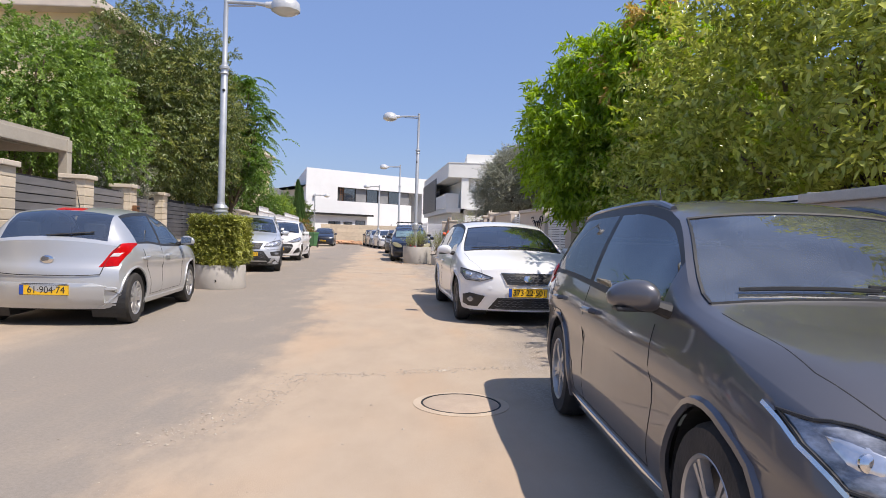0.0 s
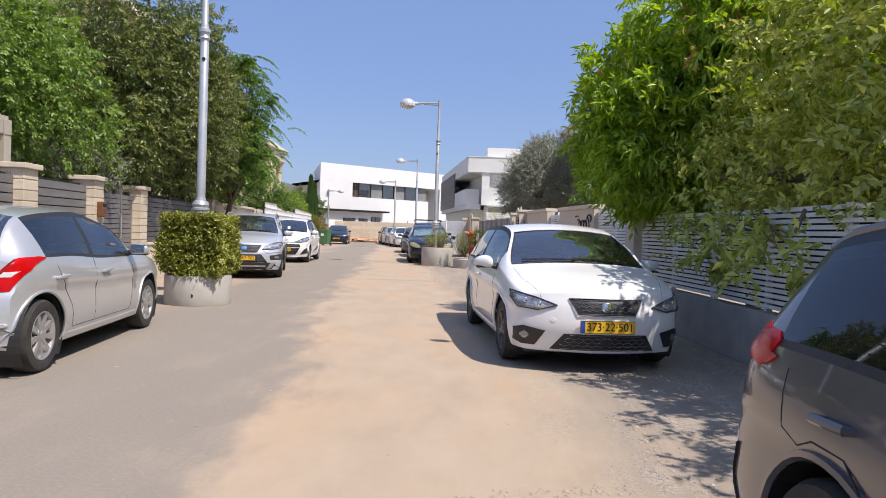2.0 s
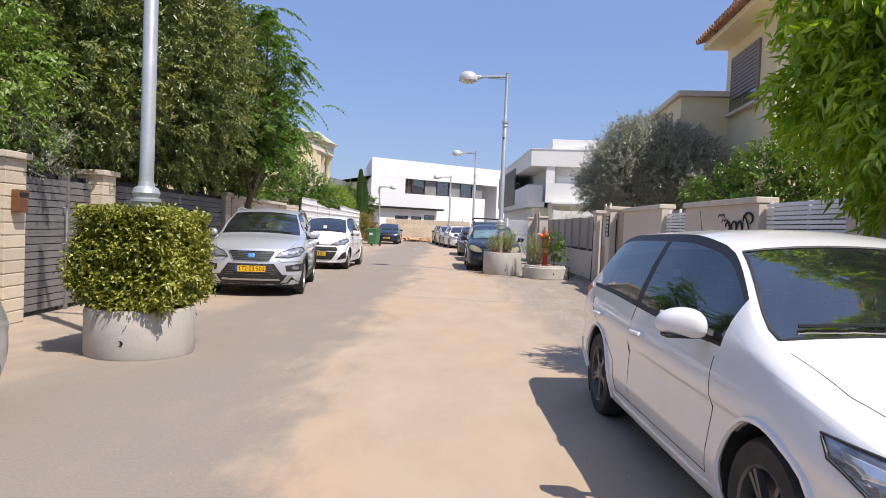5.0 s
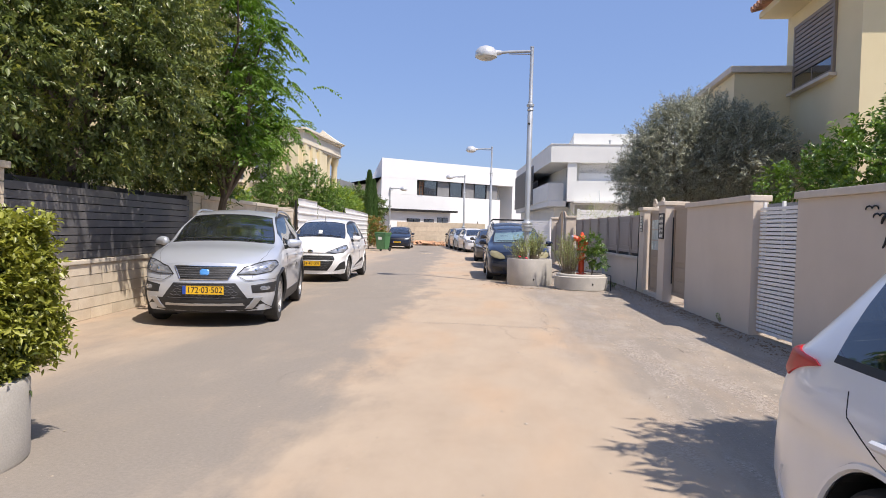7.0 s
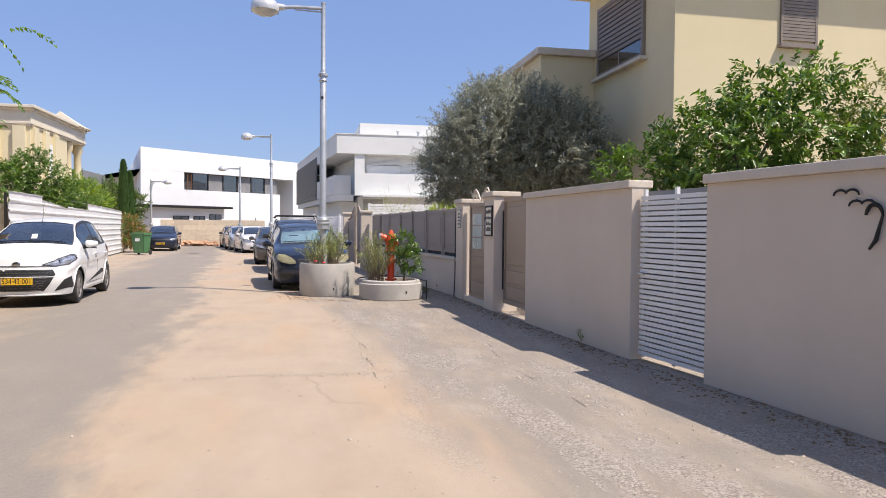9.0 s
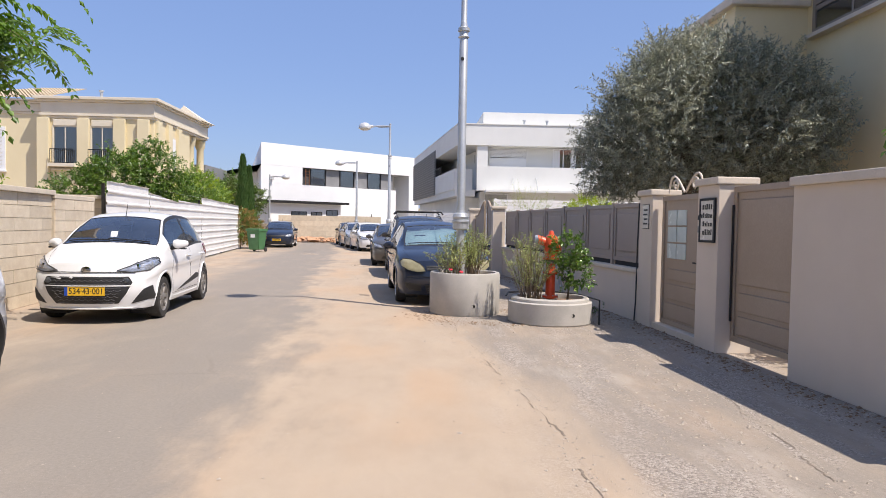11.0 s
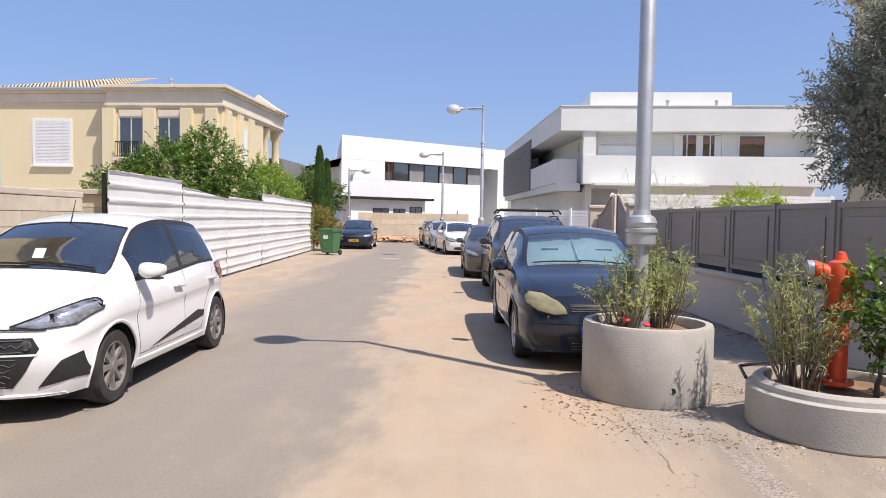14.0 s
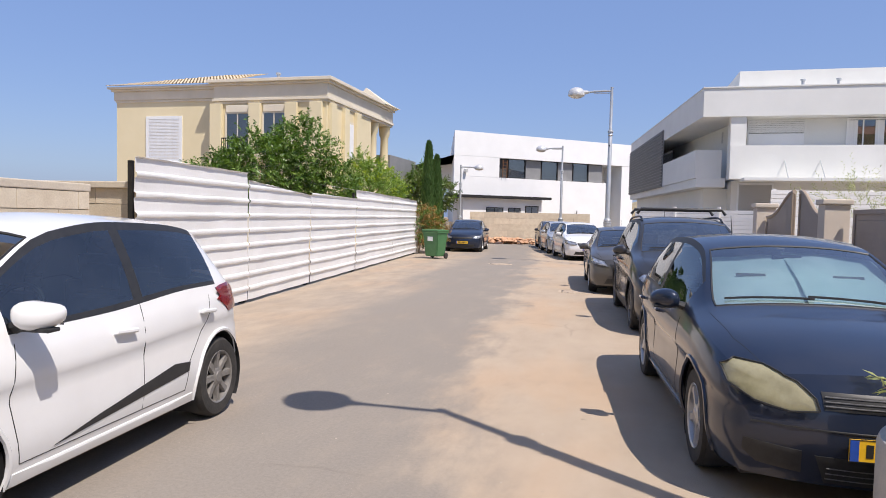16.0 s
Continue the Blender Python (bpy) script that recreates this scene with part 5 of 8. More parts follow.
def build_car(c, m, label, group="parked cars"):
    sh = Shell(c)
    k = sh.k
    t = thing("car", m, label, "car", group)
    pcs = sh.pieces()
    P = c["paint"]
    body = part("body", pcs["body"], P, t, smooth=True, angle=38)
    for tag, bm in pcs.items():
        if tag.startswith("front_glass") or tag.startswith("rear_glass"):
            g = part("side_window", bm, PRIVACY if c.get("privacy") and tag.startswith("rear") else SIDEGLASS, t, smooth=True)
        elif tag == "windscreen":
            edge = next(e for e in bm.edges if e.is_boundary)
            loop, used = [edge.verts[0], edge.verts[1]], {edge}
            while True:
                step = next((e for e in loop[-1].link_edges if e.is_boundary and e not in used), None)
                if step is None:
                    break
                used.add(step)
                loop.append(step.other_vert(loop[-1]))
            seal = tube([v.co.copy() for v in loop], 0.009, 4)
            part("windscreen", bm, c.get("glass", CARGLASS), t, smooth=True)
            part("windscreen_seal", seal, PLASTIC, t)
        elif tag == "rear_window":
            part("rear_window", bm, PRIVACY if c.get("privacy") else CARGLASS, t, smooth=True)
        elif tag.startswith("pillar"):
            part("door_pillar", bm, PLASTIC, t, smooth=True)
        elif tag.startswith("trim"):
            part("window_trim", bm, c.get("trim", PLASTIC), t, smooth=True)
    L, W, R, wb, y0 = c["L"], c["W"], c["R"], c["wb"], sh.y0
    # under the skin
    part("underbody", box(-W / 2 * 0.80 * k, (y0 - L + 0.25) * k, 0.17 * k, W / 2 * 0.80 * k, (y0 - 0.28) * k, 0.30 * k), PLASTIC, t)
    part("cabin_floor", box(-W / 2 * 0.86 * k, (y0 - L + 0.3) * k, 0.31 * k, W / 2 * 0.86 * k, (y0 - c["cowl"] - 0.02) * k, 0.36 * k), SEATCLOTH, t)
    cy = y0 - c["cowl"]
    part("dashboard", box(-W / 2 * 0.80 * k, (cy - 0.62) * k, 0.55 * k, W / 2 * 0.80 * k, (cy - 0.06) * k, (c["belt_mid"] - 0.06) * k, bevel=0.05), PLASTIC, t, smooth=True)
    part("steering_wheel", tube([(-0.36 * k + 0.18 * math.cos(a), (cy - 0.78) * k - 0.07 * math.sin(a), (c["belt_mid"] + 0.0) * k + 0.16 * math.sin(a)) for a in np.linspace(0, 2 * math.pi, 20)], 0.016), PLASTIC, t, smooth=True)
    sm = seat_mesh()
    sy = y0 - c["s_b"]
    for x, y in ((-0.37, sy + 0.12), (0.37, sy + 0.12), (-0.37, sy - 0.75), (0.37, sy - 0.75)):
        part("seat", sm, None, t, m=pose(x * k, y * k, c.get("seat_up", 0.0)))
    part("interior_mirror", box(-0.11, (y0 - c["roof_f"] + 0.10) * k, (c["H"] - 0.22) * k, 0.11, (y0 - c["roof_f"] + 0.13) * k, (c["H"] - 0.15) * k, bevel=0.012), PLASTIC, t)
    # wheels and arches
    tyre, rim, disc, spoke = wheel_meshes(R * k, c.get("spokes", 5), c.get("alloy", ALLOY), c.get("style", "twin"))
    for sx in (1, -1):
        for yy in (wb / 2, -wb / 2):
            at = pose(sx * (W / 2 - 0.125) * k, yy * k, R * k, 0, 90 * sx, 0)
            w = part("wheel", tyre, None, t, m=at)
            part("rim", rim, None, w)
            part("brake_disc", disc, None, w)
            part("spokes", spoke, None, w)
            ra = (R + c.get("arch_gap", 0.055)) * k
            x1, x0 = sx * (W / 2 * 0.985) * k, sx * (W / 2 - 0.42) * k
            bm = bmesh.new()
            ang = np.linspace(-0.62, math.pi + 0.62, 26)
            ringo, ringi = ([bm.verts.new((x, yy * k + ra * math.cos(a), R * k + ra * math.sin(a))) for a in ang] for x in (x1 - sx * 0.03, x0))
            for i in range(len(ang) - 1):
                bm.faces.new((ringo[i], ringo[i + 1], ringi[i + 1], ringi[i]))
            bm.faces.new(ringi)
            part("arch_liner", bm, PLASTIC, t)
            lip = []
            for a in np.linspace(-0.25, math.pi + 0.25, 22):
                h = sh.bvh.ray_cast(Vector((sx * 3, yy * k + (ra + 0.012) * math.cos(a), R * k + (ra + 0.012) * math.sin(a))), Vector((-sx, 0, 0)))
                if h[0]:
                    lip.append(h[0])
            if len(lip) > 3:
                part("wheel_arch", tube(lip, c.get("arch_r", 0.016), 6), c.get("arch_mat", P), t, smooth=True)
    # doors: seams, handles, mirrors, sill
    bz = c["belt_mid"]
    for side, sg in (("right", 1), ("left", -1)):
        yb, ya, yc2 = y0 - c["s_b"], y0 - c["s_a"] - 0.02, y0 - c["s_c"] + 0.16
        low = c.get("sill", 0.2) + 0.11
        rear_arch = [(yc2, bz - 0.02), (yc2 + 0.03, 0.80), (-wb / 2 + R + 0.17, 0.50), (-wb / 2 + R + 0.20, low)]
        for pts in ([(yb, bz + 0.02), (yb, low)], [(ya, bz - 0.06), (ya + 0.05, 0.62), (ya - 0.02, low)], rear_arch, [(ya - 0.02, low), (-wb / 2 + R + 0.20, low)]):
            part("door_seam", sh.strip(side, pts, 0.007, -0.001), BLACK, t)
        for y in (yb + 0.12, yb - 0.82 + 0.0):
            hz = bz - 0.13
            p0, p1 = sh.cast(side, y, hz, 0.028), sh.cast(side, y + 0.17, hz + 0.008, 0.028)
            q0, q1 = sh.cast(side, y, hz, -0.01), sh.cast(side, y + 0.17, hz + 0.008, -0.01)
            part("door_handle", tube([q0, p0, (p0 + p1) / 2, p1, q1], [0.012, 0.016, 0.017, 0.016, 0.012], 8), c.get("handle", P), t, smooth=True)
        base = sh.cast(side, ya - c.get("mirror_back", 0.04), bz + 0.02, 0.0)
        bm = bmesh.new()
        bmesh.ops.create_uvsphere(bm, u_segments=20, v_segments=12, radius=1.0)
        for v in bm.verts:
            x, y, z = v.co
            p = 2.6
            n = (abs(x) ** p + abs(y) ** p + abs(z) ** p) ** (1 / p)
            x, y, z = x / n, y / n, z / n
            v.co = (x * 0.105, max(y, -0.55) * 0.085 * (1 - 0.25 * sg * x) - sg * x * 0.03, z * 0.066 * (1 - 0.20 * sg * x) - 0.016 * sg * x * x)
        mir = part("wing_mirror", bm, c.get("mirror", P), t, smooth=True, m=Matrix.Translation(base + Vector((sg * 0.15, 0.0, 0.055))) @ Matrix.Diagonal((k, k, k, 1)), angle=60)
        part("mirror_glass", box(-0.078, -0.058, -0.045, 0.078, -0.050, 0.045), CHROME, mir)
        part("mirror_shell", box(-0.08, -0.035, -0.072, 0.08, 0.05, -0.052, bevel=0.008), PLASTIC, mir, "black lower shell")
        part("mirror_foot", tube([base + Vector((-sg * 0.01, 0.01, -0.01)), base + Vector((sg * 0.10, 0, 0.025))], [0.035, 0.025], 8), PLASTIC, t)
        if c.get("cladding"):
            part("sill_cladding", sh.patch(side, [(wb / 2 - R - 0.07, 0.20), (wb / 2 - R - 0.1, 0.36), (-wb / 2 + R + 0.1, 0.36), (-wb / 2 + R + 0.07, 0.20)], 0.012, 3, 8), PLASTIC, t)
        else:
            part("sill", sh.patch(side, [(wb / 2 - R - 0.07, 0.205), (wb / 2 - R - 0.09, 0.27), (-wb / 2 + R + 0.09, 0.27), (-wb / 2 + R + 0.07, 0.205)], 0.012, 3, 8), c.get("sill_mat", P), t)
        for outline, mat_, nm in c.get("side_parts", ()):
            part(nm, sh.patch(side, outline, 0.006, 3, 6), mat_, t)
        if c.get("rails"):
            f, r_ = c["roof_f"], c["roof_r"]
            pts = [Vector((sg * c["rails"] * k, (y0 - s) * k, 0)) for s in np.linspace(f + 0.05, r_ + 0.05, 14)]
            line = []
            for i, p in enumerate(pts):
                h = sh.bvh.ray_cast(Vector((p.x, p.y, 5)), Vector((0, 0, -1)))
                line.append(h[0] + Vector((0, 0, 0.002 if i in (0, len(pts) - 1) else c.get("rail_up", 0.04))))
            part("roof_rail", tube(line, 0.018, 8), c.get("rail_mat", ALLOY), t, smooth=True)
    # wipers and aerial
    for x0, x1 in ((-0.55, 0.05), (0.02, 0.6)):
        pts = [sh.cast("top", x0 + (x1 - x0) * f, y0 - c["cowl"] - 0.05 - 0.03 * f, 0.016) for f in np.linspace(0, 1, 7)]
        part("wiper", tube(pts, 0.009, 5), PLASTIC, t)
    p = sh.cast("top", 0, y0 - c.get("aerial", c["roof_r"] - 0.1), 0)
    part("aerial", tube([p, p + Vector((0, -0.09, 0.22))], [0.007, 0.003], 5), PLASTIC, t)
    # bonnet seams
    for sg in (1, -1):
        part("bonnet_seam", sh.strip("top", [(sg * W * 0.33, y0 - 0.16), (sg * W * 0.40, y0 - 0.55), (sg * W * 0.415, y0 - c["cowl"] + 0.12)], 0.005, -0.001), BLACK, t)
    # faces
    for view in ("front", "rear"):
        for name, outline, mat_, off, both, lab in c.get(view, ()):
            for mir in ((False, True) if both else (False,)):
                lamp = part(name, sh.patch(view, outline, off, 4, 5, mirror=mir), mat_, t, lab, smooth=True)
                if name == "headlight":
                    ring = outline + outline[:1]
                    ring = [(-a, b) for a, b in ring] if mir else ring
                    part("lamp_rim", sh.strip(view, ring, 0.011, off, 5), PLASTIC, lamp)
                    if mat_ is LAMPGLASS:
                        ca, cb = (sum(p[i] for p in outline) / len(outline) for i in (0, 1))
                        for da, f in ((-0.075, 0.34), (0.07, 0.36)):
                            part("reflector", sh.patch(view, [(ca + da + (a - ca) * f, cb + da * 0.3 + (b - cb) * f * 1.25) for a, b in outline], off + 0.003, 3, 3, mirror=mir), REFLECTOR, lamp, smooth=True)
        for pts, width, mat_, both in c.get(view + "_lines", ()):
            for mir in ((False, True) if both else (False,)):
                pp = [(-a, b) for a, b in pts] if mir else pts
                part("trim_line", sh.strip(view, pp, width, 0.0125, 1 if len(pp) > 6 else 8), mat_, t)
        if c.get("plate_" + view):
            text, z = c["plate_" + view]
            sgn = 1 if view == "front" else -1
            s0 = sh.cast(view, 0, z, 0.0)
            ymax = max(sh.cast(view, x, z + dz, 0).y * sgn for x in (-0.26, 0, 0.26) for dz in (-0.055, 0, 0.055))
            mm = pose(0, sgn * (ymax + 0.008), z * k, 0, 0, 0 if sgn < 0 else 180)
            pl = part("number_plate", box(-0.26 * k, -0.006, -0.058 * k, 0.26 * k, 0.006, 0.058 * k, bevel=0.003), PLATE, t, "yellow number plate with black digits", m=mm)
            part("country_band", box(-0.258 * k, -0.0085, -0.054 * k, -0.215 * k, -0.0065, 0.054 * k), PLATEBLUE, pl)
            part("plate_rim", tube([(-0.258 * k, -0.006, -0.056 * k), (0.258 * k, -0.006, -0.056 * k), (0.258 * k, -0.006, 0.056 * k), (-0.258 * k, -0.006, 0.056 * k), (-0.258 * k, -0.006, -0.05 * k)], 0.003, 4), INK, pl)
            if text:
                part("digits", text_mesh(text, 0.108 * k, INK), None, pl, m=pose(0.022 * k, -0.0075, 0, 90, 0, 0) @ Matrix.Diagonal((0.92, 1, 1, 1)))
            else:
                for j in range(7):
                    part("digit_bar", box((-0.18 + j * 0.058) * k, -0.0085, -0.034 * k, (-0.145 + j * 0.058) * k, -0.0065, 0.034 * k), INK, pl)
    for nm, x, z, r, mat_ in c.get("lamps", ()):
        for sg in (1, -1):
            p = sh.cast("front", sg * x, z, 0.008)
            part(nm, lathe([(r * 0.8, 0), (r * 0.78, 0.008), (r * 0.5, 0.012), (0.005, 0.014)], 18), mat_, t, smooth=True, m=Matrix.Translation(p) @ pose(0, 0, 0, -80, 0, 0))
    if c.get("badge"):
        for view, z, r, mat_ in c["badge"]:
            sgn = 1 if view == "front" else -1
            p = sh.cast(view, 0, z, 0.012)
            mm = Matrix.Translation(p) @ pose(0, 0, 0, -90 * sgn, 0, 0) @ Matrix.Diagonal((1.35, 0.85, 1, 1))
            bd = part("badge", lathe([(r, -0.01), (r, 0.006), (r * 0.82, 0.010)], 24), mat_, t, "plain oval badge", smooth=True, m=mm)
    return t, sh


def honeycomb(xb, z0, xt, z1, rows, pitch=0.04):
    """Zigzag bars that cross a grille as a honeycomb: half width xb at the foot z0, xt at the top z1."""
    lines = []
    dz = (z1 - z0) / rows
    for r in range(rows + 1):
        f = r / rows
        n = int((xb + (xt - xb) * f) / pitch) - 1
        lines.append(([(i * pitch, z0 + r * dz + (0.26 if (i + r) % 2 else -0.26) * dz * (0 < r < rows)) for i in range(-n, n + 1)], 0.007, GRILLE, False))
    return lines


def hatch(L, W, H, fo, wb, R, cowl=1.02, paint_=None, cab=0.30, screen=0.82, dz=None, rail_c=0.17, **kw):
    """The lines of a five-door hatchback; taller or longer ones change the numbers."""
    dz = H - 1.46 if dz is None else dz
    c = dict(L=L, W=W, H=H, fo=fo, wb=wb, R=R, paint=paint_)
    cw = fo + cab
    rf = cw + screen
    rr = L - 0.55
    c.update(cowl=cw, roof_f=rf, roof_r=rr, glass_r=L - 0.10, s_a=cw + 0.28, s_b=(cw + 0.28 + L - 0.62) / 2 + 0.06, s_c=L - 0.55, belt_mid=0.92 + dz * 0.7)
    c["top"] = [(0, 0.785 + dz * 0.5), (0.16, 0.85 + dz * 0.5), (0.5, 0.925 + dz * 0.6), (cw, cowl + dz * 0.7), (cw + 0.42, 1.26 + dz * 0.9), (rf, H - 0.05), (rf + 0.45, H), (rr - 0.5, H - 0.015), (rr, H - 0.07), (L - 0.28, 1.22 + dz * 0.9), (L - 0.10, 1.04 + dz * 0.6), (L, 0.99 + dz * 0.5)]
    c["belt"] = [(0, 0.735 + dz * 0.5), (0.4, 0.82 + dz * 0.5), (cw, 0.90 + dz * 0.7), (cw + 1.0, 0.915 + dz * 0.7), (L - 0.9, 0.965 + dz * 0.7), (L - 0.3, 0.965 + dz * 0.6), (L, 0.93 + dz * 0.5)]
    c["rail"] = [(0, 0.60), (0.5, W / 2 - 0.20), (cw, W / 2 - rail_c), (rf, W / 2 - 0.28), (rf + 0.7, W / 2 - 0.265), (rr, W / 2 - 0.29), (L - 0.10, W / 2 - 0.22), (L, W / 2 - 0.2)]
    c["nose"] = [(0.15, 0.09), (0.3, 0.035), (0.45, 0.0), (0.6, 0.015), (0.72, 0.06), (0.85, 0.12), (1.1, 0.24)]
    c["tail"] = [(0.15, 0.12), (0.3, 0.03), (0.45, 0.0), (0.62, 0.01), (0.75, 0.06), (0.95, 0.09), (1.3, 0.14)]
    c.update(kw)
    return c


def facing(mid_x, mid_y, dx, dy):
    """The pose of a car whose middle between the axles stands there and whose nose points along dx, dy."""
    return pose(mid_x, mid_y, 0, 0, 0, math.degrees(math.atan2(-dx, dy)))


WHITE = paint("white_paint", (0.80, 0.80, 0.79))
SILVER = paint("silver_paint", (0.55, 0.565, 0.575), 0.5, 0.34)
SILVER2 = paint("cool_silver_paint", (0.56, 0.59, 0.64), 0.4, 0.34)
GREY = paint("dark_grey_paint", (0.118, 0.118, 0.130), 0.5, 0.36)
NAVY = paint("navy_paint", (0.012, 0.021, 0.045), 0.2, 0.34)
BLACKP = paint("charcoal_paint", (0.035, 0.036, 0.04), 0.25, 0.34)
TAUPE = paint("taupe_grey_paint", (0.10, 0.095, 0.09), 0.35, 0.36)


def rounded(x0, z0, x1, z1, r=0.03):
    return [(x0 + r, z0), (x1 - r, z0), (x1, z0 + r), (x1, z1 - r), (x1 - r, z1), (x0 + r, z1), (x0, z1 - r), (x0, z0 + r)]


def hsym(pts):
    """A shape that is the same on both sides, from its right half listed upward from the foot."""
    return [(-a, b) for a, b in pts][::-1] + pts if pts[0][0] else pts


def band(xb, zb, xt, zt):
    return [(-xb, zb), (xb, zb), (xt, zt), (-xt, zt)]


# silver hatchback seen from behind
c = hatch(3.80, 1.73, 1.40, 0.78, 2.525, 0.305, paint_=SILVER, style="cap", spokes=9, alloy=ALLOY, mirror=SILVER, handle=SILVER, curve_r=0.13, aerial=2.9, dz=-0.02)
c["rear"] = [
    ("bumper", [(-0.80, 0.25), (0.80, 0.25), (0.82, 0.50), (-0.82, 0.50)], SILVER, 0.02, False, ""),
    ("brake_light", [(-0.15, 1.335), (0.15, 1.335), (0.15, 1.36), (-0.15, 1.36)], REDLAMP, 0.012, False, "red high brake light"),
    ("tail_light", [(0.54, 0.685), (0.73, 0.70), (0.80, 0.86), (0.805, 0.965), (0.73, 0.955), (0.64, 0.85)], REDLAMP, 0.014, True, "red swept tail light"),
    ("reverse_light", [(0.63, 0.80), (0.73, 0.805), (0.77, 0.855), (0.67, 0.85)], CLEARLAMP, 0.019, True, "clear reversing lamp"),
    ("corner_reflector", rounded(0.60, 0.42, 0.74, 0.455, 0.012), SILVER, 0.024, True, ""),
]
c["rear_lines"] = [([(-0.56, 0.60), (-0.3, 0.585), (0.3, 0.585), (0.56, 0.60)], 0.010, BLACK, False), ([(0.56, 0.60), (0.62, 0.78), (0.72, 0.94)], 0.009, BLACK, True), ([(-0.24, 0.49), (0.24, 0.49)], 0.008, BLACK, False)]
c["plate_rear"] = ("61\u00b7904\u00b774", 0.42)
c["badge"] = [("rear", 0.76, 0.055, CHROME)]
t, sh = build_car(c, facing(-4.74, 9.10, -0.34, 2.85), "silver hatchback with red tail lights, parked by a slat fence")
w = [sh.cast("rear", x, 1.03 + 0.10 * x, 0.015) for x in np.linspace(-0.06, 0.42, 7)]
part("rear_wiper", tube(w, 0.010, 5), PLASTIC, t)

# dark grey estate SUV right beside the path
c = hatch(4.66, 1.82, 1.60, 0.92, 2.74, 0.345, rail_c=0.11, dz=0.15, header=0.17, cab=0.34, glass=DUSTSHEENGLASS, paint_=GREY, style="twin", spokes=5, alloy=ALLOY, rails=0.60, rail_up=0.010, rail_mat=GREY, privacy=True, arch_r=0.020, mirror_back=-0.11, mirror=GREY, seat_up=0.2, sill_mat=CHROME, arch_gap=0.06)
c["s_q"] = c["s_c"] - 0.62
c["front"] = [
    ("headlight", [(0.42, 0.71), (0.62, 0.665), (0.79, 0.70), (0.835, 0.78), (0.85, 0.85), (0.74, 0.845), (0.48, 0.785)], LAMPGLASS, 0.014, True, "clear wrap-around headlight"),
    ("grille", band(0.46, 0.58, 0.40, 0.76), PLASTIC, 0.012, False, ""),
    ("lower_grille", band(0.62, 0.28, 0.55, 0.44), PLASTIC, 0.012, False, ""),
    ("chrome_bar", [(0.40, 0.50), (0.46, 0.49), (0.66, 0.60), (0.62, 0.635), (0.42, 0.66)], CHROME, 0.006, True, ""),
    ("fog_light", rounded(0.62, 0.40, 0.80, 0.50, 0.04), SMOKELAMP, 0.012, True, ""),
]
c["front_lines"] = [([(0.42, 0.695), (0.62, 0.648), (0.79, 0.685), (0.842, 0.775), (0.86, 0.855)], 0.022, CHROME, True)]
c["lamps"] = [("projector", 0.62, 0.74, 0.03, CHROME), ("projector", 0.75, 0.775, 0.03, CHROME)]
c["rear"] = [("tail_light", [(0.60, 0.99), (0.86, 0.97), (0.87, 1.11), (0.74, 1.13), (0.62, 1.08)], REDLAMP, 0.014, True, "red tail light"), ("bumper", band(0.82, 0.28, 0.84, 0.60), PLASTIC, 0.02, False, "")]
c["plate_rear"] = ("", 0.72)
c["plate_front"] = ("", 0.48)
c["scale"] = 0.92
build_car(c, facing(1.78, 2.93, 0.05, -2.7), "dark grey estate SUV with roof rails, dusty paint")

# white hatchback, angular lamps
c = hatch(4.30, 1.76, 1.43, 0.82, 2.564, 0.31, paint_=WHITE, style="twin", spokes=5, alloy=DARKALLOY, arch_gap=0.05, curve_r=0.07, curve_f=0.25, cab=0.19, screen=0.80, rail_c=0.12, mirror_back=0.12)
c["front"] = [
    ("headlight", [(0.45, 0.635), (0.62, 0.585), (0.78, 0.60), (0.83, 0.68), (0.825, 0.745), (0.62, 0.695)], LAMPGLASS, 0.012, True, "angular clear headlight"),
    ("grille", band(0.27, 0.56, 0.345, 0.70), PLASTIC, 0.010, False, "black honeycomb grille"),
    ("lower_grille", band(0.50, 0.225, 0.39, 0.38), PLASTIC, 0.012, False, "black honeycomb lower grille"),
    ("fog_light", [(0.55, 0.395), (0.74, 0.43), (0.81, 0.40), (0.80, 0.28), (0.74, 0.25), (0.63, 0.25)], PLASTIC, 0.012, True, ""),
    ("fog_lamp_glass", rounded(0.68, 0.305, 0.765, 0.385, 0.032), LAMPGLASS, 0.016, True, ""),
    ("sensor_box", rounded(-0.06, 0.27, 0.06, 0.36, 0.015), PLASTIC, 0.022, False, ""),
    ("badge", rounded(-0.05, 0.59, 0.05, 0.675, 0.02), CHROME, 0.020, False, "plain chrome badge"),
    ("bumper_lip", band(0.70, 0.165, 0.70, 0.20), WHITE, 0.015, False, ""),
    ("tow_cover", rounded(0.46, 0.475, 0.52, 0.525, 0.02), WHITE, 0.004, False, ""),
]
c["front_lines"] = honeycomb(0.28, 0.57, 0.34, 0.69, 4, 0.034) + honeycomb(0.50, 0.24, 0.40, 0.37, 4, 0.042) + [([(-0.27, 0.555), (-0.35, 0.703), (0.35, 0.703), (0.27, 0.555), (-0.27, 0.555)], 0.012, CHROME, False)]
c["lamps"] = [("projector", 0.60, 0.635, 0.032, CHROME), ("projector", 0.72, 0.665, 0.032, CHROME)]
c["rear"] = [("tail_light", [(0.62, 0.865), (0.80, 0.835), (0.825, 0.93), (0.76, 0.945), (0.60, 0.92)], REDLAMP, 0.014, True, "red tail light"), ("bumper", band(0.8, 0.25, 0.82, 0.48), WHITE, 0.02, False, "")]
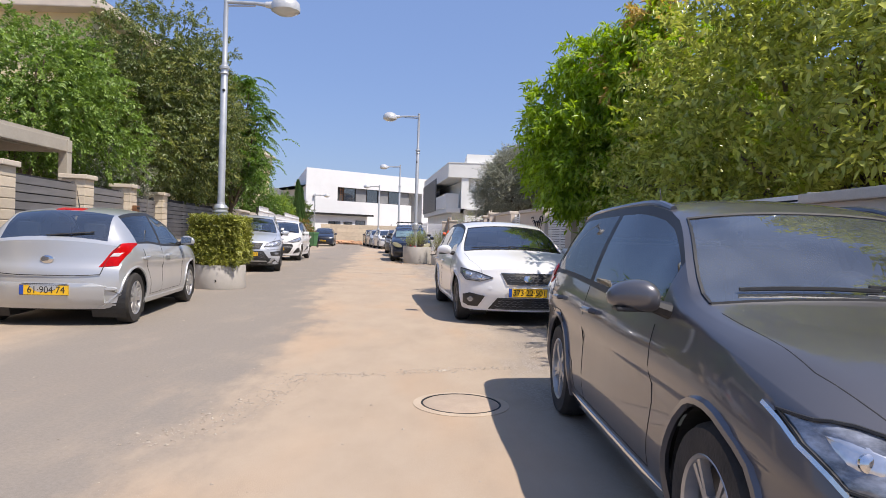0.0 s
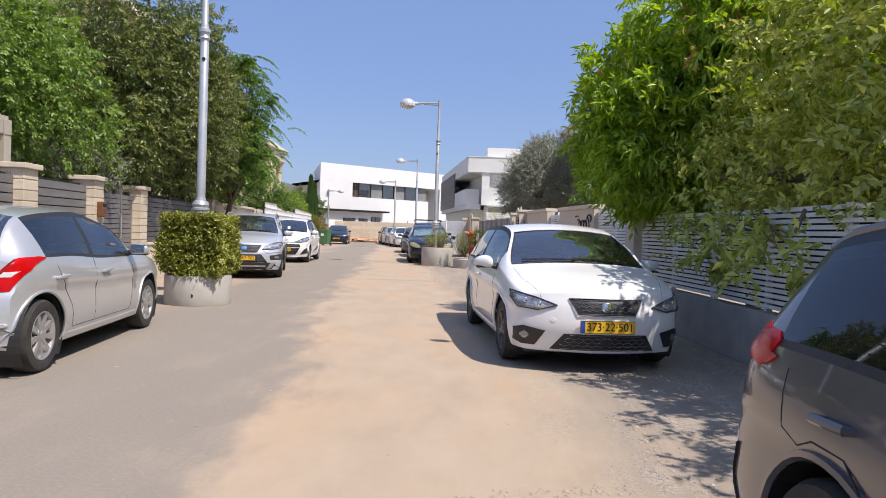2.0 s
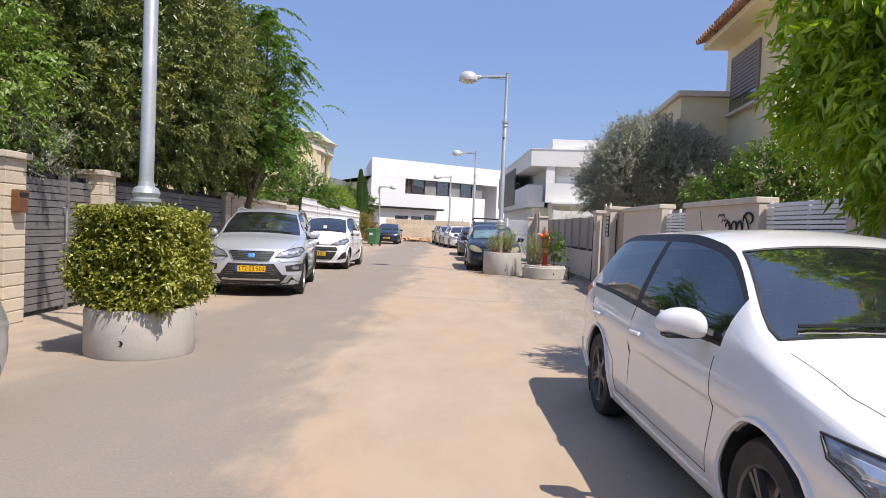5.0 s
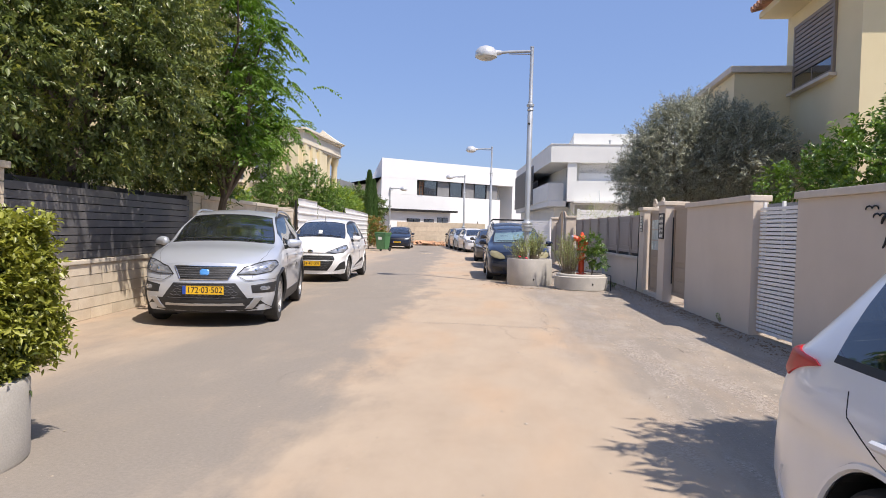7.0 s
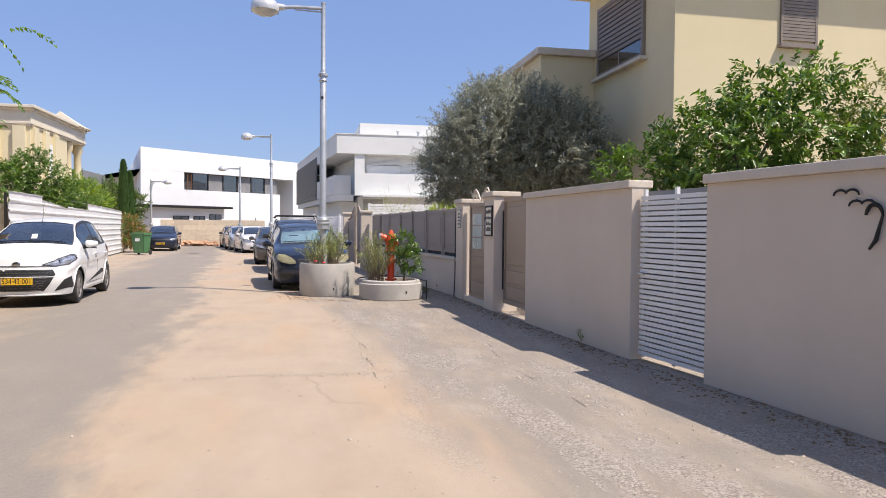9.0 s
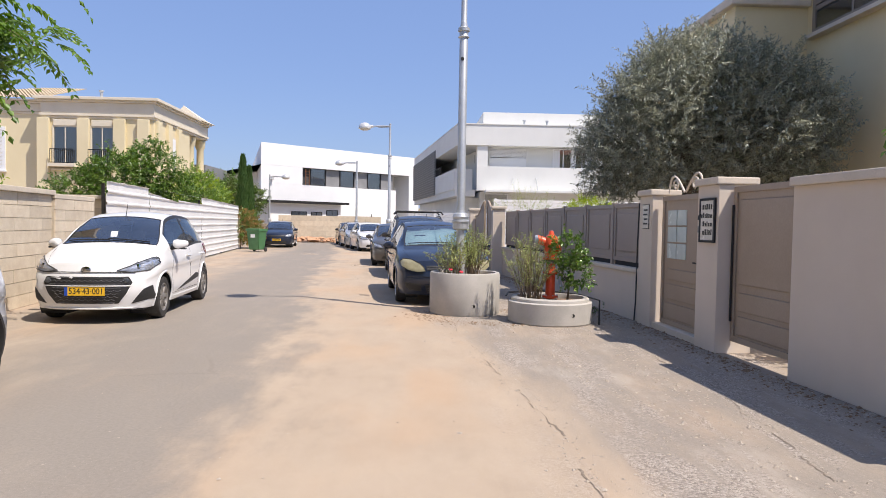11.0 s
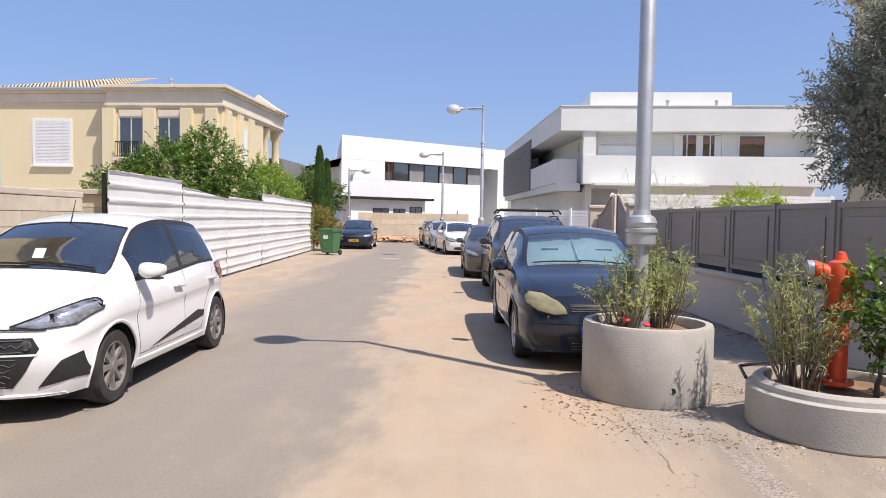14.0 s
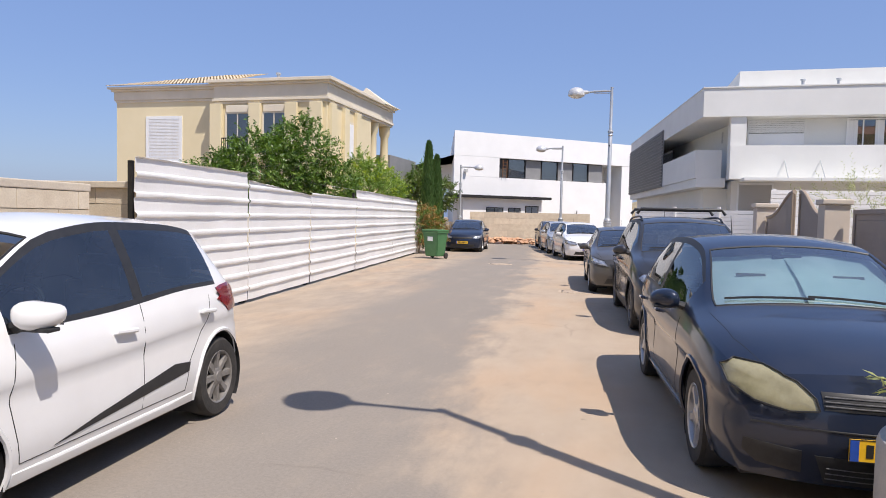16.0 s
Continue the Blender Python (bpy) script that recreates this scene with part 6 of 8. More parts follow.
c["side_parts"] = [([(-2.10, 0.84), (-2.06, 0.84), (-2.00, 0.90), (-2.02, 0.935), (-2.08, 0.935)], REDLAMP, "side_tail_light")]
c["plate_front"] = ("373\u00b722\u00b7501", 0.455)
c["plate_rear"] = ("373\u00b722\u00b7501", 0.70)
build_car(c, facing(1.06, 10.80, 0.30, -2.75), "white hatchback with black honeycomb grille")

# silver compact SUV
c = hatch(4.36, 1.78, 1.60, 0.87, 2.63, 0.34, paint_=SILVER2, rail_c=0.13, curve_f=0.24, style="twin", spokes=5, alloy=ALLOY, rails=0.62, rail_mat=ALLOY, cladding=True, arch_mat=PLASTIC, arch_r=0.028, seat_up=0.14, sill=0.22)
c["front"] = [
    ("headlight", [(0.40, 0.70), (0.62, 0.70), (0.80, 0.735), (0.86, 0.82), (0.85, 0.885), (0.70, 0.86), (0.48, 0.79)], LAMPGLASS, 0.012, True, "angular clear headlight"),
    ("grille", band(0.30, 0.635, 0.39, 0.80), PLASTIC, 0.010, False, "black slatted grille"),
    ("middle_grille", band(0.54, 0.39, 0.39, 0.59), PLASTIC, 0.011, False, "black honeycomb grille"),
    ("lower_guard", band(0.83, 0.225, 0.66, 0.395), PLASTIC, 0.016, False, "black plastic bumper guard"),
    ("skid_bar", band(0.50, 0.295, 0.50, 0.33), ALLOY, 0.024, False, "silver skid bar"),
    ("fog_light", [(0.60, 0.46), (0.84, 0.46), (0.85, 0.60), (0.58, 0.56)], PLASTIC, 0.012, True, ""),
    ("fog_lamp_glass", rounded(0.68, 0.49, 0.80, 0.55, 0.02), LAMPGLASS, 0.016, True, ""),
    ("skid_corner", [(0.50, 0.25), (0.60, 0.25), (0.72, 0.40), (0.62, 0.40)], ALLOY, 0.022, True, ""),
    ("badge", rounded(-0.06, 0.685, 0.06, 0.765, 0.02), BADGE_BLUE, 0.020, False, "plain blue badge"),
]
c["front_lines"] = [([(-0.30, 0.633), (-0.395, 0.802), (0.395, 0.802), (0.30, 0.633), (-0.30, 0.633)], 0.012, CHROME, False), ([(0.40, 0.69), (0.52, 0.62), (0.84, 0.64)], 0.006, BLACK, True)] + honeycomb(0.52, 0.40, 0.40, 0.58, 5, 0.042) + [([(-0.30 - 0.018 * r, 0.66 + r * 0.03), (0.30 + 0.018 * r, 0.66 + r * 0.03)], 0.007, GRILLE, False) for r in range(5)]
c["lamps"] = [("projector", 0.62, 0.755, 0.03, CHROME), ("projector", 0.74, 0.785, 0.03, CHROME)]
c["plate_front"] = ("172\u00b703\u00b7502", 0.50)
build_car(c, facing(-5.86, 20.62, 0.66, -2.92), "silver compact SUV with black bumper guard")

# small white hatchback
c = hatch(3.72, 1.66, 1.50, 0.80, 2.385, 0.295, cab=0.10, screen=0.80, rail_c=0.13, paint_=WHITE, style="single", spokes=8, alloy=MIDALLOY, arch_gap=0.05, aerial=1.55)
c["front"] = [
    ("headlight", [(0.38, 0.70), (0.56, 0.68), (0.74, 0.70), (0.80, 0.78), (0.815, 0.87), (0.72, 0.85), (0.54, 0.765)], LAMPGLASS, 0.012, True, "swept clear headlight"),
    ("grille", [(-0.40, 0.275), (0.40, 0.275), (0.50, 0.40), (0.575, 0.55), (0.53, 0.625), (-0.53, 0.625), (-0.575, 0.55), (-0.50, 0.40)], PLASTIC, 0.010, False, "black honeycomb grille"),
    ("fog_light", [(0.55, 0.27), (0.79, 0.33), (0.77, 0.50), (0.70, 0.46)], PLASTIC, 0.012, True, ""),
    ("bumper_lip", band(0.70, 0.19, 0.68, 0.225), WHITE, 0.02, False, ""),
    ("upper_bar", band(0.56, 0.50, 0.57, 0.515), WHITE, 0.014, False, ""),
]
c["front_lines"] = honeycomb(0.54, 0.53, 0.52, 0.61, 2, 0.034) + honeycomb(0.40, 0.29, 0.50, 0.48, 5, 0.040) + [([(-0.6, 0.675), (-0.3, 0.68), (0.3, 0.68), (0.6, 0.675)], 0.012, BLACK, False)]
c["lamps"] = [("running_lamp", 0.50, 0.575, 0.05, SMOKELAMP), ("projector", 0.62, 0.75, 0.045, CHROME)]
c["plate_front"] = ("534\u00b743\u00b7001", 0.44)
c["badge"] = [("front", 0.71, 0.05, CHROME)]
c["side_parts"] = [([(0.55, 0.33), (-0.72, 0.44), (-0.74, 0.50), (-0.55, 0.52), (0.2, 0.40)], PLASTIC, "side_moulding")]
c["rear"] = [("tail_light", [(0.60, 0.80), (0.80, 0.78), (0.81, 0.97), (0.74, 0.99)], DARKRED, 0.016, True, "red tail light")]
t, sh = build_car(c, facing(-6.56, 28.20, 0.18, -2.53) @ Matrix.Diagonal((1, 1, 1.05, 1)), "small white hatchback with black side moulding")
p = sh.cast("top", 0.0, sh.y0 - c["cowl"] - 0.14, 0.003)
part("sticker", box(-0.05, 0, 0, 0.05, 0.002, 0.10), STICKER, t, "square windscreen sticker", m=Matrix.Translation(p) @ pose(0, 0, 0, 35, 0, 0))

# navy hatchback with sunshade behind the glass
c = hatch(4.2, 1.78, 1.48, 0.88, 2.578, 0.315, paint_=NAVY, style="single", spokes=5, alloy=ALLOY)
c["front"] = [
    ("headlight", [(0.385, 0.60), (0.52, 0.585), (0.68, 0.615), (0.79, 0.68), (0.81, 0.76), (0.75, 0.80), (0.62, 0.79), (0.48, 0.735), (0.40, 0.66)], HAZELAMP, 0.014, True, "yellowed hazy headlight"),
    ("grille", band(0.365, 0.61, 0.375, 0.70), PLASTIC, 0.010, False, ""),
    ("lower_grille", band(0.34, 0.22, 0.40, 0.37), PLASTIC, 0.012, False, ""),
    ("fog_light", [(0.45, 0.26), (0.66, 0.28), (0.73, 0.34), (0.73, 0.41), (0.46, 0.385)], PLASTIC, 0.008, True, ""),
    ("bumper_seam", band(0.70, 0.50, 0.70, 0.512), PLASTIC, 0.006, False, ""),
]
c["front_lines"] = [([(-0.36, 0.63 + r * 0.022), (0.36, 0.63 + r * 0.022)], 0.008, GRILLE, False) for r in range(3)] + [([(-0.34, 0.25 + r * 0.03), (0.34, 0.25 + r * 0.03)], 0.007, GRILLE, False) for r in range(3)]
c["plate_front"] = ("", 0.43)
NAVY_CAR, NAVY_SH = build_car(c, facing(-1.40, 31.0, 0.25, -2.7) @ Matrix.Diagonal((1, 1, 1.025, 1)), "dusty navy hatchback with a silver sunshade inside")
NAVY_C = c
k, cw, y0 = NAVY_SH.k, c["cowl"], NAVY_SH.y0
for sg in (1, -1):
    bm = bmesh.new()
    cols = []
    for i in range(13):
        f = i / 12
        x = sg * (-0.03 + 0.67 * f)
        col = []
        for j in range(9):
            g = j / 8
            s = cw + 0.08 + 0.70 * g
            z = float(np.interp(s, [cw, cw + 0.42, c["roof_f"]], [1.03, 1.27, 1.43])) - 0.075 - 0.05 * f * f
            r = 1 - 0.5 * (abs(2 * f - 1) ** 3) * (abs(2 * g - 1))
            col.append(bm.verts.new((x * k, (y0 - s) * k, z * k - 0.012 * sg + 0.03 * noise.noise((x * 4, g * 3, sg)))))
        cols.append(col)
    for a, b in zip(cols, cols[1:]):
        for j in range(8):
            bm.faces.new((a[j], b[j], b[j + 1], a[j + 1]))
    s = part("sunshade", bm, SHADECLOTH, NAVY_CAR, "silvery folding sunshade", smooth=True)
    part("shade_mark", box(-0.11, 0, -0.012, 0.11, 0.002, 0.012), INK, s, "dark strip of writing", m=Matrix.Translation((sg * 0.34 * k, (y0 - cw - 0.42) * k, 1.19 * k)) @ pose(0, 0, 0, 35, 0, 0))

# charcoal SUV with roof bars
c = hatch(4.5, 1.86, 1.68, 0.9, 2.68, 0.35, paint_=BLACKP, style="twin", spokes=5, alloy=DARKALLOY, rails=0.62, rail_mat=PLASTIC, privacy=True, cladding=True, arch_mat=PLASTIC, seat_up=0.2)
c["front"] = [
    ("headlight", rounded(0.50, 0.74, 0.84, 0.86, 0.05), LAMPGLASS, 0.012, True, "clear headlight"),
    ("grille", band(0.44, 0.66, 0.46, 0.83), PLASTIC, 0.012, False, ""),
    ("lower_grille", band(0.60, 0.30, 0.56, 0.46), PLASTIC, 0.012, False, ""),
    ("fog_light", rounded(0.62, 0.48, 0.80, 0.58, 0.04), LAMPGLASS, 0.012, True, ""),
]
c["front_lines"] = [([(-0.44, 0.655), (-0.46, 0.835), (0.46, 0.835), (0.44, 0.655), (-0.44, 0.655)], 0.018, CHROME, False)]
c["plate_front"] = ("", 0.56)
t, sh = build_car(c, facing(-1.70, 36.85, 0.25, -2.83), "charcoal SUV with black roof bars")
for s in (2.2, 3.1):
    y = (sh.y0 - s) * sh.k
    part("roof_bar", tube([(-0.72, y, 1.72 * sh.k), (-0.66, y, 1.80 * sh.k), (0.66, y, 1.80 * sh.k), (0.72, y, 1.72 * sh.k)], 0.026, 8), PLASTIC, t, smooth=True)

# further cars, lined up down the street
c = hatch(4.55, 1.78, 1.45, 0.86, 2.7, 0.32, paint_=TAUPE, style="twin", spokes=5)
L = c["L"]
c.update(roof_r=L - 1.35, glass_r=L - 0.72, s_c=L - 1.0, s_b=2.25)
c["top"] = c["top"][:7] + [(L - 1.9, 1.44), (L - 1.35, 1.38), (L - 0.72, 1.08), (L - 0.3, 1.02), (L, 0.96)]
c["rail"] = c["rail"][:5] + [(L - 1.35, 0.58), (L - 0.72, 0.70), (L, 0.66)]
c["front"] = [("headlight", [(0.48, 0.60), (0.84, 0.66), (0.84, 0.80), (0.56, 0.72)], LAMPGLASS, 0.012, True, "clear headlight"), ("grille", band(0.40, 0.52, 0.46, 0.66), PLASTIC, 0.01, False, ""), ("lower_grille", band(0.56, 0.24, 0.5, 0.36), PLASTIC, 0.01, False, "")]
c["plate_front"] = ("", 0.44)
build_car(c, facing(-2.58, 42.15, 0.22, -2.7), "taupe-grey saloon car with curved roof")

SIMPLE = [("headlight", [(0.46, 0.61), (0.68, 0.60), (0.84, 0.66), (0.84, 0.78), (0.50, 0.70)], LAMPGLASS, 0.012, True, "clear headlight"), ("grille", band(0.42, 0.60, 0.45, 0.68), PLASTIC, 0.01, False, ""), ("lower_grille", band(0.56, 0.24, 0.5, 0.36), PLASTIC, 0.01, False, "")]
for p, x, y, d, lab in (
    (WHITE, -4.35, 53.9, (0.25, -1), "white hatchback parked far down the street"),
    (SILVER, -5.45, 58.4, (0.22, -1), "silver hatchback parked far down the street"),
    (BLACKP, -6.3, 62.9, (0.2, -1), "black hatchback parked far down the street"),
    (NAVY, -10.0, 57.4, (0.10, -1), "dark blue hatchback parked beyond a green bin"),
):
    c = hatch(4.15, 1.76, 1.47, 0.85, 2.57, 0.31, paint_=p, style="single", spokes=5)
    c["front"], c["plate_front"] = SIMPLE, ("", 0.44)
    build_car(c, facing(x, y, *d), lab)

# ---- street lamps, planters, hydrant, bin ----
def street_lamp(x, y, h, arm, base_z=0.0, label="", arm_len=1.1):
    t = thing("street_lamp", pose(x, y, base_z), label or "grey steel street lamp with a domed head", "street lamp", "street lamps")
    H = h - base_z
    part("pole", lathe([(0.105, 0), (0.105, 0.5), (0.10, 1.0), (0.072, 1.02), (0.07, H * 0.74), (0.052, H * 0.745), (0.048, H)], 20), GALV, t, smooth=True)
    cz = 1.42 if base_z < 0.1 else 1.0
    cz -= base_z
    part("base_collar", lathe([(0.105, 0), (0.13, 0.02), (0.135, 0.12), (0.15, 0.13), (0.15, 0.16), (0.12, 0.17), (0.14, 0.22), (0.12, 0.27), (0.085, 0.29), (0.075, 0.34)], 20, at=(0, 0, cz)), GALV, t, smooth=True)
    part("upper_collar", lathe([(0.07, -0.12), (0.095, -0.10), (0.075, -0.07), (0.075, -0.01), (0.10, 0.0), (0.10, 0.05), (0.065, 0.07), (0.055, 0.14)], 20, at=(0, 0, H * 0.755)), GALV, t, smooth=True)
    part("inspection_hole", lathe([(0.03, 0), (0.03, 0.012), (0.005, 0.014)], 12), BLACK, t, m=pose(0.02 * arm, -0.066, H * 0.68, 90, 0, 0))
    part("cap", lathe([(0.055, 0), (0.055, 0.03), (0.01, 0.05)], 16, at=(0, 0, H)), GALV, t, smooth=True)
    az = H - 0.12
    part("arm", tube([(0, 0, az + 0.03), (arm * arm_len * 0.55, 0, az + 0.02), (arm * arm_len * 0.8, 0, az - 0.01)], [0.04, 0.036, 0.045], 10), GALV, t, smooth=True)
    part("stay", tube([(0, 0, az - 0.05), (arm * arm_len * 0.55, 0, az - 0.035)], 0.014, 6), GALV, t)
    hx = arm * (arm_len + 0.12)
    head = part("head", lathe([(0.29, -0.06), (0.30, 0.0), (0.28, 0.10), (0.20, 0.19), (0.08, 0.235), (0.01, 0.24)], 28, at=(hx, 0, az - 0.06), caps=False), LAMPHEAD, t, "pale domed lamp head", smooth=True)
    part("diffuser", lathe([(0.01, -0.15), (0.16, -0.13), (0.27, -0.07), (0.285, -0.055)], 28, at=(hx, 0, az - 0.06), caps=False), DIFFUSER, head, smooth=True)
    part("socket", tube([(arm * arm_len * 0.74, 0, az), (hx - arm * 0.2, 0, az - 0.01)], [0.06, 0.085], 12), LAMPHEAD, t, smooth=True)
    return t


street_lamp(-4.48, 13.32, 5.95, 1)
street_lamp(-1.03, 27.95, 6.30, -1)
street_lamp(-3.12, 49.2, 6.28, -1)
street_lamp(-6.0, 63.9, 5.80, -1)
street_lamp(-12.9, 67.8, 5.0, 1)


def ring_planter(x, y, r, h, label, lip=0.0, yaw=0.0):
    t = thing("concrete_planter", pose(x, y, 0, 0, 0, yaw), label, "planter", "round concrete planters")
    prof = [(r * 0.985, 0), (r, 0.02), (r, h - 0.03), (r - 0.012, h), (r - 0.075, h), (r - 0.085, h - 0.02), (r - 0.085, h - 0.16)]
    if lip:
        prof = [(r * 0.98, 0), (r, 0.02), (r, h - 0.075), (r - 0.045, h - 0.06), (r - 0.05, h - 0.02), (r - 0.075, h), (r - 0.13, h), (r - 0.14, h - 0.02), (r - 0.14, h - 0.14)]
    part("ring", lathe(prof, 56, caps=False), CONCRETE, t, smooth=True, angle=30)
    bm = bmesh.new()
    rings = [[bm.verts.new((rr * math.cos(a), rr * math.sin(a), h - 0.10 + 0.05 * noise.noise((rr * math.cos(a) * 4, rr * math.sin(a) * 4, x)) + 0.04 * (1 - rr / r))) for a in np.linspace(0, 2 * math.pi, 29)[:-1]] for rr in np.linspace(r - 0.09, 0.03, 6)]
    for a, b in zip(rings, rings[1:]):
        for k in range(28):
            bm.faces.new((a[k], a[(k + 1) % 28], b[(k + 1) % 28], b[k]))
    bm.faces.new(rings[-1])
    part("soil", bm, SOIL, t, "dry brown soil", smooth=True)
    part("drain_hole", lathe([(0.028, 0), (0.028, 0.004), (0.02, -0.004)], 12), BLACK, t, m=pose(0.18 * r, -r * 0.984, 0.17, 90, 0, 0))
    return t


ring_planter(-4.46, 13.25, 0.53, 0.48, "round pale concrete planter ring with a clipped hedge")
ring_planter(-0.93, 28.05, 0.60, 0.70, "tall round pale concrete planter ring around a lamp post")
ring_planter(0.36, 27.1, 0.66, 0.40, "low round concrete planter ring around a hydrant", 1, 10)


def hydrant(x, y, z):
    t = thing("fire_hydrant", pose(x, y, z, 0, 0, -15), "orange-red street hydrant standing in a planter", "hydrant")
    part("standpipe", lathe([(0.075, 0), (0.075, 0.55), (0.07, 0.56)], 20), REDPAINT, t, smooth=True)
    for zz in (0.02, 0.40, 0.62):
        fl = part("flange", lathe([(0.075, 0), (0.125, 0.002), (0.125, 0.03), (0.075, 0.032)], 20, at=(0, 0, zz)), REDPAINT, t, smooth=True)
        me = to_mesh("bolt", lathe([(0.012, 0), (0.012, 0.018), (0.004, 0.02)], 6), GALV)
        for k in range(6):
            a = k * math.pi / 3
            part("bolt", me, None, fl, m=pose(0.105 * math.cos(a), 0.105 * math.sin(a), zz + 0.03))
    part("valve_body", lathe([(0.085, 0), (0.105, 0.08), (0.105, 0.28), (0.085, 0.34), (0.05, 0.36), (0.03, 0.42), (0.01, 0.43)], 24, at=(0, 0, 0.65)), REDPAINT, t, smooth=True)
    part("outlet", tube([(-0.05, 0, 0.88), (-0.17, -0.02, 0.93), (-0.21, -0.03, 0.93)], [0.07, 0.065, 0.08], 16), REDPAINT, t, smooth=True)
    part("outlet_cap", tube([(-0.205, -0.03, 0.93), (-0.25, -0.035, 0.93)], [0.075, 0.07], 16), GALV, t, "grey outlet cap", smooth=True)
    part("side_outlet", tube([(0.05, -0.02, 0.80), (0.15, -0.05, 0.80)], [0.05, 0.055], 14), REDPAINT, t, smooth=True)


hydrant(0.36, 27.1, 0.36)
# steel hoop by the low planter
t = thing("steel_hoop", pose(0, 0, 0), "thin dark steel hoop around the planter edge", "guard rail")
part("hoop", tube([(1.06, 26.75, 0), (1.06, 26.75, 0.38), (0.9, 27.4, 0.40), (0.3, 27.82, 0.42), (-0.25, 27.5, 0.41), (-0.34, 27.1, 0.40)], 0.014, 6), IRON, t)


def wheelie_bin(x, y, yaw):
    t = thing("wheelie_bin", pose(x, y, 0, 0, 0, yaw), "large green plastic wheelie bin with closed lid", "bin")
    bm = bmesh.new()
    lo = [(-0.28, -0.27), (0.28, -0.27), (0.28, 0.27), (-0.28, 0.27)]
    hi = [(-0.36, -0.36), (0.36, -0.36), (0.36, 0.34), (-0.36, 0.34)]
    a = [bm.verts.new((p[0], p[1], 0.10)) for p in lo]
    b = [bm.verts.new((p[0], p[1], 1.05)) for p in hi]
    for k in range(4):
        bm.faces.new((a[k], a[(k + 1) % 4], b[(k + 1) % 4], b[k]))
    bm.faces.new(a[::-1])
    bm.faces.new(b)
    bmesh.ops.bevel(bm, geom=bm.edges[:], offset=0.03, segments=2, affect="EDGES")
    part("tub", bm, GREENBIN, t, smooth=True)
    part("rim", box(-0.39, -0.39, 1.0, 0.39, 0.37, 1.06, bevel=0.02), GREENBIN, t)
    part("lid", box(-0.39, -0.40, 1.061, 0.39, 0.38, 1.13, bevel=0.03), GREENBIN, t)
    for s in (1, -1):
        w = part("wheel", lathe([(0.11, -0.03), (0.12, -0.02), (0.12, 0.02), (0.11, 0.03), (0.04, 0.035)], 20), TYRE, t, smooth=True, m=pose(s * 0.32, 0.28, 0.12, 0, 90, 0))
    part("handle", tube([(-0.3, 0.40, 1.0), (-0.3, 0.46, 1.02), (0.3, 0.46, 1.02), (0.3, 0.40, 1.0)], 0.018, 8), GREENBIN, t)
    part("label", box(-0.12, -0.355, 0.7, 0.12, -0.345, 0.86), SHUTTER, t, "pale worn label")


wheelie_bin(-9.62, 49.9, -20)
# white script sign on the wall: dark metal strokes with birds
m, L = right_run(16.2, 18.83)
t = thing("wall_sign", m, "dark metal script lettering with two birds on a plaster wall", "sign")
def stroke(pts, r=0.016):
    part("stroke", tube([(0.12 + (1.85 - x) * 0.82, 0.022, 1.58 + (z - 1.5) * 0.82) for x, z in pts], [r * 0.85 * (0.6 + 0.4 * math.sin(math.pi * i / (len(pts) - 1))) for i in range(len(pts))], 6), IRON, t, smooth=True)


def arc(cx, cz, rx, rz, a0, a1, n=10):
    return [(cx + rx * math.cos(radians(a)), cz + rz * math.sin(radians(a))) for a in np.linspace(a0, a1, n)]


stroke([(1.55, 1.72), (1.66, 1.60), (1.75, 1.45)] )
stroke(arc(1.68, 1.66, 0.17, 0.10, 200, -60), 0.02)
stroke([(1.72, 1.52), (1.62, 1.30)])
stroke(arc(1.38, 1.50, 0.09, 0.12, 160, -40), 0.02)
stroke([(1.44, 1.42), (1.33, 1.20)], 0.018)
stroke(arc(1.16, 1.52, 0.10, 0.10, 170, -80), 0.02)
stroke([(1.2, 1.42), (1.08, 1.40), (1.02, 1.56)], 0.018)
stroke(arc(0.90, 1.50, 0.08, 0.11, 170, 10), 0.02)
stroke([(0.98, 1.52), (0.92, 1.30), (0.86, 1.22)], 0.018)
for bx, bz in ((0.62, 1.70), (0.78, 1.60)):
    stroke(arc(bx - 0.06, bz, 0.07, 0.05, 180, 20, 6), 0.012)
    stroke(arc(bx + 0.06, bz, 0.07, 0.05, 160, 0, 6), 0.012)
# tile name plaque on the gate pillar
t = thing("name_plaque", PLAQUE_M, "glazed tile name plaque with dark border and lettering", "sign")
part("tile", box(0.06, 0.061, 1.35, PLAQUE_L - 0.10, 0.08, 1.88, bevel=0.004), CERAMIC, t)
for a in ((0.05, 1.34, PLAQUE_L - 0.09, 1.37), (0.05, 1.86, PLAQUE_L - 0.09, 1.89), (0.05, 1.37, 0.085, 1.86), (PLAQUE_L - 0.125, 1.37, PLAQUE_L - 0.09, 1.86)):
    part("border", box(a[0], 0.0615, a[1], a[2], 0.086, a[3]), IRON, t)
random.seed(5)
for r in range(4):
    x = 0.12
    while x < PLAQUE_L - 0.17:
        w = random.uniform(0.02, 0.045)
        part("letter_bar", box(x, 0.0805, 1.75 - r * 0.105, x + w, 0.083, 1.80 - r * 0.105 + random.uniform(-0.01, 0.02)), INK, t)
        x += w + 0.018
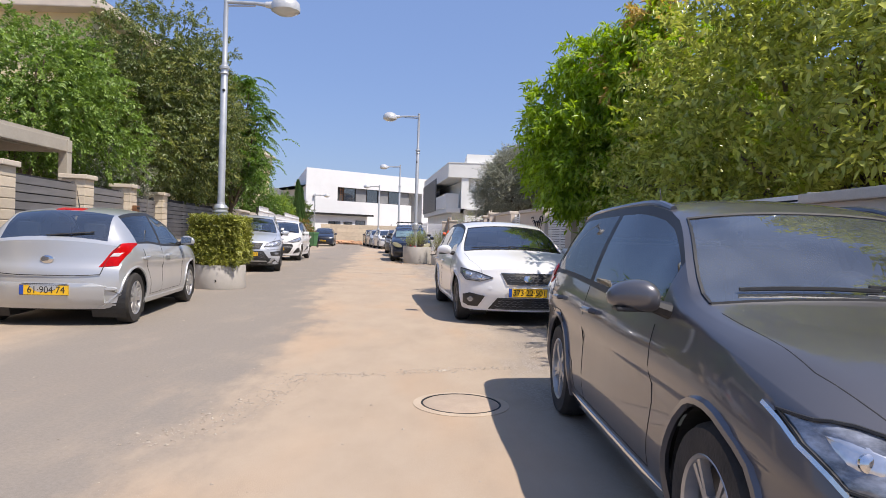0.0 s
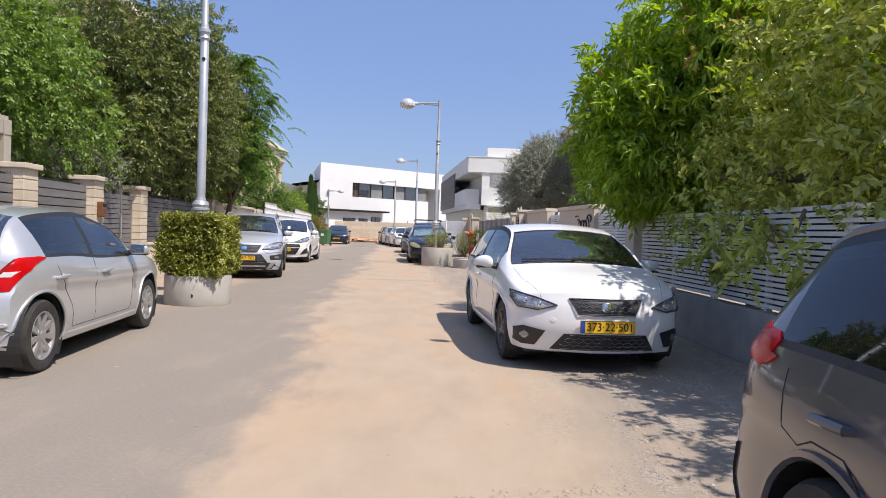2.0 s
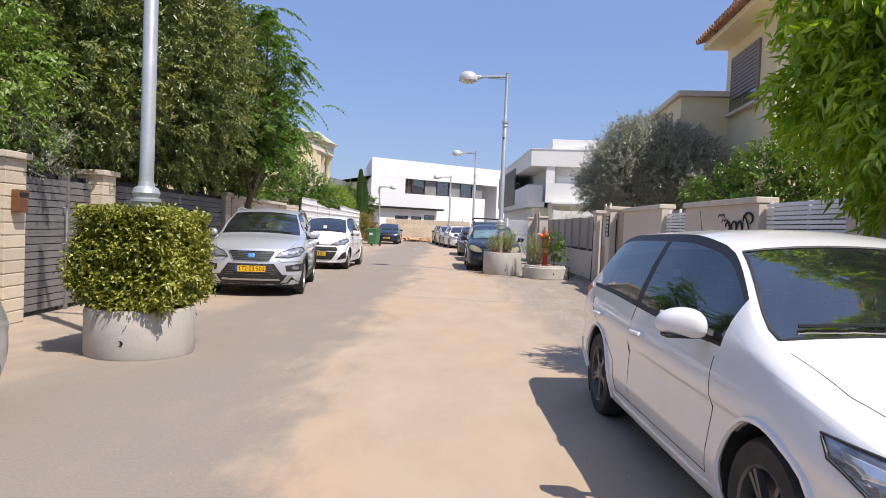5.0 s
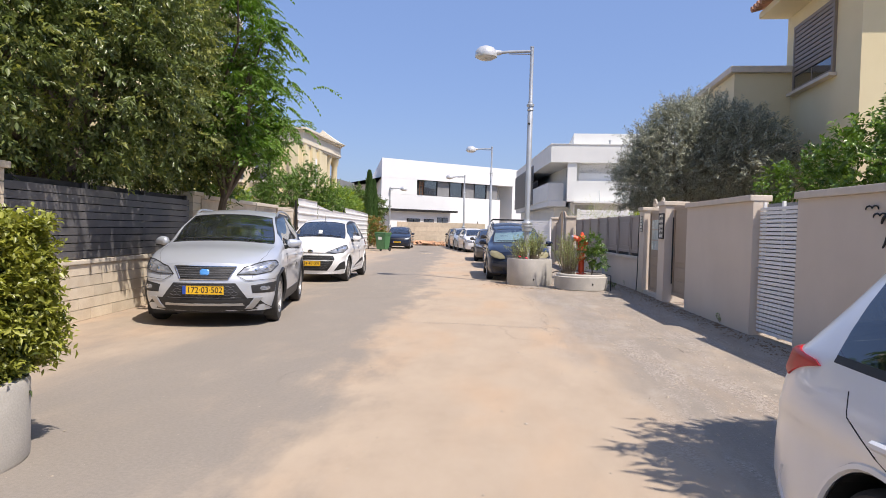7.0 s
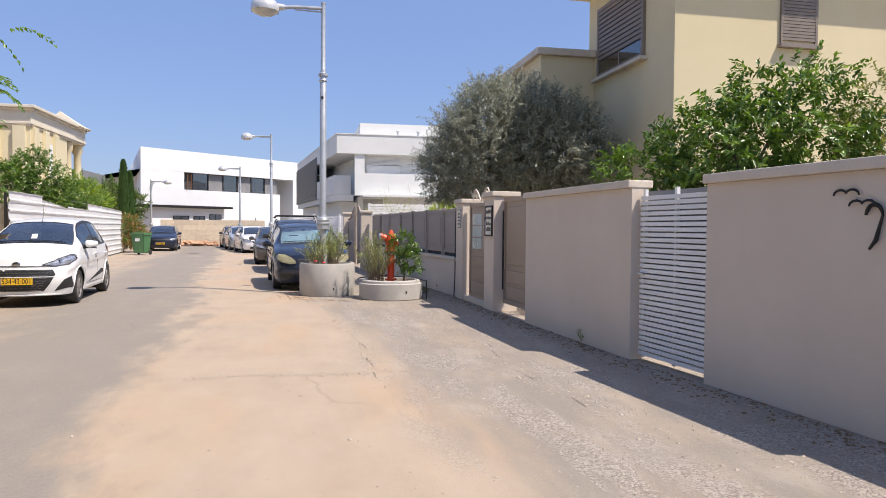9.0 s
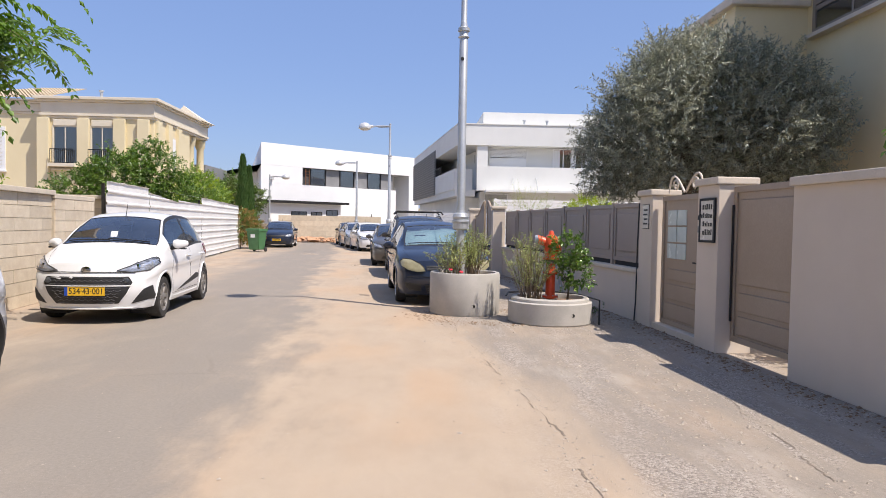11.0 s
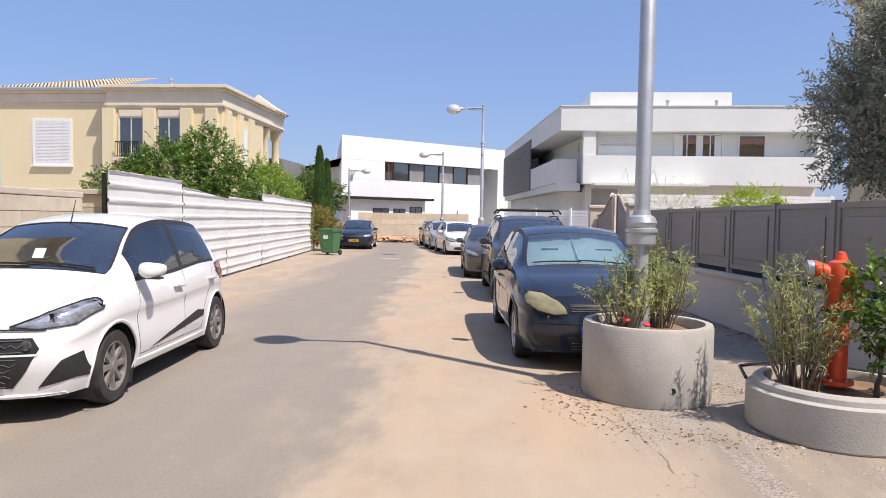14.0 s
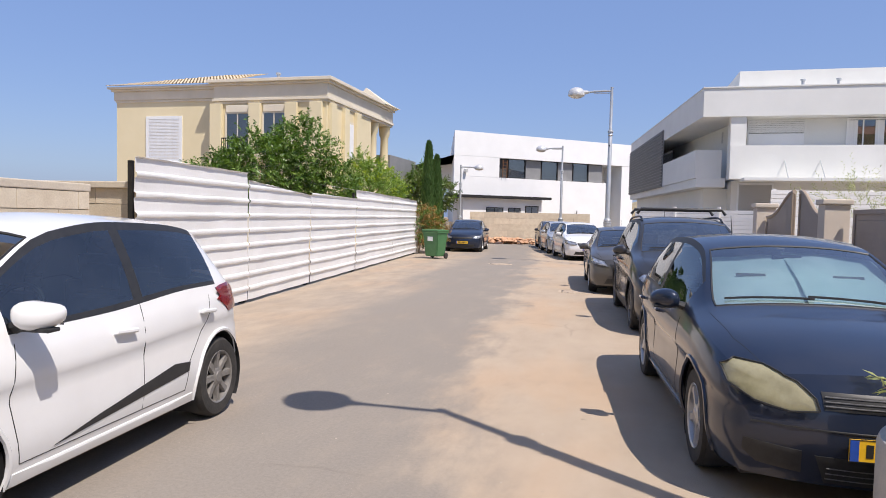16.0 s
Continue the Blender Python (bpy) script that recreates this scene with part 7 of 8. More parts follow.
# small number plates beside the plaque
t = thing("house_number", PLAQUE_M, "small dark house number and bell beside a gate", "house number")
part("plate", box(PLAQUE_L - 0.07, 0.061, 1.46, PLAQUE_L - 0.03, 0.072, 1.54, bevel=0.003), GREYCLAD, t)
part("bell", box(PLAQUE_L - 0.07, 0.061, 1.62, PLAQUE_L - 0.03, 0.074, 1.68, bevel=0.003), IRON, t)
# leaning aluminium frame behind the navy car
t = thing("folding_trolley", pose(1.35, 30.6, 0, -12, 0, 85), "folded aluminium trolley leaning on the low wall", "trolley")
part("frame", tube([(-0.2, 0, 0), (-0.2, 0, 0.9), (-0.12, 0, 1.0), (0.12, 0, 1.0), (0.2, 0, 0.9), (0.2, 0, 0)], 0.016, 6), GALV, t)
for z in (0.25, 0.5, 0.75):
    part("crossbar", tube([(-0.2, 0, z), (0.2, 0, z)], 0.012, 6), GALV, t)

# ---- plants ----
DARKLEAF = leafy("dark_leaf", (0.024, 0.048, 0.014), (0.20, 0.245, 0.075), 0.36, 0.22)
BRONZELEAF = leafy("olive_brown_leaf", (0.075, 0.11, 0.026), (0.30, 0.31, 0.09), 0.45, 0.35)
FRESHLEAF = leafy("fresh_leaf", (0.060, 0.125, 0.022), (0.27, 0.38, 0.085), 0.42, 0.32)
FRONDLEAF = leafy("frond_leaf", (0.032, 0.085, 0.015), (0.17, 0.28, 0.05), 0.40, 0.32)
FICUS = leafy("glossy_leaf", (0.050, 0.095, 0.014), (0.66, 0.69, 0.18), 0.24, 0.28)
MANGO = leafy("mango_leaf", (0.09, 0.175, 0.016), (0.44, 0.57, 0.085), 0.36, 0.45)
COPPER = leafy("copper_leaf", (0.34, 0.21, 0.06), (0.62, 0.46, 0.17), 0.45, 0.4)
OLIVE = leafy("olive_leaf", (0.055, 0.06, 0.040), (0.48, 0.495, 0.38), 0.40, 0.18)
CITRUS = leafy("citrus_leaf", (0.018, 0.05, 0.009), (0.16, 0.27, 0.045), 0.30, 0.22)
LIMELEAF = leafy("lime_leaf", (0.16, 0.25, 0.025), (0.40, 0.46, 0.07), 0.45, 0.42)
HEDGELEAF = leafy("hedge_leaf", (0.035, 0.06, 0.009), (0.43, 0.44, 0.085), 0.36, 0.2)
CYPRESSLEAF = leafy("cypress_leaf", (0.035, 0.09, 0.02), (0.10, 0.19, 0.045), 0.6, 0.2)
RUSTLEAF = leafy("rusty_leaf", (0.15, 0.10, 0.03), (0.40, 0.25, 0.09), 0.5, 0.3)
DRYLEAF = leafy("sage_leaf", (0.21, 0.25, 0.09), (0.50, 0.53, 0.25), 0.55, 0.35)
TWIG = surf("twig", (0.16, 0.115, 0.075), (0.24, 0.18, 0.12), 12, 0.9)


def leaf_mesh(name, P, D, Nn, ln, wd, material, fold=0.25, curl=0.15):
    """Many leaves in one mesh, each a folded blade from P along D."""
    n = len(P)
    D = D / np.maximum(np.linalg.norm(D, axis=1, keepdims=True), 1e-6)
    S = np.cross(D, Nn)
    S /= np.maximum(np.linalg.norm(S, axis=1, keepdims=True), 1e-6)
    U = np.cross(S, D)
    ln, wd = ln.reshape(-1, 1), wd.reshape(-1, 1)
    mid = P + D * ln * 0.45
    V = np.empty((n, 4, 3))
    V[:, 0] = P
    V[:, 1] = mid + S * wd * 0.5 + U * wd * fold
    V[:, 2] = P + D * ln - U * ln * curl
    V[:, 3] = mid - S * wd * 0.5 + U * wd * fold
    me = bpy.data.meshes.new(name)
    base = np.arange(n) * 4
    faces = np.stack([np.stack([base, base + 1, base + 2], 1), np.stack([base, base + 2, base + 3], 1)], 1).reshape(-1, 3)
    me.vertices.add(n * 4)
    me.vertices.foreach_set("co", V.reshape(-1).astype(np.float32))
    me.loops.add(len(faces) * 3)
    me.loops.foreach_set("vertex_index", faces.reshape(-1).astype(np.int32))
    me.polygons.add(len(faces))
    me.polygons.foreach_set("loop_start", (np.arange(len(faces)) * 3).astype(np.int32))
    me.update(calc_edges=True)
    me.materials.append(material)
    return me


def twigs_on(blobs, n, rng, inner=0.55, rough=0.28, low_cut=-0.75):
    """Twig roots and outward ways, spread over uneven ellipsoids in proportion to their size."""
    w = np.array([(b[3] * b[4] * b[5]) ** (2 / 3) for b in blobs])
    pick = rng.choice(len(blobs), n, p=w / w.sum())
    d = rng.normal(size=(n, 3))
    d /= np.linalg.norm(d, axis=1, keepdims=True)
    d[:, 2] = np.maximum(d[:, 2], low_cut)
    B = np.array(blobs)[pick]
    r = inner + (1 - inner) * rng.random(n) ** 0.55
    lump = np.array([noise.noise(Vector((x * 2.3 + k * 7.1, y * 2.3, z * 2.3))) for (x, y, z), k in zip(d, pick)])
    lump2 = np.array([noise.noise(Vector((x * 5.5 + k * 3.3, y * 5.5, z * 5.5))) for (x, y, z), k in zip(d, pick)])
    r = r * (1 + rough * lump + rough * 0.6 * lump2)
    P = B[:, :3] + d * B[:, 3:6] * r[:, None]
    return P, d


def spray(P, W, per, ln, wd, twig_len, rng, droop=0.0, spread=0.9, jitter=0.5):
    """Leaves along each twig: positions, ways, normals, lengths and widths."""
    n = len(P)
    W = W + rng.normal(size=(n, 3)) * jitter
    W[:, 2] -= droop
    W /= np.linalg.norm(W, axis=1, keepdims=True)
    f = (np.arange(per) + 0.5) / per
    f = np.broadcast_to(f, (n, per))
    tl = twig_len * (0.6 + 0.8 * rng.random((n, 1)))
    pos = P[:, None, :] + W[:, None, :] * (f * tl)[..., None]
    pos[..., 2] -= droop * 0.5 * (f ** 2) * tl
    a = np.cross(W, rng.normal(size=(n, 3)))
    a /= np.maximum(np.linalg.norm(a, axis=1, keepdims=True), 1e-6)
    sg = np.where(np.arange(per) % 2 == 0, 1.0, -1.0)
    D = W[:, None, :] * 0.7 + a[:, None, :] * sg[None, :, None] * spread + rng.normal(size=(n, per, 3)) * 0.35
    D[..., 2] -= droop * 0.8
    Nn = np.array([0, 0, 1.0]) + rng.normal(size=(n, per, 3)) * 0.5 + W[:, None, :] * 0.3
    L = ln * (0.6 + 0.7 * rng.random((n, per)))
    Wd = wd * (0.6 + 0.7 * rng.random((n, per)))
    return pos.reshape(-1, 3), D.reshape(-1, 3), Nn.reshape(-1, 3), L.reshape(-1), Wd.reshape(-1)


def limbs(parent, base, targets, r0, seed, bend=0.25):
    """A tapered trunk that forks into limbs towards the targets."""
    random.seed(seed)
    base = Vector(base)
    mean = sum((Vector(q) for q in targets), Vector()) / len(targets)
    fork = base + (mean - base) * 0.45
    mid = base.lerp(fork, 0.5) + Vector((random.uniform(-1, 1), random.uniform(-1, 1), 0)) * r0
    part("trunk", tube([base, base + Vector((0, 0, 0.1)), mid, fork], [r0 * 1.35, r0 * 1.05, r0 * 0.9, r0 * 0.75], 10), BARK, parent, smooth=True)
    for q in targets:
        q = Vector(q)
        m1 = fork.lerp(q, 0.35) + Vector((random.uniform(-1, 1), random.uniform(-1, 1), random.uniform(0, 1))) * bend
        m2 = fork.lerp(q, 0.7) + Vector((random.uniform(-1, 1), random.uniform(-1, 1), random.uniform(0, 1))) * bend
        part("limb", tube([fork - Vector((0, 0, r0)), m1, m2, q], [r0 * 0.55, r0 * 0.4, r0 * 0.25, r0 * 0.08], 7), BARK, parent, smooth=True)


def tree(name, label, cat, base, blobs, layers, r0=0.14, seed=1, trunk=True, zmin=-9.0, xmin=-99.0):
    """A tree or bush: trunk and limbs into blobs, and layers of leaves (material, twigs, leaves a twig, length, width, twig length, droop, inner)."""
    t = thing(name, pose(*base), label, cat)
    rng = np.random.default_rng(seed)
    off = np.array(base)
    lb = [(b[0] - off[0], b[1] - off[1], b[2] - off[2], *b[3:]) for b in blobs]
    if trunk:
        tg = [(b[0] + random.uniform(-0.3, 0.3) * b[3], b[1] + random.uniform(-0.3, 0.3) * b[4], b[2] + 0.3 * b[5]) for b in lb for _ in range(2)]
        limbs(t, (0, 0, 0), tg, r0, seed)
    for k, (material, n, per, ln, wd, tl, droop, inner, which) in enumerate(layers):
        bs = lb if which is None else [lb[i] for i in which]
        P, d = twigs_on(bs, n, rng, inner)
        ok = (P[:, 2] + off[2] > zmin) & (P[:, 0] + off[0] > xmin)
        P, d = P[ok], d[ok]
        me = leaf_mesh("crown", *spray(P, d, per, ln, wd, tl, rng, droop), material)
        part("crown", me, None, t)
    return t


# left garden: fresh green tree, large dark tree, grey shrub
tree("tree", "fresh green leafy tree behind the slat fence", "tree", (-9.0, 14.2, 0),
     [(-9.1, 13.9, 3.9, 2.0, 1.6, 1.7), (-8.2, 14.6, 3.1, 1.5, 1.3, 1.3), (-10.6, 13.0, 3.6, 1.8, 1.4, 1.7), (-8.9, 14.6, 4.7, 1.4, 1.2, 0.9)],
     [(FRESHLEAF, 3600, 16, 0.085, 0.048, 0.30, 0.35, 0.5, None)], 0.15, 3, zmin=1.9)
tree("tree", "large dark green tree with bronze tints over the fence", "tree", (-8.6, 18.6, 0),
     [(-8.3, 17.2, 3.8, 1.8, 1.7, 2.0), (-8.0, 19.2, 4.1, 2.0, 2.0, 2.4), (-8.4, 21.4, 3.8, 1.6, 1.7, 1.9), (-8.0, 18.4, 5.6, 1.8, 2.2, 1.7), (-8.0, 20.8, 5.4, 1.4, 1.6, 1.5), (-9.4, 18.0, 3.6, 1.6, 2.2, 2.0), (-7.8, 16.4, 3.1, 1.0, 0.8, 1.0), (-8.1, 23.0, 4.4, 1.3, 1.5, 2.0), (-8.3, 22.9, 3.0, 1.1, 1.5, 1.0), (-8.6, 24.4, 3.6, 0.9, 1.0, 1.3)],
     [(DARKLEAF, 7600, 14, 0.098, 0.047, 0.30, 0.25, 0.5, None), (BRONZELEAF, 2600, 14, 0.09, 0.042, 0.30, 0.25, 0.85, None)], 0.2, 5, zmin=2.15)
tree("shrub", "grey-green feathery shrub behind the fence", "shrub", (-7.7, 15.0, 0),
     [(-7.6, 15.1, 2.25, 0.75, 0.8, 0.65), (-7.9, 14.2, 2.2, 0.6, 0.6, 0.5)],
     [(OLIVE, 520, 16, 0.07, 0.013, 0.28, 0.0, 0.4, None)], 0.06, 7)


def frond_tree(label, base, crowns, seed):
    """A slender tree with drooping feathery sprays of paired leaflets on thin arching twigs."""
    t = thing("tree", pose(*base), label, "tree")
    rng = np.random.default_rng(seed)
    limbs(t, (0, 0, 0), [tuple(np.array(c[:3]) - base) for c in crowns], 0.10, seed)
    Ps, Ds, Ns, Ls, Ws = [], [], [], [], []
    bm = bmesh.new()
    for cx, cy, cz, n, spread in crowns:
        for k in range(n):
            a = rng.uniform(0, 2 * math.pi)
            d0 = np.array([math.cos(a), math.sin(a), rng.uniform(-0.3, 0.6)])
            p = np.array([cx, cy, cz]) - np.array(base) + rng.normal(size=3) * spread * np.array([0.5, 0.5, 0.4])
            ln = rng.uniform(0.3, 0.62)
            side = np.cross(d0, [0, 0, 1])
            side /= np.linalg.norm(side)
            stem = []
            for f in np.linspace(0, 1, 11):
                q = p + d0 * ln * f - np.array([0, 0, 0.7 * ln * f ** 2])
                stem.append(tuple(q))
                for s in (1, -1):
                    Ps.append(q)
                    Ds.append(side * s + d0 * 0.6 + np.array([0, 0, -0.55]) + rng.normal(size=3) * 0.2)
                    Ns.append(np.array([0, 0, 1.0]) + rng.normal(size=3) * 0.3)
                    Ls.append(0.13 * (1.1 - 0.5 * abs(f - 0.45)) * rng.uniform(0.7, 1.2))
                    Ws.append(0.052 * rng.uniform(0.8, 1.2))
            if k % 2 == 0:
                tube(stem[::3], 0.004, 3, bm=bm)
    part("twig_mass", bm, TWIG, t, kind="stuff")
    me = leaf_mesh("crown", np.array(Ps), np.array(Ds), np.array(Ns), np.array(Ls), np.array(Ws), FRONDLEAF, 0.12, 0.2)
    part("crown", me, None, t)


frond_tree("slender tree with drooping feathery green sprays", (-7.9, 23.6, 0),
           [(-6.2, 22.4, 5.1, 30, 0.45), (-6.4, 22.2, 4.2, 34, 0.45), (-6.8, 23.2, 5.9, 45, 0.55), (-7.0, 24.5, 3.5, 75, 0.6), (-7.0, 22.8, 3.2, 50, 0.5), (-7.2, 25.4, 3.9, 70, 0.6), (-7.4, 23.8, 6.4, 40, 0.5), (-6.8, 23.7, 2.9, 60, 0.5), (-6.3, 21.4, 6.0, 36, 0.28), (-7.2, 22.4, 3.8, 50, 0.55), (-6.9, 24.4, 4.6, 65, 0.6), (-7.2, 23.4, 4.9, 60, 0.6)], 11)
tree("shrub", "low green bush spilling over the cream wall", "shrub", (-9.3, 26.5, 0),
     [(-8.8, 24.6, 2.0, 0.8, 1.5, 0.8), (-9.2, 27.0, 1.9, 0.7, 1.2, 0.55)],
     [(CITRUS, 600, 14, 0.09, 0.04, 0.25, 0.1, 0.5, None), (LIMELEAF, 180, 12, 0.08, 0.035, 0.22, 0.1, 0.8, None)], 0.07, 13)

# right garden: glossy hedge tree and a bright drooping tree over the white fence
tree("tree", "large glossy-leaved tree overhanging a white slat fence", "tree", (5.6, 8.4, 0),
     [(4.9, 6.6, 3.3, 1.9, 2.0, 1.7), (4.7, 8.6, 3.2, 1.9, 1.9, 1.8), (4.7, 10.2, 2.9, 1.7, 1.5, 1.6), (6.0, 7.6, 4.4, 2.2, 2.4, 1.4), (4.8, 4.6, 3.0, 1.6, 1.6, 1.6), (6.6, 5.4, 3.6, 2.2, 2.2, 1.9), (3.3, 11.3, 2.0, 0.9, 0.8, 0.7), (4.9, 2.6, 2.9, 1.4, 1.4, 1.3), (3.5, 9.6, 2.0, 0.7, 1.3, 0.6), (3.6, 7.4, 2.1, 0.7, 1.3, 0.6)],
     [(FICUS, 8200, 11, 0.105, 0.052, 0.26, 0.0, 0.62, None), (LIMELEAF, 500, 9, 0.11, 0.05, 0.22, 0.0, 0.98, None)], 0.2, 17, xmin=2.75)
tree("tree", "bright green tree with drooping narrow leaves and copper tips", "tree", (4.6, 12.8, 0),
     [(3.6, 12.6, 3.1, 1.5, 1.1, 1.4), (3.1, 12.7, 2.6, 1.3, 1.0, 1.0), (4.3, 11.6, 4.1, 1.4, 1.2, 1.1), (4.8, 12.8, 3.4, 1.5, 1.0, 1.5), (2.6, 12.8, 3.0, 0.9, 0.9, 0.7), (2.8, 12.8, 3.6, 1.05, 0.95, 0.95), (3.4, 12.6, 4.5, 1.15, 1.0, 0.85), (3.75, 11.5, 4.95, 0.42, 0.45, 0.62)],
     [(MANGO, 5000, 12, 0.155, 0.046, 0.24, 0.6, 0.6, None), (COPPER, 95, 12, 0.16, 0.036, 0.24, 0.3, 0.7, (7,)), (COPPER, 40, 12, 0.16, 0.036, 0.24, 0.3, 0.98, (2,))], 0.14, 19)
for x, y, z, s in ((2.85, 10.5, 1.18, 23), (2.8, 9.4, 1.35, 29), (2.75, 8.4, 1.2, 31)):
    tree("hanging_branch", "leafy branch hanging through the white fence", "branch", (x + 0.25, y, 1.55), [(x, y, z, 0.28, 0.40, 0.22)],
         [(FICUS, 26, 8, 0.13, 0.06, 0.22, 0.2, 0.3, None)], 0.02, s)
tree("shrub", "green citrus tree behind the plaster wall", "shrub", (5.4, 22.4, 0),
     [(5.2, 22.6, 2.6, 1.05, 1.0, 0.95), (6.1, 22.4, 3.0, 1.2, 1.0, 1.05), (4.3, 23.4, 2.3, 0.75, 0.8, 0.6)],
     [(CITRUS, 1100, 13, 0.11, 0.052, 0.28, 0.1, 0.5, None), (FRESHLEAF, 90, 10, 0.11, 0.055, 0.25, 0.0, 0.95, None)], 0.09, 37)
tree("shrub", "loose bushy shrub with bronze leaves behind the wall", "shrub", (8.2, 21.4, 0),
     [(7.6, 21.8, 2.9, 0.9, 0.9, 1.0), (8.9, 21.4, 3.2, 1.2, 1.1, 1.2)],
     [(BRONZELEAF, 420, 12, 0.08, 0.035, 0.3, 0.1, 0.4, (0,)), (LIMELEAF, 520, 12, 0.11, 0.05, 0.28, 0.1, 0.5, (1,))], 0.07, 41)
tree("olive_tree", "rounded grey-green olive tree behind the gate", "tree", (3.6, 29.6, 0),
     [(3.2, 29.6, 3.5, 1.45, 1.4, 1.35), (4.6, 29.3, 3.5, 1.4, 1.4, 1.35), (3.7, 29.7, 4.25, 1.4, 1.35, 1.1), (2.45, 30.0, 3.0, 0.9, 1.0, 0.95), (5.2, 29.2, 3.2, 0.9, 1.0, 1.0)],
     [(OLIVE, 6800, 20, 0.078, 0.024, 0.34, -0.1, 0.5, None)], 0.16, 43)
tree("shrub", "yellow-green shrub behind the fence", "shrub", (4.5, 40.5, 0), [(4.5, 40.5, 2.0, 0.8, 0.6, 0.5)],
     [(LIMELEAF, 420, 12, 0.09, 0.035, 0.3, 0.0, 0.5, None)], 0.05, 47)
tree("shrub", "dry thin shrub behind the fence", "shrub", (1.9, 39.6, 0), [(2.0, 39.8, 1.95, 1.0, 0.7, 0.5)],
     [(DRYLEAF, 120, 12, 0.07, 0.02, 0.4, -0.3, 0.4, None)], 0.03, 53)

# behind the sheet fence
tree("tree", "green citrus tree behind white hoarding", "tree", (-13.0, 43.6, 0),
     [(-13.4, 43.4, 2.8, 1.45, 1.3, 1.2), (-12.4, 44.0, 3.4, 0.95, 0.95, 1.15), (-14.8, 43.2, 2.4, 1.2, 1.1, 0.8), (-11.5, 44.4, 2.5, 0.7, 0.7, 0.8)],
     [(CITRUS, 1500, 13, 0.12, 0.06, 0.34, 0.0, 0.45, None), (FRESHLEAF, 300, 10, 0.12, 0.05, 0.3, 0.0, 0.95, None)], 0.1, 59)
tree("tree", "bright yellow-green garden tree behind white hoarding", "tree", (-12.3, 49.6, 0),
     [(-12.2, 49.0, 2.6, 1.1, 1.2, 1.2), (-12.7, 51.6, 2.5, 1.1, 1.3, 1.1)],
     [(FRESHLEAF, 900, 13, 0.13, 0.05, 0.32, 0.0, 0.45, None), (LIMELEAF, 260, 10, 0.12, 0.05, 0.3, 0.0, 0.9, None)], 0.08, 61)
for x, y, h, s in ((-13.3, 61.5, 5.75, 67), (-13.5, 64.0, 5.2, 71)):
    t = thing("cypress", pose(x, y, 0), "slim dark green cypress tree", "tree", "cypresses")
    rng = np.random.default_rng(s)
    part("trunk", tube([(0, 0, 0), (0, 0, 1.2), (0, 0, h * 0.9)], [0.1, 0.08, 0.02], 8), BARK, t)
    z = rng.random(2600) ** 0.8
    r = 0.46 * np.minimum(1, z * 6) * (1 - z) ** 0.55 * (0.75 + 0.3 * rng.random(2600))
    a = rng.uniform(0, 2 * math.pi, 2600)
    P = np.stack([r * np.cos(a), r * np.sin(a), 0.2 + z * (h - 0.25)], 1)
    D = np.stack([np.cos(a) * 0.35, np.sin(a) * 0.35, np.ones(2600)], 1) + rng.normal(size=(2600, 3)) * 0.18
    part("crown", leaf_mesh("crown", P, D, np.stack([np.cos(a), np.sin(a), 0 * a], 1), np.full(2600, 0.30), np.full(2600, 0.09), CYPRESSLEAF), None, t)
tree("shrub", "rust-tinted flowering shrub beyond the bin", "shrub", (-11.3, 53.2, 0), [(-11.2, 53.2, 1.2, 0.9, 1.0, 0.95), (-10.9, 54.2, 0.9, 0.6, 0.6, 0.7)],
     [(RUSTLEAF, 500, 12, 0.10, 0.04, 0.3, 0.1, 0.4, None), (CITRUS, 320, 12, 0.10, 0.04, 0.3, 0.1, 0.4, None)], 0.05, 73)
tree("tree", "dark green trees beyond the garden", "tree", (-16.5, 69, 0), [(-15.4, 68.0, 3.0, 1.9, 1.5, 1.4), (-17.6, 70, 3.4, 2.0, 1.6, 1.6)],
     [(DARKLEAF, 900, 12, 0.2, 0.09, 0.5, 0.0, 0.4, None), (CITRUS, 500, 12, 0.2, 0.09, 0.5, 0.0, 0.7, None)], 0.14, 79)

# clipped hedge filling the planter
t = thing("hedge", pose(-4.46, 13.25, 0.38), "clipped square hedge with yellow-green leaf tips in a planter", "hedge")
rng = np.random.default_rng(83)
n = 6500
q = rng.uniform(-1, 1, size=(n, 3))
ax = rng.integers(0, 3, n)
sg = np.where(rng.random(n) < 0.5, -1, 1)
sg[(ax == 2) & (rng.random(n) < 0.9)] = 1
q[np.arange(n), ax] = sg * rng.uniform(0.80, 1.03, n)
P = q * np.array([0.44, 0.42, 0.40]) + np.array([0, 0, 0.57])
P[:, 2] = np.maximum(P[:, 2], 0.19)
P += np.array([noise.noise(Vector(p) * 3) for p in P])[:, None] * 0.07
d = q / np.linalg.norm(q, axis=1, keepdims=True) + np.array([0, 0, 0.35])
me = leaf_mesh("foliage", *spray(P, d, 8, 0.047, 0.027, 0.12, rng, 0.0), HEDGELEAF)
part("foliage", me, None, t)
# darker leaves fill the core: the hedge's inner shade is in their colour
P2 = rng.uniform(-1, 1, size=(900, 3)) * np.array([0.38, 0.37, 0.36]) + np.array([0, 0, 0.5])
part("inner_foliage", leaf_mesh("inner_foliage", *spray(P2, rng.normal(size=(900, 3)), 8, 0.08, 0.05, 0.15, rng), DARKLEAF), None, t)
for k in range(9):
    a = k * 0.7
    part("stem", tube([(0.12 * math.cos(a), 0.12 * math.sin(a), -0.02), (0.3 * math.cos(a), 0.3 * math.sin(a), 0.35), (0.38 * math.cos(a), 0.38 * math.sin(a), 0.8)], [0.016, 0.012, 0.005], 5), TWIG, t)


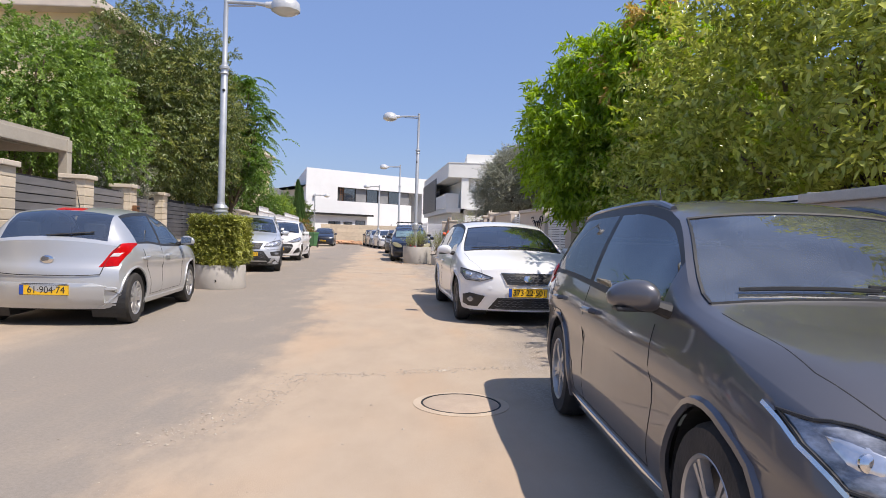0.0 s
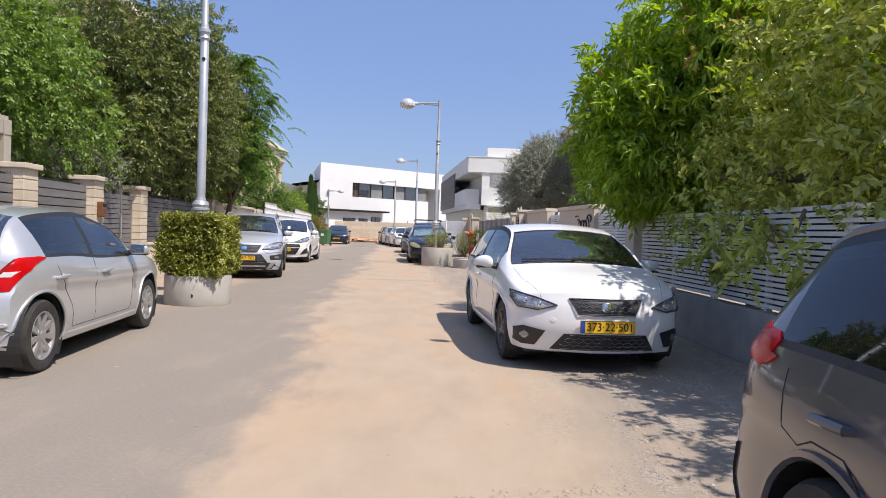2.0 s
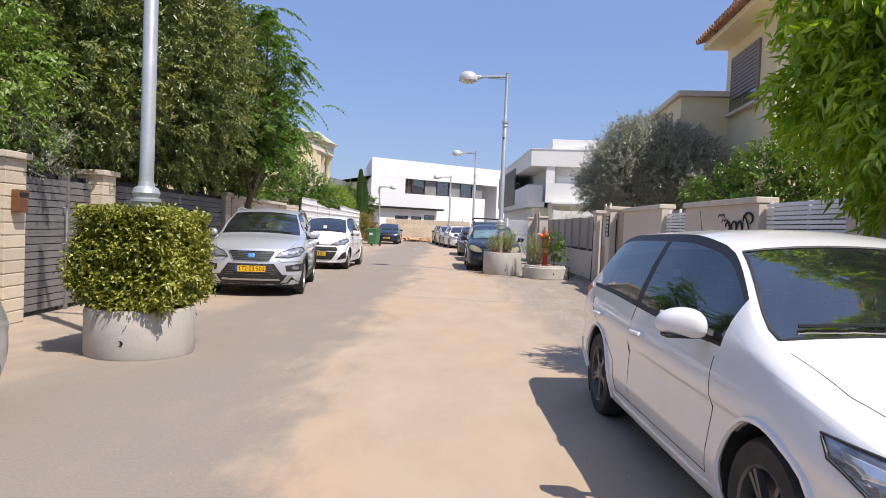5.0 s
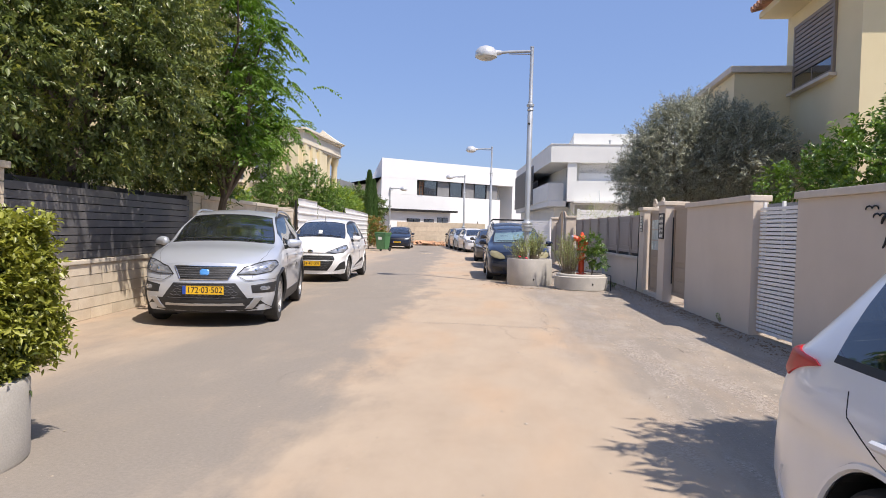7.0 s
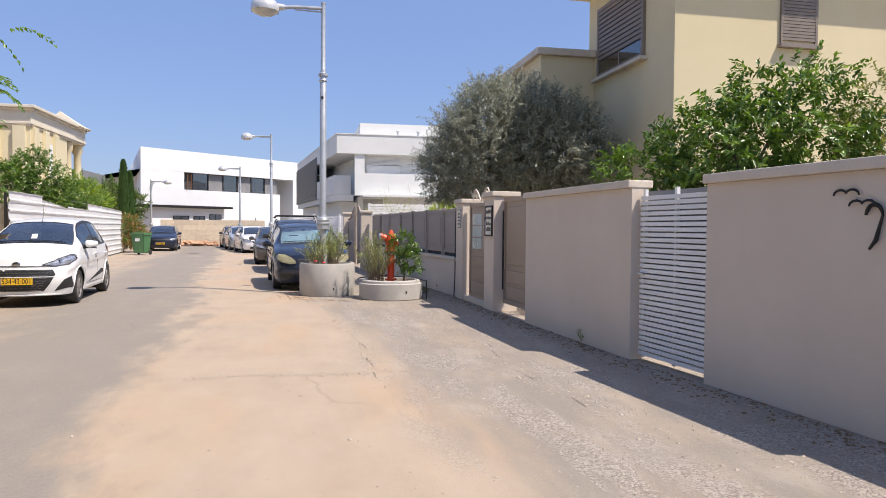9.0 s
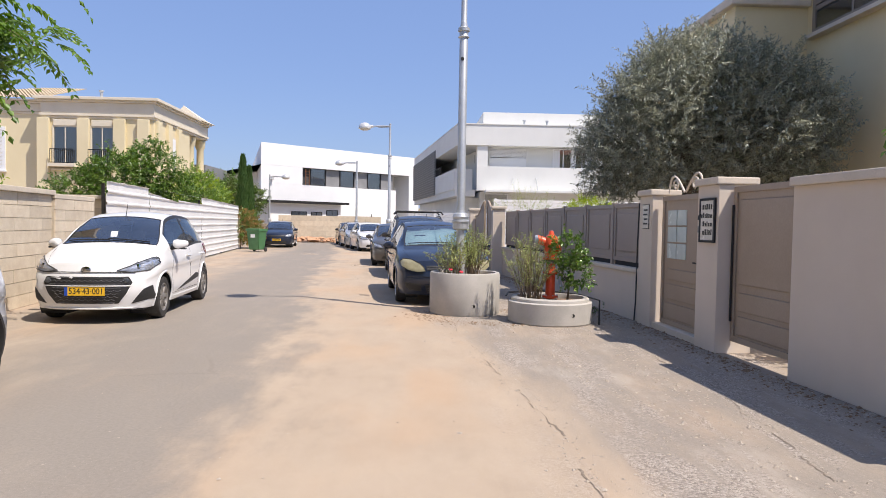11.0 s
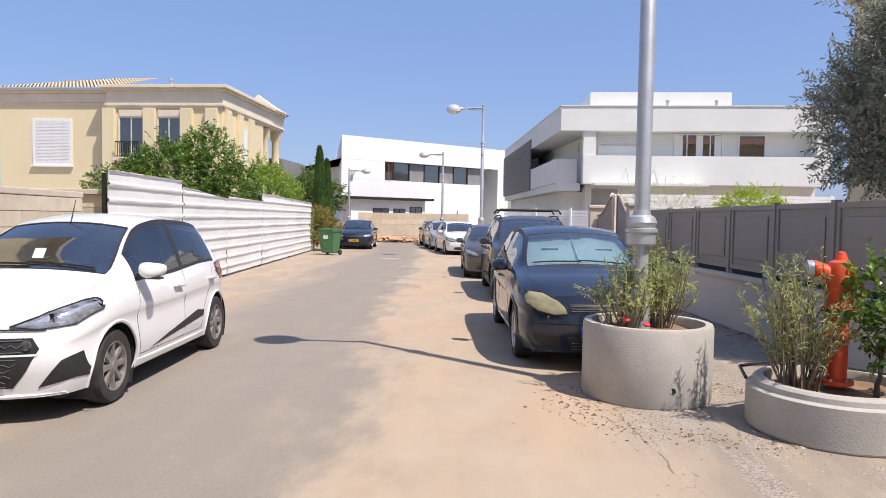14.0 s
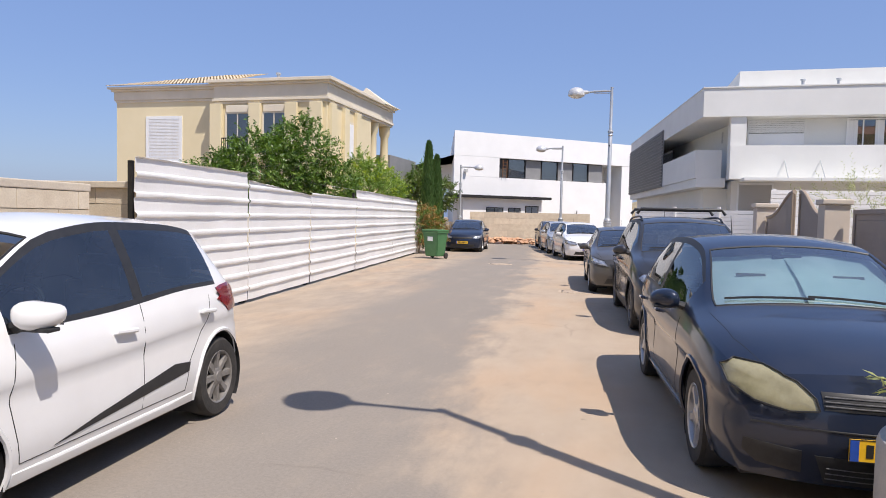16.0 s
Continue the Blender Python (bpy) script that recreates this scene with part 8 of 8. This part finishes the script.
def potted_bush(x, y, z, r, h, n, material, seed, label, leaf=(0.06, 0.012), per=26, stemmy=0.5, flowers=0):
    """Upright thin-stemmed bush: stalks that fan out of the soil, leaves all along them."""
    t = thing("planter_bush", pose(x, y, z), label, "plant")
    rng = np.random.default_rng(seed)
    Ps, Ds = [], []
    for k in range(n):
        a, lean = rng.uniform(0, 2 * math.pi), rng.uniform(0.05, 1.0)
        hh = h * rng.uniform(0.55, 1.08) * (1 - 0.35 * lean ** 2)
        b = np.array([r * 0.35 * math.cos(a) * rng.random(), r * 0.35 * math.sin(a) * rng.random(), 0])
        tip = np.array([r * lean * math.cos(a), r * lean * math.sin(a), hh])
        cv = np.array([rng.normal() * 0.05, rng.normal() * 0.05, 0.12 * h])
        pts = [b + (tip - b) * f + cv * math.sin(math.pi * f) for f in np.linspace(0, 1, 7)]
        part("stalk", tube(pts, [0.006, 0.006, 0.005, 0.005, 0.004, 0.003, 0.002], 4), TWIG, t)
        for f in np.linspace(0.22, 1.0, per):
            i = min(int(f * 6), 5)
            p = pts[i] + (pts[i + 1] - pts[i]) * (f * 6 - i)
            dr = pts[i + 1] - pts[i]
            Ps.append(p)
            Ds.append(dr / np.linalg.norm(dr) * 0.6 + rng.normal(size=3) * 0.7)
    Ps, Ds = np.array(Ps), np.array(Ds)
    m = len(Ps)
    me = leaf_mesh("leaves", Ps, Ds, rng.normal(size=(m, 3)) * 0.6 + np.array([0, 0, 1.0]), leaf[0] * rng.uniform(0.6, 1.3, m), leaf[1] * rng.uniform(0.6, 1.3, m), material)
    part("leaves", me, None, t)
    for k in range(flowers):
        a = k * 2.1
        part("flower", lathe([(0.004, 0), (0.03, 0.012), (0.035, 0.03), (0.01, 0.035)], 8), PINK, t, "small red flower", smooth=True, m=pose(r * 0.25 * math.cos(a), -r * 0.55, 0.10 + 0.04 * k, 20, 10, 0))
    return t


potted_bush(-1.14, 27.95, 0.60, 0.48, 0.72, 64, DRYLEAF, 91, "scraggly sage-green bush in a planter", (0.065, 0.011), 34, flowers=2)
potted_bush(-0.82, 28.1, 0.60, 0.42, 0.88, 62, DRYLEAF, 93, "upright sage-green bush beside the lamp post", (0.068, 0.011), 36)
potted_bush(0.04, 27.05, 0.30, 0.48, 1.16, 66, DRYLEAF, 97, "wispy sage-green bush beside the hydrant", (0.062, 0.010), 40)
tree("shrub", "green rose bush growing beside the hydrant", "shrub", (0.62, 27.0, 0.3),
     [(0.58, 26.95, 1.12, 0.26, 0.24, 0.24), (0.72, 26.95, 0.78, 0.20, 0.2, 0.28)], [(CITRUS, 110, 9, 0.065, 0.042, 0.14, 0.1, 0.3, None), (FRESHLEAF, 40, 8, 0.06, 0.035, 0.14, 0.0, 0.8, None)], 0.018, 101)
# weeds and dead leaves at the wall feet, rubble heap at the end, gravel
for k, (x, y) in enumerate(((1.75, 28.6), (1.7, 29.9), (2.15, 21.2), (1.2, 27.9))):
    potted_bush(x, y, 0, 0.16, 0.2, 9, CITRUS if k != 2 else DRYLEAF, 120 + k, "small weed at the foot of the wall", (0.05, 0.02), 12)


def scatter(name, label, cat, n, place, size, material, seed, parent=None):
    """Loose stones: small lumps strewn by place(rng)."""
    rng = np.random.default_rng(seed)
    V, F = [], []
    octa = np.array([(1, 0, 0), (0, 1, 0), (-1, 0, 0), (0, -1, 0), (0, 0, 0.5), (0, 0, -0.3)])
    for k in range(n):
        x, y, z = place(rng)
        s = size * rng.lognormal(0, 0.45)
        a = rng.uniform(0, math.pi)
        R = np.array([[math.cos(a), -math.sin(a), 0], [math.sin(a), math.cos(a), 0], [0, 0, 1]])
        q = (octa * rng.uniform(0.6, 1.3, (6, 3)) * s) @ R.T + (x, y, z)
        b = len(V)
        V += [tuple(v) for v in q]
        F += [(b + i, b + (i + 1) % 4, b + 4) for i in range(4)] + [(b + (i + 1) % 4, b + i, b + 5) for i in range(4)]
    me = bpy.data.meshes.new(name)
    me.from_pydata(V, [], F)
    me.materials.append(material)
    return tagged(part(name, me, None), label, cat, kind="stuff")


GRAVEL = surf("gravel", (0.30, 0.25, 0.195), (0.50, 0.43, 0.35), 30, 0.95)
DEADLEAF = surf("dead_leaf", (0.13, 0.08, 0.045), (0.34, 0.22, 0.13), 30, 0.9)


def edge_place(rng):
    y = rng.uniform(8, 34)
    lane = rng.random()
    if lane < 0.4:
        w = abs(rng.normal()) * 0.3
    else:  # washed-out gravel ridges that run along the street
        k = int(rng.integers(0, 3))
        w = 0.75 + 0.62 * k + 0.16 * math.sin(y * 0.9 + k * 2.0) + 0.1 * math.sin(y * 2.7 + k) + rng.normal() * 0.10
        if math.sin(y * 1.3 + k * 1.7) + 0.6 * math.sin(y * 3.1 + k) < -0.2:
            w += rng.normal() * 0.5
    return (right_x(y) - 0.05 - w, y, 0.001)


def open_place(rng):
    y = rng.uniform(2, 34)
    return (rng.normal(-0.6 - 0.08 * y, 1.6), y, 0.002)


CRACKFILL = surf("crack_grit", (0.17, 0.135, 0.10), (0.30, 0.24, 0.185), 40, 0.95, bump=0.4, bscale=120)
CRACKS = [
    [(-1.28, 26.96), (-1.08, 25.2), (-0.97, 23.7), (-0.69, 21.4), (-0.74, 19.5)],
    [(0.88, 26.2), (1.0, 24.6), (1.11, 23.0), (0.9, 21.4), (0.72, 20.1), (0.9, 18.2)],
    [(-2.64, 19.86), (-1.9, 19.95), (-1.2, 19.8), (-0.45, 19.9)],
    [(-1.15, 5.15), (-0.6, 5.2), (-0.1, 5.42), (0.33, 5.6), (0.75, 5.75)],
    [(1.13, 7.3), (1.08, 6.4), (1.22, 5.5)],
    [(-1.5, 3.2), (-1.2, 4.2), (-1.05, 5.1)],
]


def crack_line(pts, seed):
    """A jagged crack across the street, a thin uneven band of dark grit."""
    rng = np.random.default_rng(seed)
    bm = bmesh.new()
    prev = None
    for (x0, y0), (x1, y1) in zip(pts, pts[1:]):
        d = Vector((x1 - x0, y1 - y0, 0))
        side = Vector((-d.y, d.x, 0)).normalized()
        n = max(4, int(d.length / 0.05))
        for i in range(n):
            p = Vector((x0, y0, 0.0035)) + d * (i / n) + side * (0.05 * noise.noise((x0 + i * 0.13, seed, 0)) + rng.normal() * 0.008)
            w = max(0.001, 0.004 + 0.010 * noise.noise((i * 0.21, seed * 3.0, y0)))
            pair = [bm.verts.new(p + side * w), bm.verts.new(p - side * w)]
            if noise.noise((x0 * 3 + i * 0.09, y0, seed * 5.0)) < 0.02:
                prev = None
                continue
            if prev:
                bm.faces.new((prev[0], pair[0], pair[1], prev[1]))
            prev = pair
    tagged(part("road_crack", bm, CRACKFILL), "jagged grit-filled crack in the sandy asphalt", "road crack", "cracks in the street", "stuff")


for k, pts in enumerate(CRACKS[:2]):
    crack_line(pts, k + 1)


def crack_place(rng):
    pts = CRACKS[int(rng.integers(0, len(CRACKS)))]
    i = int(rng.integers(0, len(pts) - 1))
    f = rng.random()
    return (pts[i][0] + (pts[i + 1][0] - pts[i][0]) * f + rng.normal() * 0.10, pts[i][1] + (pts[i + 1][1] - pts[i][1]) * f + rng.normal() * 0.05, 0.002)


scatter("crack_gravel", "small stones loosened along the street's cracks", "gravel", 2600, crack_place, 0.0072, GRAVEL, 133)
scatter("gravel", "loose pale gravel along the street edge", "gravel", 13000, edge_place, 0.0092, GRAVEL, 131)
scatter("pebbles", "sparse pebbles strewn over the street", "gravel", 1200, open_place, 0.006, GRAVEL, 137)
scatter("dead_leaves", "dry brown leaf litter at the wall foot", "leaf litter", 2600, lambda g: (lambda y: (right_x(y) - 0.02 - abs(g.normal()) * 0.20, y, 0.003))(g.uniform(13, 36)), 0.013, DEADLEAF, 139)
scatter("planter_litter", "dry leaf litter around the planters", "leaf litter", 1300, lambda g: (lambda a, r: (-0.35 + 1.45 * r * math.cos(a), 27.5 + 0.95 * r * math.sin(a), 0.003))(g.uniform(0, 6.3), g.normal(0.88, 0.16)), 0.009, DEADLEAF, 149)
scatter("rubble", "heap of reddish clay rubble by the block wall", "rubble", 420, lambda g: (-9.9 + g.normal() * 1.1, 67.0 + g.normal() * 0.35, max(0.02, 0.35 * g.random())), 0.13, RUBBLE, 151)
# dry hill far behind the houses
bm = bmesh.new()
rows = []
for j in range(9):
    f = j / 8
    rows.append([bm.verts.new((x, 150 + f * 90, 15 * math.sin(math.pi * f) * (0.55 + 0.45 * noise.noise((x * 0.02, f, 0))) * max(0.0, min(1, (x + 30) / 40)))) for x in np.linspace(-30, 160, 39)])
for a, b in zip(rows, rows[1:]):
    for k in range(38):
        bm.faces.new((a[k], a[k + 1], b[k + 1], b[k]))
tagged(part("backdrop", bm, surf("dry_hill", (0.24, 0.20, 0.11), (0.40, 0.32, 0.20), 0.25, 0.95), smooth=True), "dry grassy hill in the distance", "hill", kind="structure")
